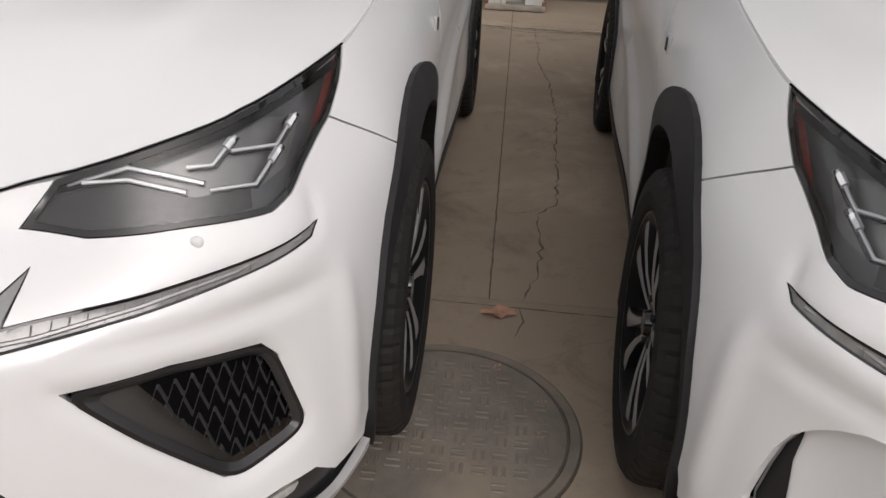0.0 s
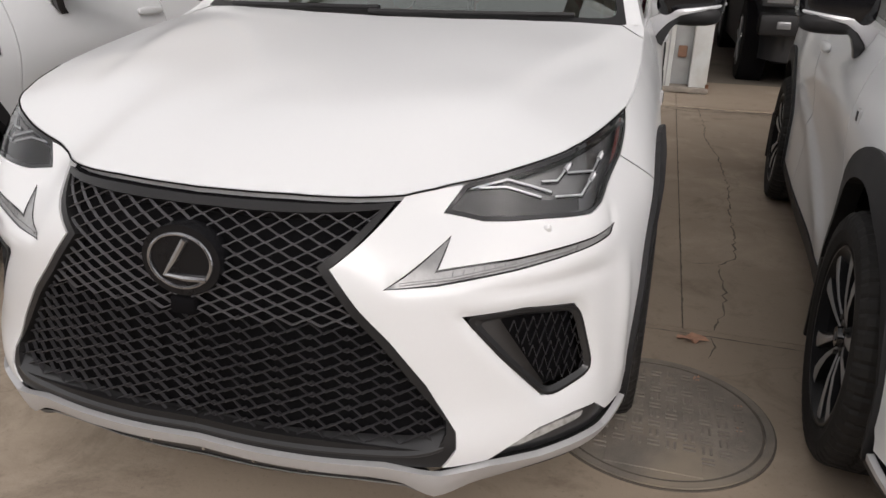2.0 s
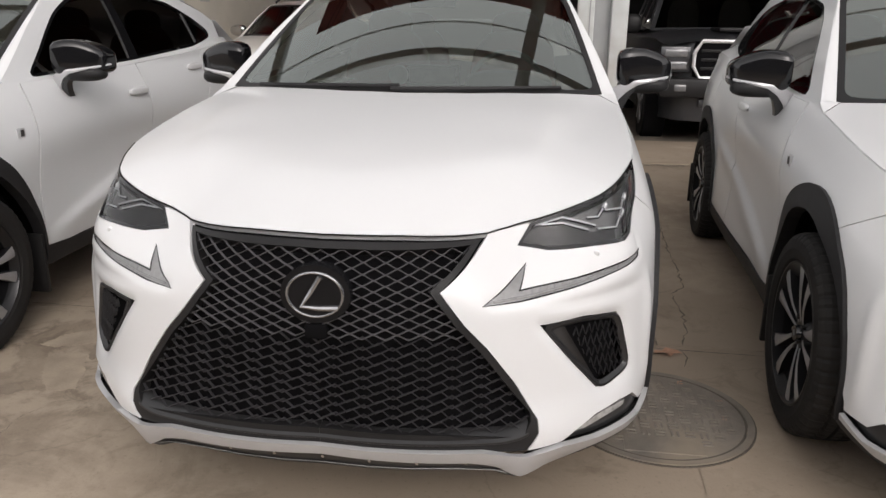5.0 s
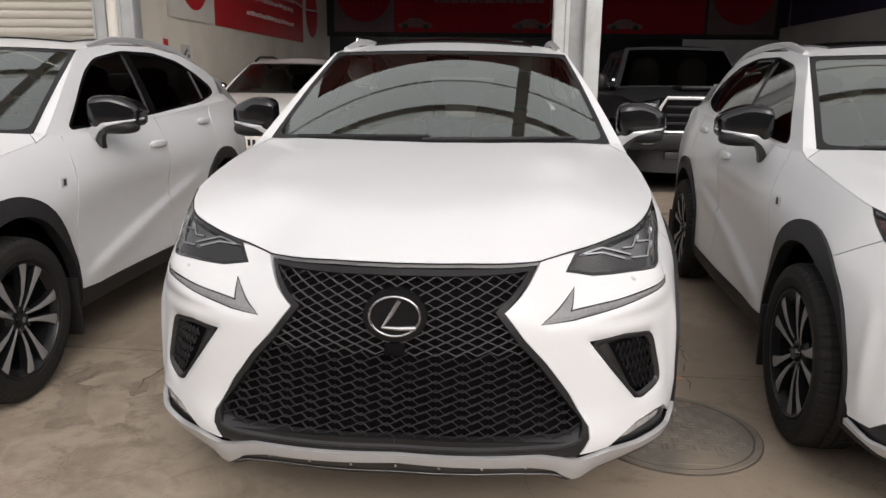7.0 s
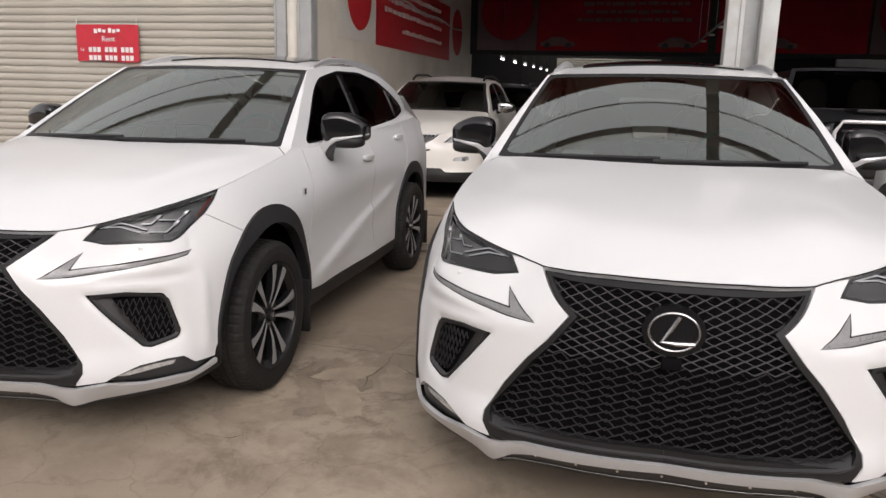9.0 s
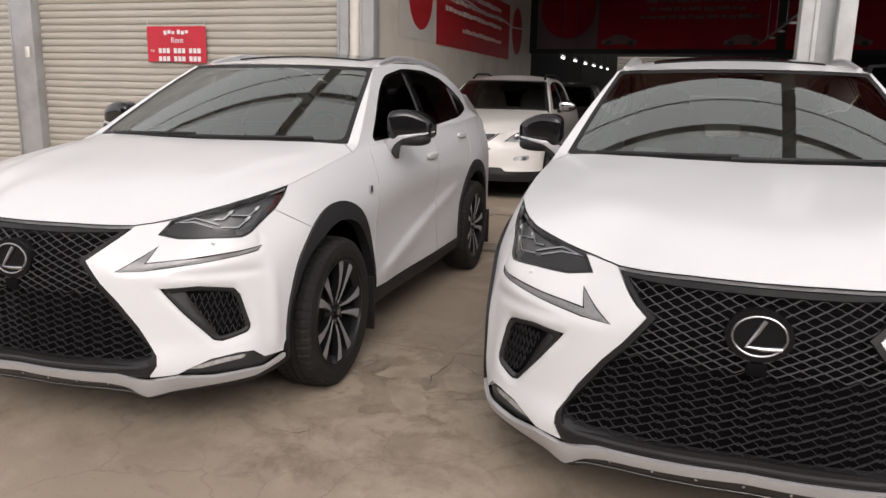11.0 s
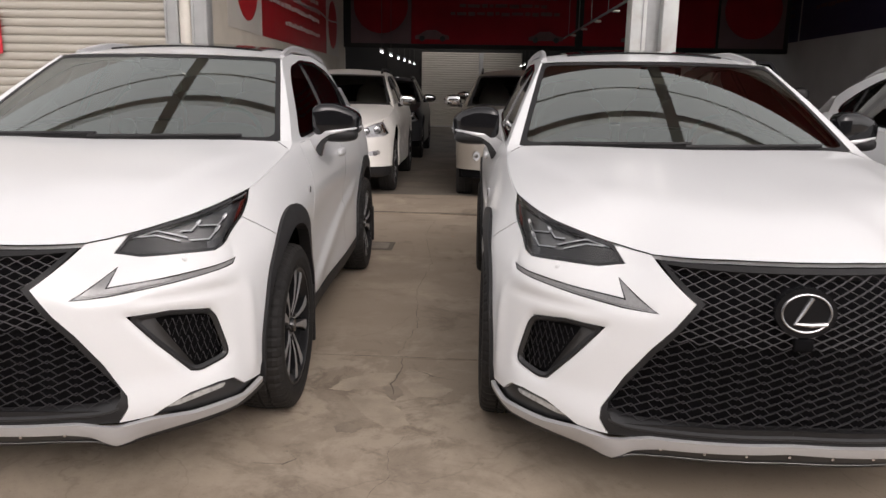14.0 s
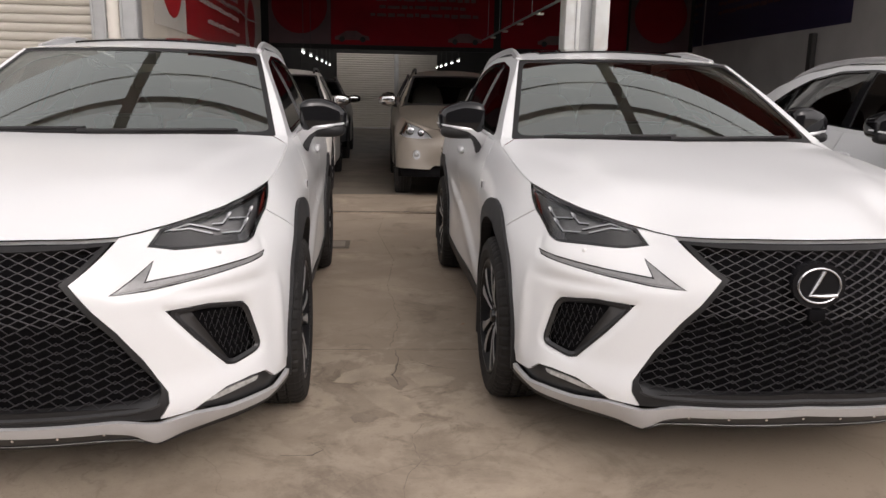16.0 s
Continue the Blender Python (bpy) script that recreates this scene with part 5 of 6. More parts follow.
def car_print(parent, x, y, w, z, ink):
    """A flat printed car, as a plain pale silhouette."""
    pts = [(-.5, .0), (-.5, .12), (-.36, .18), (-.18, .32), (.12, .33), (.30, .19), (.48, .14), (.5, .0)]
    bm = bmesh.new()
    bm.faces.new([bm.verts.new((x + a * w, y + b * w * .8, z)) for a, b in pts][::-1])
    part("printed_car", bm, ink, parent, "plain printed car picture", False)
    for s in (-.3, .3):
        bm = bmesh.new()
        cyl(bm, (x + s * w, y + .02 * w, z + .002), .08 * w, .003, "z", 20)
        part("printed_wheel", bm, BLACK, parent, "", False)


def script(parent, x, y, w, h, z, lines, seed, ink=PRINT):
    """Unreadable writing: rows of small pale bars."""
    rnd = random.Random(seed)
    for k in range(lines):
        yy = y - k * h * 1.55
        at = x + rnd.uniform(0, .1) * w
        while at < x + w * rnd.uniform(.85, 1):
            l = h * rnd.uniform(.8, 2.6)
            flat(parent, "writing", at + l / 2, yy + rnd.uniform(-.08, .08) * h, l, h * rnd.uniform(.55, .8), z, ink)
            at += l + h * .35


ban = thing("wall_banner", "long red banner with a white end panel on the cream wall", "banner", "", "", along("left", 8.60, 2.25))
flat(ban, "white_panel", .90, .62, 1.78, 1.25, .010, BANNERWHITE)
disc(ban, .98, .74, .58, .016, RED, "red disc")
flat(ban, "red_panel", 4.58, .62, 5.55, 1.25, .010, RED)
script(ban, 2.1, 1.02, 4.9, .12, .015, 3, 3)
script(ban, 3.3, .34, 3.3, .11, .015, 1, 4)
flat(ban, "white_panel", 8.22, .62, 1.66, 1.25, .010, BANNERWHITE)
disc(ban, 8.2, .72, .56, .016, RED, "red disc")
bm = bmesh.new()
tube(bm, [(a, .93 + .035 * math.sin(a * 2.3) - .05 * a / 3, .05) for a in np.linspace(-.2, 8.8, 30)], .018, 6)
part("cable", bm, PALE, ban, "pale cable along the banner")

big = thing("beam_banner", "wide red banner with printed discs and cars on the beam", "banner", "", "", along("back", -.08, 2.66))
flat(big, "white_panel", -3.36, 1.2, 1.62, 2.4, .010, SHADED_WHITE)
disc(big, -3.36, .98, .72, .016, SHADED_RED, "red disc")
flat(big, "red_panel", -.36, 1.2, 4.36, 2.4, .010, SHADED_RED)
flat(big, "red_panel", 3.78, 1.2, 3.5, 2.4, .010, SHADED_RED)
flat(big, "white_panel", 6.45, 1.2, 1.70, 2.4, .010, SHADED_WHITE)
disc(big, 6.45, .98, .74, .016, SHADED_RED, "red disc")
car_print(big, -1.98, .12, .92, .018, SHADED_PRINT)
car_print(big, 1.05, .12, .92, .018, SHADED_PRINT)
car_print(big, 3.5, .12, .92, .018, SHADED_PRINT)
script(big, -1.5, 1.40, 2.9, .13, .016, 4, 7, SHADED_PRINT)
side = thing("wall_banner", "dark blue banner with pale rows of writing on the side wall", "banner", "", "", along("right", 14.6, 2.72))
flat(side, "blue_panel", -5.0, .95, 3.4, 1.7, .010, BLUE)
flat(side, "blue_panel", .0, .98, 6.4, 1.75, .012, BLUE)
# pale writing in the print tone darkened for hall shade
script(side, -2.8, 1.5, 5.4, .14, .018, 4, 10, SHADED_PRINT)
script(side, -6.5, 1.4, 2.9, .14, .016, 4, 9, SHADED_PRINT)
bm = bmesh.new()
box(bm, (7.28, 12.5, 1.36), (.10, .16, 2.72), .01)
tagged(part("wall_post", bm, DARKROOF, None, "dark upright on the pale side wall"), category="post")
# the small rental notice hanging on the shutter
rent = thing("rental_notice", "small red cloth notice with white writing hung on the shutter", "sign", "", "", Matrix(((.91, 0, 0, -7.93), (0, 0, -.91, 7.355), (0, .88, 0, 1.772), (0, 0, 0, 1))))
NOTICE = mat("red_cloth", (.50, .018, .035), .6, 0, 0, .10, 9, .1)
INK = mat("white_ink", (.72, .70, .70), .6, 0, 0, .04, 20)
nx, ny = 28, 14
verts = [(1.11 * i / nx, .58 * j / ny + .012 * math.sin(6 * i / nx) * (1 - j / ny), .016 + .007 * math.sin(9 * i / nx + 1.5 * j / ny) * (1 - .6 * j / ny)) for j in range(ny + 1) for i in range(nx + 1)]
raw("cloth", verts, [(j * (nx + 1) + i, j * (nx + 1) + i + 1, (j + 1) * (nx + 1) + i + 1, (j + 1) * (nx + 1) + i) for j in range(ny) for i in range(nx)], NOTICE, rent)


def lettering(parent, text, x, y, size, z, material, m=None):
    cu = bpy.data.curves.new("lettering", "FONT")
    cu.body, cu.size, cu.extrude, cu.align_x = text, size, .001, "CENTER"
    cu.materials.append(material)
    ob = new("lettering", cu)
    ob.parent, ob.location = parent, (x, y, z)
    return ob


lettering(rent, "Rent", .58, .315, .125, .030, INK)
for k in range(6):
    flat(rent, "writing", .36 + k * .075 + (.03 if k > 2 else 0), .475 + .012 * (k % 2), .055, .07 - .012 * (k % 3), .030, INK)
for y, x0 in ((.185, .22), (.055, .22)):
    for g in range(3):
        for k in range(3):
            flat(rent, "number_bar", x0 + g * .29 + k * .077 + .03, y, .058, .080, .030, INK)
lettering(rent, "Tel", .10, .165, .06, .030, INK)
for x in (.02, 1.09):
    bm = bmesh.new()
    tube(bm, [(x, .57, .03), (x, .66, .02)], .006, 6)
    part("cord", bm, PALE, rent)

note = thing("wall_notice", "small red and white notice pasted on the cream wall", "sign", "", "", along("left", 8.40, 1.76))
flat(note, "paper", .09, .10, .18, .21, .006, BANNERWHITE)
flat(note, "red_field", .09, .09, .14, .16, .010, RED)
note = thing("wall_notice", "small faded notice pasted on the cream wall", "sign", "", "", along("left", 9.0, 1.66))
flat(note, "paper", .16, .11, .32, .22, .006, GREYWALL)
for k in range(4):
    flat(note, "writing", .08 + .06 * k, .06 + .04 * (k % 3), .05, .05, .010, DARKROOF)

# rows of lit tubes under the rear roof
for x, y0, step, count in ((-3.13, 16.0, 2.1, 6), (.90, 19.4, 1.9, 5)):
    for k in range(count):
        ob = thing("tube_lamp", "small lit white tube lamp hung under the rear roof", "lamp", "rear lamps")
        y, z = y0 + step * k, 2.30 + .012 * (y0 + step * k - 16)
        bm = bmesh.new()
        cyl(bm, (x, y, z), .016, .40, "y", 12)
        part("tube", bm, LAMPON, ob)
        bm = bmesh.new()
        box(bm, (x, y, z + .06), (.05, .52, .03), .006)
        part("holder", bm, PALE, ob)
        bm = bmesh.new()
        tube(bm, [(x, y, z + .07), (x, y, 2.552 if 18.4 < y < 18.9 else 3.42 if y > 18.9 else 6.205)], .006, 6)
        part("hanger", bm, DARKROOF, ob)

for x in (-3.13, .90):
    ob = thing("lamp_purlin", "grey steel purlin carrying the rear lamps", "beam", "lamp purlins")
    bm = bmesh.new()
    box(bm, (x, 24.0, 3.45), (.06, 10.46, .08), .008)
    part("bar", bm, STEEL, ob)
# lamp rail under the roof behind the column, its lamps unlit
rail = thing("lamp_rail", "pale lamp rail with small unlit lamps hung behind the column", "lamp rail")
bm = bmesh.new()
box(bm, (1.43, 13.6, 2.85), (.035, 9.6, .035), .006)
part("rail", bm, STEEL, rail)
for y in (9.6, 11.5, 13.4, 15.2, 17.0):
    bm = bmesh.new()
    box(bm, (1.50, y, 2.825), (.12, .10, .04), .008)
    part("lamp", bm, BANNERWHITE, rail, "small unlit lamp")
    bm = bmesh.new()
    tube(bm, [(1.43, y + .4, 2.86), (1.43, y + .4, 6.2)], .006, 6)
    part("hanger", bm, STEEL, rail)


# ---- other parked cars ----
def older_suv(m, paint, label, w=.92, length=4.7, roof=1.68, nose=.80, hoodz=1.03, belt=1.10, dark_rails=True, plate=False, truck=False):
    """A parked car seen from the front: body shell, glasshouse, lamps, grille, mirrors and wheels."""
    car = thing("suv" if not truck else "pickup_truck", label, "car" if not truck else "truck", "cars in the hall")
    R = .44 if truck else .365
    hub1, hub2 = (.98, 4.45) if truck else (.93, 3.65)

    def shell(a, b):
        t = (a - .5) * 2
        ang = t * math.pi
        p = 2 / 4.6
        x = w * math.copysign(abs(math.sin(ang / 1)) ** p, t) if abs(t) < 1 else 0
        y = length / 2 - length / 2 * math.copysign(abs(math.cos(ang)) ** p, math.cos(ang))
        z = .30 + b * (nose + .10 - .30)
        tuck = -.05 * (1 - b) ** 2 - .10 * max(0, b - .72) ** 1.6 * 4
        fy_ = 1 if y < length / 2 else -1
        k = abs(math.cos(ang))
        return (x * (1 + tuck * .5), y - tuck * fy_ * k, z)

    raw("body", *mesh_grid(shell, 72, 10), paint, car)

    def top(a, b):
        s = a * 2 - 1
        y = .12 + b * (length - .30)
        front = min(1, (y - .02) / 1.25)
        z = nose + .08 + (hoodz - nose) * front ** .55 * (1 if y < length - .6 else max(.6, 1 - (y - length + .6)))
        if y > 1.2:
            z = max(z, hoodz + (belt - hoodz) * min(1, (y - 1.2) / .4))
        e = .93 * w * (1 - max(0, (.45 - y)) ** 2 * .9)
        return (s * e, y - .10 * (1 - s * s) * (1 - b), z - .07 * abs(s) ** 4)

    raw("hood", *mesh_grid(top, 20, 40), paint, car)
    for sgn in (1, -1):
        def shoulder(a, b, sgn=sgn):
            p, q = Vector(shell(.5 + sgn * (.06 + .40 * a), 1.0)), None
            y = p.y
            bb = min(1, max(0, (y - .12) / (length - .30)))
            q = Vector(top(1 if sgn > 0 else 0, bb))
            mid = p.lerp(q, b)
            mid.x += sgn * .02 * math.sin(math.pi * b)
            return tuple(mid)
        v, f = mesh_grid(shoulder, 40, 4)
        raw("shoulder", v, f if sgn > 0 else [q[::-1] for q in f], paint, car)
    # glasshouse
    y0, y1, y2, y3 = (1.25, 1.95, 4.35, 4.55) if not truck else (1.55, 2.15, 3.7, 3.85)
    wb, wt = w * .90, w * .70

    def pane(z):
        return wb + (wt - wb) * (z - belt) / (roof - belt)

    def cabside(y, z):
        y, z = np.broadcast_arrays(np.asarray(y, float), np.asarray(z, float))
        return np.stack([pane(z), y, z], -1)

    zr = roof - .05
    house = [(y0 + .02, belt), (y1, zr), (y2, zr), (y3, belt)]
    win = [(y0 + .34, belt + .05), (y1 + .12, zr - .09), (y2 - .20, zr - .09), (y3 - .22, belt + .06)]
    for flip in (lambda vf: vf, mirrored):
        raw("cabin_frame", *flip(sheet(house[::-1], [win], cabside, .12, .03)), paint, car)
        raw("side_window", *flip(sheet(win[::-1], [], cabside, .2, 0, -.01)), TINT, car, "dark side window")
        for k in (.36, .70):
            a, b = win[0], win[3]
            yb = a[0] + (b[0] - a[0]) * k
            raw("door_pillar", *flip(sheet([(yb, belt + .05), (yb + .07, belt + .05), (yb + .09, zr - .09), (yb + .03, zr - .09)], [], cabside, .1, .01, .002)), BLACK, car)

    def front_glass(a, b):
        a, b = np.broadcast_arrays(np.asarray(a, float), np.asarray(b, float))
        z = belt - .02 + (zr - belt + .04) * b
        return np.stack([a * pane(z), y0 + (y1 - y0) * b - (.14 - .06 * b) * (1 - a**2), z + .015 * (1 - a**2)], -1)

    raw("windscreen", *sheet([(-.94, .04), (.94, .04), (.92, .93), (-.92, .93)], [], front_glass, .12, 0), TINT, car, "dark windscreen")
    raw("screen_frame", *sheet([(-1, 0), (1, 0), (1, 1), (-1, 1)], [[(-.94, .04), (.94, .04), (.92, .93), (-.92, .93)]], front_glass, .1, .02), paint, car)
    for sgn in (1, -1):
        bm = bmesh.new()
        blob(bm, (sgn * .36, y1 + .35, belt + .10), (.22, .08, .33), 3, 16)
        part("seat", bm, mat_seat, car, "pale seat")

    def lid(a, b):
        s = a * 2 - 1
        y = y1 + (y2 - y1) * b
        return (s * pane(zr), y - .06 * (1 - s * s) * (1 - b), zr + .05 * (1 - s * s) ** .7 - .05 * max(0, b - .8))

    raw("roof", *mesh_grid(lid, 14, 14), paint, car)
    raw("tailgate", *mesh_grid(lambda a, b: ((a * 2 - 1) * pane(belt + (zr - belt) * b), y3 + (y2 - y3) * b, belt + (zr - belt) * b), 6, 6), paint, car)
    for sgn in (1, -1):
        if dark_rails:
            bm = bmesh.new()
            tube(bm, [(sgn * (wt - .03), y1 + .12, zr + .02), (sgn * (wt - .03), y1 + .25, zr + .085), (sgn * (wt - .04), y2 - .3, zr + .085), (sgn * (wt - .03), y2 - .12, zr + .02)], .02, 8)
            part("roof_rail", bm, BLACK, car, "black roof rail")
        # mirror
        bm = bmesh.new()
        blob(bm, (sgn * (w + .10), y0 + .42, belt + .06), (.115 if not truck else .13, .07, .085 if not truck else .13), 3, 18)
        mir = part("door_mirror", bm, CHROME if not truck else BLACK, car, "chrome door mirror" if not truck else "black door mirror")
        bm = bmesh.new()
        tube(bm, [(sgn * (w - .08), y0 + .45, belt - .02), (sgn * (w + .04), y0 + .45, belt + .02)], .028, 8)
        part("mirror_foot", bm, BLACK, mir)
        # wheels and arches
        for yh in (hub1, hub2):
            bm = bmesh.new()
            cyl(bm, (sgn * (w - .12), yh, R), R + .06, .262, "x", 40)
            part("wheel_arch", bm, PIT, car, "black wheel arch")
            bm = bmesh.new()
            cyl(bm, (sgn * (w - .10), yh, R), R, .24, "x", 40)
            ty = part("wheel", bm, RUBBER, car, "black tyre on a silver rim")
            bm = bmesh.new()
            cyl(bm, (sgn * (w + .022), yh, R), R * .66, .012, "x", 32, R * .60)
            part("rim", bm, RIMDARK if truck else SATIN, ty)
            for k in range(5):
                a = 2 * math.pi * k / 5
                bm = bmesh.new()
                box(bm, (0, 0, R * .32), (.012, .05, R * .56), .004, 1, Matrix.Translation((sgn * (w + .032), yh, R)) @ pose(0, 0, 0, math.degrees(a), 0, 0))
                part("spoke", bm, SATIN, ty)
    # front face
    def face(x):
        return .10 * (abs(x) / w) ** 2.2 + .17 * max(0, abs(x) / w - .55) ** 1.5

    if truck:
        for sgn in (1, -1):
            bm = bmesh.new()
            box(bm, (sgn * .80, .10, 1.02), (.36, .14, .30), .03, 2)
            hl = part("headlamp", bm, SLATE, car, "square headlamp in a dark surround")
            for z in (.95, 1.09):
                bm = bmesh.new()
                box(bm, (sgn * .80, .025, z), (.26, .03, .085), .012)
                part("lamp_window", bm, DIMLAMP, hl)
        bm = bmesh.new()
        box(bm, (0, .06, 1.02), (1.20, .12, .42), .05, 2)
        gr = part("grille", bm, PIT, car, "black truck grille in a pale frame")
        bm = bmesh.new()
        ring = [(-.60, 1.10), (-.52, 1.23), (.52, 1.23), (.60, 1.10), (.60, .94), (.52, .81), (-.52, .81), (-.60, .94), (-.60, 1.10)]
        tube(bm, [(x, -.01, z) for x, z in ring], .024, 8, 1, (0, 1, 0))
        part("grille_frame", bm, SATIN, gr, "pale grille frame")
        for z in (.92, 1.02, 1.12):
            bm = bmesh.new()
            box(bm, (0, .0, z), (1.04, .03, .035), .01)
            part("grille_bar", bm, BLACK, gr)
        bm = bmesh.new()
        box(bm, (0, .02, .70), (1.96, .24, .22), .04, 2)
        bp = part("bumper", bm, BLACK, car, "black steel bumper")
        for sgn in (1, -1):
            bm = bmesh.new()
            box(bm, (sgn * .74, -.10, .70), (.14, .03, .08), .015)
            part("fog_lamp", bm, DIMLAMP, bp)
        bm = bmesh.new()
        box(bm, (0, .06, .52), (1.0, .10, .10), .02)
        part("skid_bar", bm, SLATE, car)
        bm = bmesh.new()
        box(bm, (0, .78, hoodz + .075), (.50, .60, .05), .02, 2)
        part("hood_scoop", bm, BLACK, car)
    bm = bmesh.new()
    box(bm, (0, length / 2, .42), (w * 1.5, length - .5, .3), .05)
    part("underbody", bm, PIT, car)
    car.matrix_basis = m
    return car


DIMLAMP = mat("dim_lamp", (.20, .20, .205), .2, .3, .4, .2, 30)
GREYSLAT = mat("grey_slat", (.16, .155, .15), .4, .3, 0, .1, 20)
BOWL = mat("lamp_bowl", (.60, .60, .60), .3, .3, .3, .2, 25)
CLEARGLASS = glass("clear_glass", (.50, .52, .51), 0, 1.6)
mat_seat = mat("pale_seat", (.34, .31, .27), .6, 0, 0, .1, 8)
LAMPCLEAR = mat("clear_lamp", (.42, .42, .42), .12, .35, .8, .15, 30)
AMBERLAMP = mat("amber_lamp", (.20, .11, .07), .25, 0, .5, .1, 30)
OLDWHITE = mat("older_white_paint", (.66, .64, .60), .35, 0, .5, .05, 3)
GOLD = mat("champagne_paint", (.23, .20, .165), .38, .45, .5, .05, 3)
SLATE = mat("dark_grey_paint", (.045, .046, .05), .35, .3, .5, .08, 3)


def estate(m, paint, label, fog_round=False, plate=False, amber=True):
    """An older rounded suv: bumper, teardrop lamps, upright-slat grille, hood, doors, glass, mirrors and wheels."""
    car = thing("suv", label, "car", "cars in the hall")

    def both(name, vf, material, text="", parent=None):
        return raw(name, *vf, material, parent or car, text), raw(name, *mirrored(vf), material, parent or car, text)

    lamp = [fx(.455, .765), fx(.52, .830), fx(.62, .888), fx(.72, .926), fx(.80, .955), fy(.47, .958), fy(.50, .800), fx(.79, .762), fx(.62, .752)]
    lamp = rounded(lamp, .02)
    fog = rounded([fx(.58, .535), fx(.60, .575), fx(.76, .595), fx(.775, .545), fx(.68, .525)], .02)
    if fog_round:
        c = fx(.66, .56)
        fog = [(c[0] + .062 * math.cos(2 * math.pi * k / 20), c[1] + .058 * math.sin(2 * math.pi * k / 20)) for k in range(20)][::-1]
    low = [(0, .706), fx(.19, .712), fx(.385, .862), *HOODLINE[2:8], TIP, SEAM, *arch(HUB, RAD, 125, 178, 12), fy(.475, .40), fx(.885, .385), fx(.50, .395), fx(.44, .440), (0, .445)]
    both("front_bumper", sheet(cut(low[::-1]), [grown(lamp, .0), grown(fog, .0)], skin, .035, .02), paint)
    under = [(0, .447), fx(.44, .442), fx(.50, .397), fx(.885, .387), fy(.475, .40), fy(.475, .27), fx(.80, .25), (0, .27)]
    if fog_round:
        both("lower_bumper", sheet(under[::-1], [], skin, .05, .02, -.060), PIT, "dark underside below the bumper")
        for z in (.52, .575, .63):
            both("bumper_slat", sheet([(0, z), fx(.34, z), fx(.36, z + .028), (0, z + .028)], [], skin, .05, .0, .003), PIT)
    else:
        both("lower_bumper", sheet(under[::-1], [], skin, .05, .02, -.012), BLACK, "black lower bumper")
    gr = [(0, .868), fx(.36, .858), fx(.19, .716), (0, .712)]
    g1, g2 = both("grille", sheet(gr[::-1], [], skin, .05, 0, -.03), PIT, "dark grille with upright slats in a chrome rim")
    for sgn, g in ((1, g1), (-1, g2)):
        flip = (lambda vf: vf) if sgn > 0 else mirrored
        def at(x, z, o=0.0):
            p = skin(*fx(max(x, 1e-4), z))
            return Vector((sgn * p[0], p[1] - o, p[2]))
        for k in range(7):
            bm = bmesh.new()
            tube(bm, [at(.016 + .027 * k, .722 + .002 * k), at(.022 + .048 * k, .858)], .007, 6)
            part("slat", bm, GREYSLAT, g)
        bm = bmesh.new()
        tube(bm, [at(0, .866, .004), at(.36, .858, .004), at(.19, .716, .004), at(0, .712, .004)], .009, 8)
        part("grille_rim", bm, SATIN, g)
        bm = bmesh.new()
        tube(bm, [at(0, .655, .002), at(.20, .658, .002), at(.30, .672, .002)], .010, 6)
        part("bumper_slot", bm, PIT, car)
        hl = raw("headlamp", *flip(sheet(lamp[::-1], [], skin, .04, 0, -.001)), LENS, car, "clear rounded headlamp with chrome reflectors")
        raw("lamp_housing", *flip(sheet(lamp[::-1], [], skin, .03, 0, -.034)), BOWL, hl, "silver lamp housing")
        for x, z, r in ((.60, .818, .050), (.735, .840, .060)):
            p = skin(*fx(x, z))
            turn = Matrix.Translation((sgn * p[0], p[1] + .022, p[2])) @ pose(0, 0, 0, 0, 0, sgn * 35)
            bm = bmesh.new()
            blob(bm, (0, 0, 0), (r, .022, r), 2, 18, turn)
            rf = part("reflector", bm, CHROME, hl, "round chrome reflector")
            bm = bmesh.new()
            blob(bm, (0, -.015, 0), (r * .45, .016, r * .45), 2, 14, turn)
            part("bulb_cap", bm, LAMPGREY, rf)
        if amber:
            am = [fy(.455, .915), fy(.455, .815), fy(.40, .81), fy(.42, .915)]
            raw("indicator", *flip(sheet(am, [], skin, .03, 0, -.02)), AMBERLAMP, hl, "amber indicator")
        fl = raw("fog_lamp", *flip(sheet(fog[::-1], [], skin, .03, 0, -.012)), LAMPCLEAR, car, "round fog lamp" if fog_round else "slim clear fog lamp")
        c = np.mean(fog, 0)
        p = skin(*c)
        for d in ((0,) if fog_round else (-.04, .035)):
            bm = bmesh.new()
            blob(bm, (sgn * (p[0] + d), p[1] - .004 + abs(d) * .4, p[2]), (.030, .012, .026), 2, 14)
            part("fog_lens", bm, LAMPBOWL if fog_round else LAMPGREY, fl)
        # mirror, rail, wheels, seats
        bm = bmesh.new()
        vs = blob(bm, (0, 0, 0), (.125, .075, .080), 3.4, 24)
        for v in vs:
            v.co.z *= 1 - .25 * max(0, v.co.x / .125)
            v.co.y += .25 * v.co.x
        bmesh.ops.transform(bm, matrix=Matrix.Translation((sgn * 1.0, 1.82, 1.20)) @ Matrix.Diagonal((sgn, 1, 1, 1)), verts=bm.verts)
        mir = part("door_mirror", bm, CHROME, car, "chrome door mirror")
        bm = bmesh.new()
        tube(bm, [(sgn * .86, 1.80, 1.13), (sgn * .93, 1.80, 1.15)], .030, 8)
        part("mirror_foot", bm, BLACK, mir)
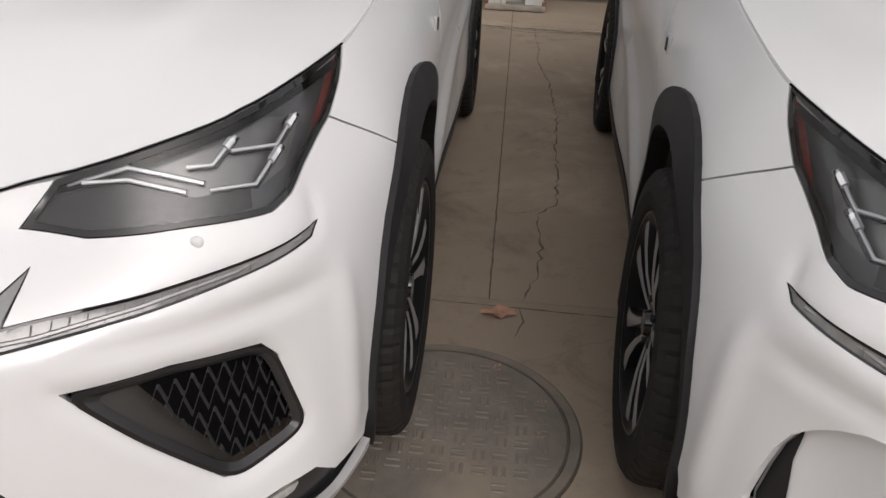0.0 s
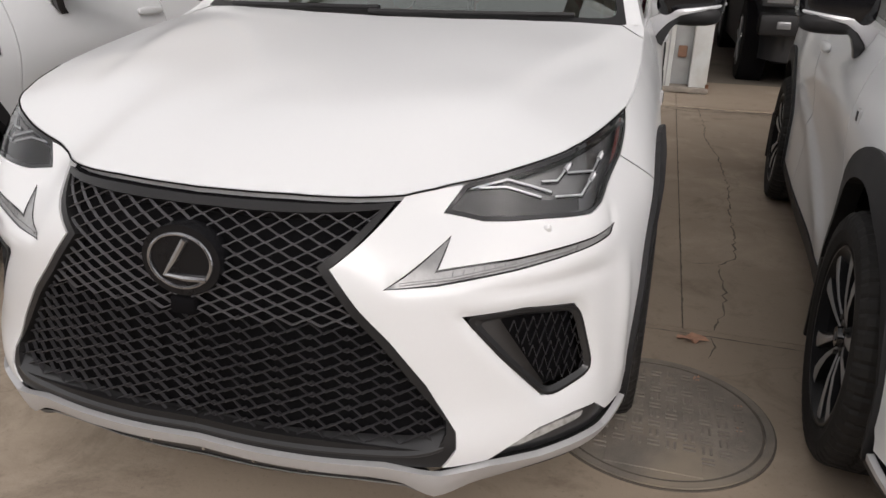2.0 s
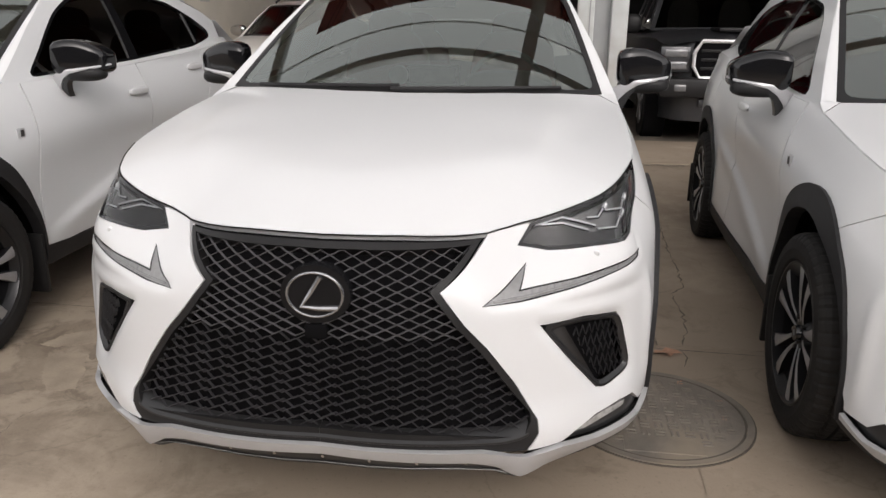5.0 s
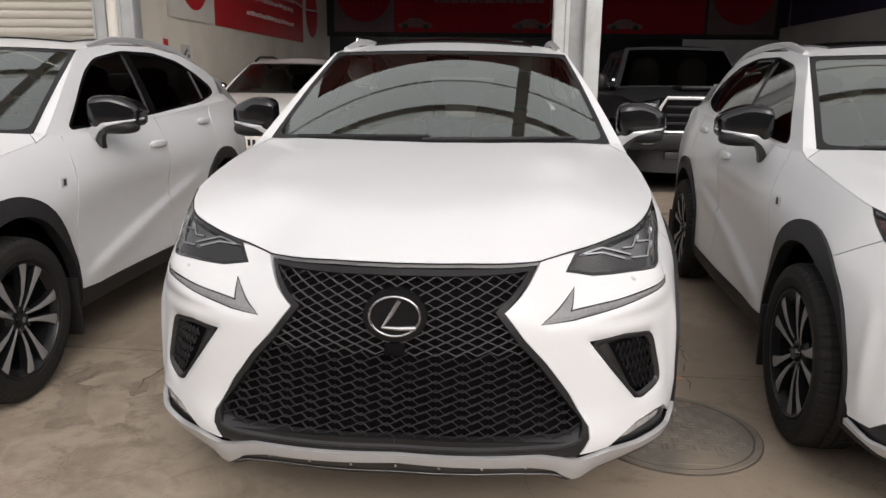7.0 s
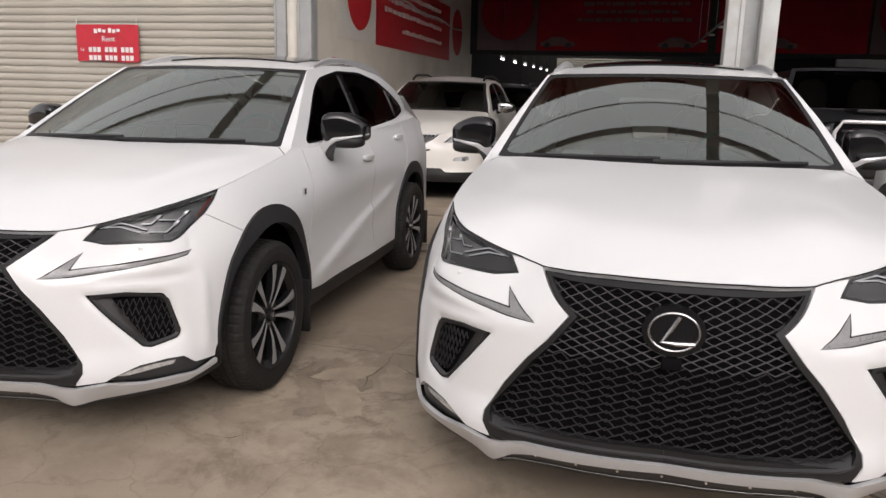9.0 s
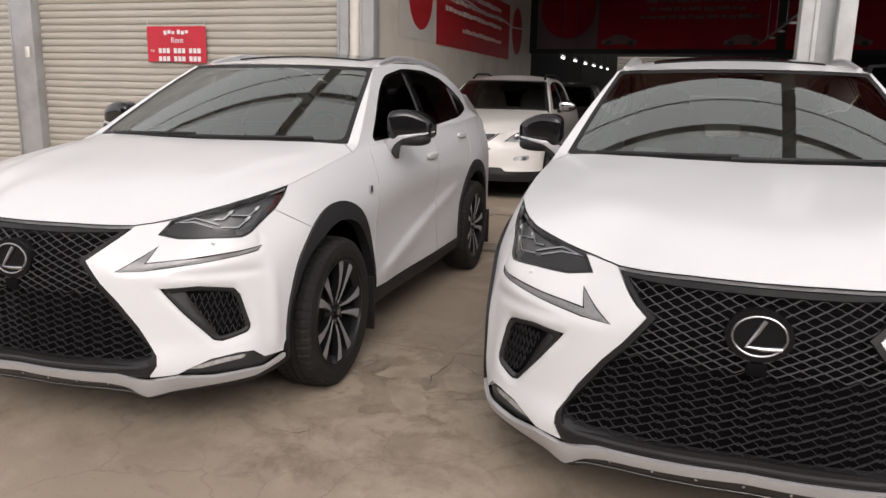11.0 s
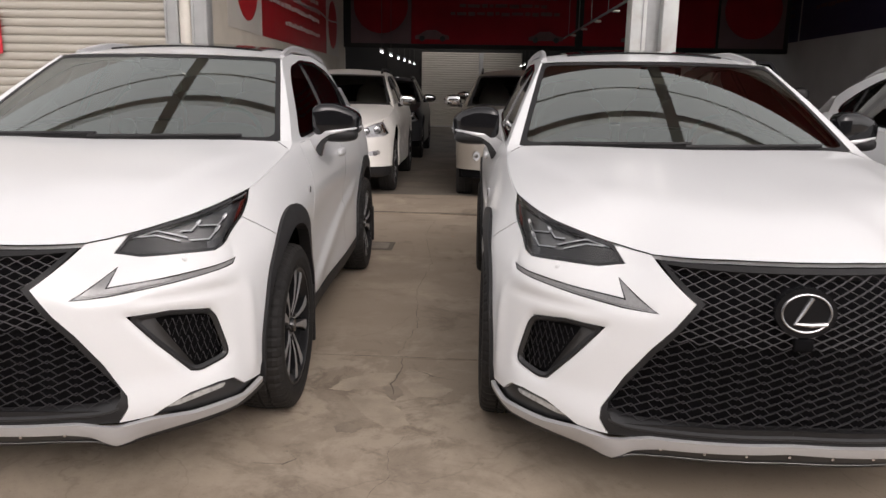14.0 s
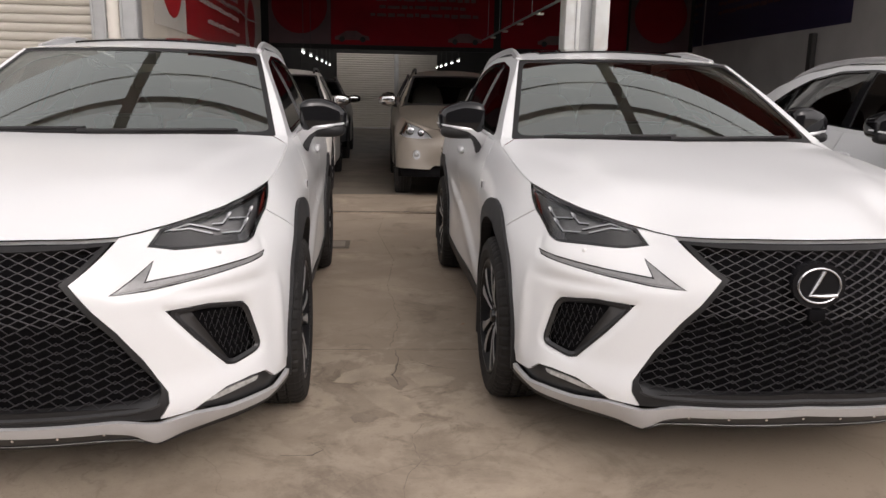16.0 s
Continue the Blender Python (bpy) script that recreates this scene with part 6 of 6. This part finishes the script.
        pts = [(sgn * (float(side_x(y, z)) - .04), y, z + u) for y, z, u in ((2.25, 1.575, .01), (2.42, 1.588, .055), (3.1, 1.602, .062), (3.7, 1.545, .055), (3.9, 1.51, .0))]
        bm = bmesh.new()
        tube(bm, pts, .017, 8)
        part("roof_rail", bm, BLACK, car, "black roof rail")
        for y0 in (HUB, REAR):
            wheel(car, pose(sgn * .80, y0, .361, 20, 0, 0 if sgn > 0 else 180))
            verts, faces = [], []
            for k in range(19):
                a = radians(-12 + 204 * k / 18)
                for x in (.55, .875):
                    verts.append((sgn * x, y0 + .455 * math.cos(a), HZ + .47 * math.sin(a)))
            for k in range(18):
                faces.append((2 * k, 2 * k + 1, 2 * k + 3, 2 * k + 2))
            raw("arch_liner", verts, faces, PIT, car, "black wheel arch liner")
        bm = bmesh.new()
        blob(bm, (sgn * .36, 2.62, 1.08), (.25, .09, .36), 3, 16, pose(0, 0, 0, -8, 0, 0))
        blob(bm, (sgn * .36, 2.72, 1.42), (.13, .05, .09), 3, 14)
        part("seat", bm, mat_seat, car, "pale leather seat")
    fender = [SEAM, TIP, *HOODLINE[9:], fy(1.43, 1.128), fy(1.53, 1.118), fy(1.50, .80), fy(1.455, .36), *arch(HUB, RAD, 6, 118, 16)]
    both("fender", sheet(cut(fender[::-1]), [], skin, .05, .02), paint)
    door = [fy(1.535, 1.118), fy(2.0, 1.130), fy(2.60, 1.152), fy(2.60, .80), fy(2.60, .30), fy(1.463, .30), fy(1.505, .80)]
    both("front_door", sheet(cut(door[::-1]), [], skin, .08, .02), paint)
    reard = [fy(2.605, 1.152), fy(3.1, 1.180), fy(3.52, 1.208), fy(3.48, .98), *arch(REAR, RAD, 125, 174, 8), fy(3.122, .30), fy(2.605, .30), fy(2.605, .80)]
    both("rear_door", sheet(cut(reard[::-1]), [], skin, .08, .02), paint)
    tail = [fy(3.525, 1.208), fy(3.95, 1.235), fy(4.2, 1.20), (UEND, 1.10), (UEND, .36), fy(4.2, .36), *arch(REAR, RAD, 2, 122, 16), fy(3.485, .98)]
    both("rear_quarter", sheet(cut(tail[::-1]), [], skin, .1, .02), paint)
    raw("hood", *sheet(cut(HOODFULL, -.002), [], hood_skin, .05, .02, .001), paint, car)
    raw("gap_liner", *sheet(grown(HOODFULL, .012), [], hood_skin, .12, 0, -.02), PIT, car)
    both("cabin_frame", sheet(CABSIDE[::-1], [grown(WINDOW, .0)], cabin, .07, .03), paint)
    both("shoulder", shoulder_mesh(), paint)
    both("side_window", sheet(grown(WINDOW[::-1], .002), [], cabin, .1, 0, -.008), TINT, "dark side window")
    both("door_pillar", sheet([(2.585, 1.176), (2.690, 1.182), (2.730, 1.556), (2.655, 1.548)], [], cabin, .05, .01, 0), BLACK, "black door pillar")
    raw("windscreen", *sheet([(-1, 0), (1, 0), (1, 1), (-1, 1)], [], screen, .1, 0), CLEARGLASS, car, "dark windscreen")
    raw("screen_border", *sheet([(-1, 0), (1, 0), (1, 1), (-1, 1)], [rounded([(-.95, .055), (.95, .055), (.945, .955), (-.945, .955)], .06)], screen, .05, 0, .002), BLACK, car, "black screen border")
    raw("roof", *sheet([(-1, 2.145), (1, 2.145), (1, 4.32), (-1, 4.32)], [], roof_skin, .12, 0), paint, car)
    raw("rear_window", *sheet([(-1, 0), (1, 0), (1, 1), (-1, 1)], [], hatch, .15, 0), GLOSS, car)
    bm = bmesh.new()
    box(bm, (0, 1.66, 1.02), (1.42, .62, .18), .07, 4)
    part("dashboard", bm, DASH, car)
    bm = bmesh.new()
    box(bm, (0, 2.30, .42), (1.20, 3.6, .30), .05)
    part("underbody", bm, PIT, car)
    if plate:
        bm = bmesh.new()
        box(bm, (0, -.045, .575), (.34, .012, .15), .006)
        pl = part("number_plate", bm, BANNERWHITE, car, "white number plate on the bumper")
        for k in range(5):
            bm = bmesh.new()
            box(bm, (-.12 + k * .060, -.053, .575), (.038, .006, .075))
            part("plate_bar", bm, BLACK, pl)
    car.matrix_basis = m
    return car


estate(pose(-2.97, 7.38, 0) @ Matrix.Diagonal((1.02, 1.02, 1.05, 1)), OLDWHITE, "older white suv with roof rails and chrome mirrors in the hall", False, True)
estate(pose(-.25, 7.22, 0) @ Matrix.Diagonal((1.02, 1.02, 1.06, 1)), GOLD, "champagne gold suv with chrome mirrors, parked in the hall", True)
estate(pose(-2.96, 12.9, 0) @ Matrix.Scale(1.05, 4), SLATE, "dark grey suv parked deep in the hall", True)
estate(pose(-.05, 12.9, 0) @ Matrix.Scale(1.11, 4), SLATE, "dark grey suv with roof rails parked deep in the hall", True)
older_suv(pose(2.84, 7.55, 0), SLATE, "dark grey pickup truck with pale grille frame, parked in the hall", 1.03, 5.8, 1.95, 1.12, 1.28, 1.36, False, False, True)

# ---- ground ----
base = thing("ground", "concrete yard with joints, cracks and stains", "ground", "", "structure")
bm = bmesh.new()
box(bm, (0, 0, -.06), (900, 900, .09))
part("subsoil", bm, EARTH, base, "", False)
XS, YS = (-60, -19, -13.2, -7.05, 1.115, 7.3, 13.5, 60), (-60, -18.6, -10.6, -3.1, 1.54, 6.28, 7.9, 20, 60)
for j in range(len(YS) - 1):
    for i in range(len(XS) - 1):
        bm = bmesh.new()
        g = .0022
        lo, hi = (XS[i] + g, YS[j] + g), (XS[i + 1] - g, YS[j + 1] - g)
        if YS[j] < 1 and XS[i] == 1.115:
            lo = (XS[i] - g, lo[1])
        if YS[j] < 1 and XS[i + 1] == 1.115:
            hi = (XS[i + 1] + g, hi[1])
        top = 0.0 if YS[j + 1] < 6.4 else .012
        box(bm, ((lo[0] + hi[0]) / 2, (lo[1] + hi[1]) / 2, top - .02), (hi[0] - lo[0], hi[1] - lo[1], .04), .0012, 1)
        # slabs under the hall roof get the concrete with shade painted in
        part("slab", bm, SHADEDFLOOR if YS[j] > 7.5 and -7.1 < XS[i] < 7.4 else CONCRETE, base, "", False)


def crack(pts, w, seed, jitter=1.0, z=.0025):
    """A wandering crack as a thin sunken ribbon of dirt."""
    rnd = random.Random(seed)
    line = []
    for a, b in zip(pts, pts[1:]):
        n = max(2, int(math.dist(a, b) / .035))
        for k in range(n):
            t = k / n
            line.append((a[0] + (b[0] - a[0]) * t + jitter * rnd.uniform(-.012, .012), a[1] + (b[1] - a[1]) * t + jitter * rnd.uniform(-.008, .008)))
    line.append(pts[-1])
    verts, faces = [], []
    for k, (x, y) in enumerate(line):
        x2, y2 = line[min(k + 1, len(line) - 1)]
        x1, y1 = line[max(k - 1, 0)]
        d = Vector((x2 - x1, y2 - y1)).normalized()
        h = .6 * w * rnd.uniform(.25, 1.7)
        h = h * min(1, (k + 1) / 4, (len(line) - k) / 4)
        verts += [(x - d.y * h, y + d.x * h, z), (x + d.y * h, y - d.x * h, z)]
        if k:
            faces.append((2 * k - 2, 2 * k - 1, 2 * k + 1, 2 * k))
    raw("crack", verts, faces, CRACK, base, "", False)


crack([(1.215, 1.52), (1.27, 1.70), (1.285, 1.82), (1.30, 2.02), (1.28, 2.25), (1.36, 2.35), (1.39, 2.70), (1.385, 3.1), (1.42, 3.6), (1.40, 4.4), (1.33, 4.92), (1.34, 5.5), (1.31, 6.3)], .0055, 1, .9)
crack([(1.25, 2.26), (1.16, 2.24)], .006, 2)
crack([(1.22, 1.50), (1.23, 1.38), (1.20, 1.32)], .006, 3)
crack([(-1.338, 1.545), (-1.335, 1.43), (-1.333, 1.325), (-1.365, 1.18), (-1.34, 1.05)], .0048, 4, .6)
crack([(-1.325, 1.32), (-1.23, 1.355), (-1.165, 1.285), (-1.04, 1.25)], .0038, 14, .5)
crack([(-1.243, .648), (-1.306, .506), (-1.284, .30), (-1.333, .195), (-1.35, .108), (-1.352, -.03), (-1.40, -.3)], .0010, 15, .5)
crack([(-1.80, .372), (-1.683, .366), (-1.643, .413), (-1.70, .475)], .0035, 16, .4)
crack([(-1.38, 1.53), (-1.30, 2.1), (-1.36, 2.9), (-1.30, 3.8), (-1.42, 5.0), (-1.35, 6.2)], .0019, 5, .7)
crack([(-2.2, 6.345), (-1.9, 6.36), (-1.5, 6.33), (-.9, 6.36), (-.2, 6.34)], .030, 7, 1.0, .0155)
crack([(.9, 6.18), (1.25, 6.0), (1.6, 6.12), (2.2, 6.08)], .016, 8, 1.0, .0155)
crack([(-6.5, 1.66), (-1.36, 1.555), (1.115, 1.495), (5.5, 1.40)], .0042, 10, .18)
crack([(1.115, 1.53), (1.115, 6.3)], .0036, 11, .2)
crack([(-7, 6.335), (-2.2, 6.335), (.9, 6.20), (7, 6.05)], .026, 12, .8, .0145)


def scab(pts, material, seed, z):
    """A thin ragged flake of worn or smeared cement on the slab."""
    rnd = random.Random(seed)
    ring = []
    for a, b in zip(pts, pts[1:] + pts[:1]):
        n = max(2, int(math.dist(a, b) / .012))
        for k in range(n):
            t = k / n
            ring.append((a[0] + (b[0] - a[0]) * t + rnd.uniform(-.007, .007), a[1] + (b[1] - a[1]) * t + rnd.uniform(-.007, .007)))
    bm = bmesh.new()
    bm.faces.new([bm.verts.new((x, y, z)) for x, y in ring])
    rim = bmesh.ops.extrude_face_region(bm, geom=list(bm.faces))
    bmesh.ops.translate(bm, vec=(0, 0, -z - .002), verts=[v for v in rim["geom"] if isinstance(v, bmesh.types.BMVert)])
    bmesh.ops.recalc_face_normals(bm, faces=list(bm.faces))
    part("worn_patch", bm, material, base, "ragged worn patch in the concrete", False)


scab([(-1.645, 1.101), (-1.60, 1.221), (-1.486, 1.313), (-1.348, 1.328), (-1.36, 1.24), (-1.392, 1.162), (-1.56, 1.088)], SCAB, 1, .0016)
scab([(-1.32, 1.32), (-1.305, 1.386), (-1.20, 1.353), (-1.178, 1.308), (-1.283, 1.283)], SCAB, 2, .0016)
scab([(-1.533, 1.0), (-1.443, 1.053), (-1.367, 1.009), (-1.28, .857), (-1.239, .736), (-1.336, .70), (-1.441, .819)], SCAB, 3, .0013)
scab([(-1.30, 1.20), (-1.15, 1.19), (-1.06, 1.13), (-1.12, 1.04), (-1.24, 1.03)], SCAB, 4, .0013)
scab([(-1.40, 1.14), (-1.33, 1.16), (-1.29, 1.06), (-1.33, .99), (-1.375, 1.05)], GRIME, 5, .0019)
scab([(-1.56, .70), (-1.50, .74), (-1.43, .70), (-1.47, .645), (-1.53, .65)], GRIME, 6, .0013)

# manhole cover with its ring and raised bars
cover = thing("manhole_cover", "worn round manhole cover with raised bar pattern, set in concrete", "manhole cover", "", "", pose(1.02, .89, 0) @ Matrix.Diagonal((.942, .942, 1, 1)))
bm = bmesh.new()
cyl(bm, (0, 0, -.006), .340, .024, "z", 72)
part("lid", bm, IRON, cover, "", False)


def ring_part(name, r0, r1, z0, z1, material):
    n = 72
    prof = [(r0, z0), (r0, z1), (r1, z1), (r1, z0)]
    verts = [(r * math.cos(2 * math.pi * k / n), r * math.sin(2 * math.pi * k / n), z) for k in range(n) for r, z in prof]
    faces = [(k * 4 + j, k * 4 + j + 1, ((k + 1) % n) * 4 + j + 1, ((k + 1) % n) * 4 + j) for k in range(n) for j in range(3)]
    raw(name, verts, faces, material, cover, "", False)


ring_part("gap", .338, .346, -.004, .0066, EARTH)
ring_part("ring", .348, .374, -.004, .0085, IRON)
ring_part("edge", .374, .381, -.004, .0040, EARTH)
me = bpy.data.meshes.new("raised_bar")
bm = bmesh.new()
box(bm, (0, 0, .001), (.038, .009, .0056), .0018, 1)
bm.to_mesh(me)
bm.free()
me.materials.append(IRON)
k = 0
for i in range(-6, 7):
    for j in range(-6, 7):
        x, y = i * .054, j * .054
        if math.hypot(x, y) > .295 or (-.16 < x < .16 and -.32 < y < -.20):
            continue
        for s in (-.011, .011):
            o = new("raised_bar", me)
            o.parent = cover
            o.matrix_basis = pose(x, y + s, .0075) if (i + j) % 2 else pose(x + s, y, .0075, 0, 0, 90)
bm = bmesh.new()
box(bm, (0, -.255, .0065), (.29, .09, .004), .0015, 1)
part("plate", bm, IRON, cover, "smooth rectangular plate", False)


def dead_leaf(x, y, size, turn, seed):
    rnd = random.Random(seed)
    n = 12
    verts, faces = [(0, 0, .004)], []
    for k in range(n):
        a = 2 * math.pi * k / n
        r = size * rnd.uniform(.65, 1.1)
        verts.append((r * math.cos(a), .6 * r * math.sin(a), .004 + size * rnd.uniform(0, .22)))
    faces = [(0, k + 1, (k + 1) % n + 1) for k in range(n)]
    ob = raw("dead_leaf", verts, faces, LEAF, None, "curled dry brown leaf on the concrete", False)
    tagged(ob, category="leaf", group="dry leaves")
    ob.matrix_basis = pose(x, y, .001, 0, 0, turn)


dead_leaf(1.15, 1.45, .062, 10, 1)
dead_leaf(1.155, 1.155, .020, 70, 2)
dead_leaf(1.28, 1.02, .014, 20, 3)
dead_leaf(1.27, .88, .016, 120, 4)
dead_leaf(-.93, 1.98, .015, 50, 5)
dead_leaf(-1.15, 4.95, .018, 10, 6)
patch = thing("drain_cover", "small rusty drain cover sunk in the concrete", "drain cover", "", "", pose(-1.93, 4.44, 0))
bm = bmesh.new()
box(bm, (0, 0, .002), (.50, .36, .006), .002, 1)
part("pit_edge", bm, CRACK, patch, "dark dirty edge", False)
bm = bmesh.new()
box(bm, (.03, 0, .004), (.36, .24, .012), .004, 1)
part("lid", bm, IRON, patch, "", False)
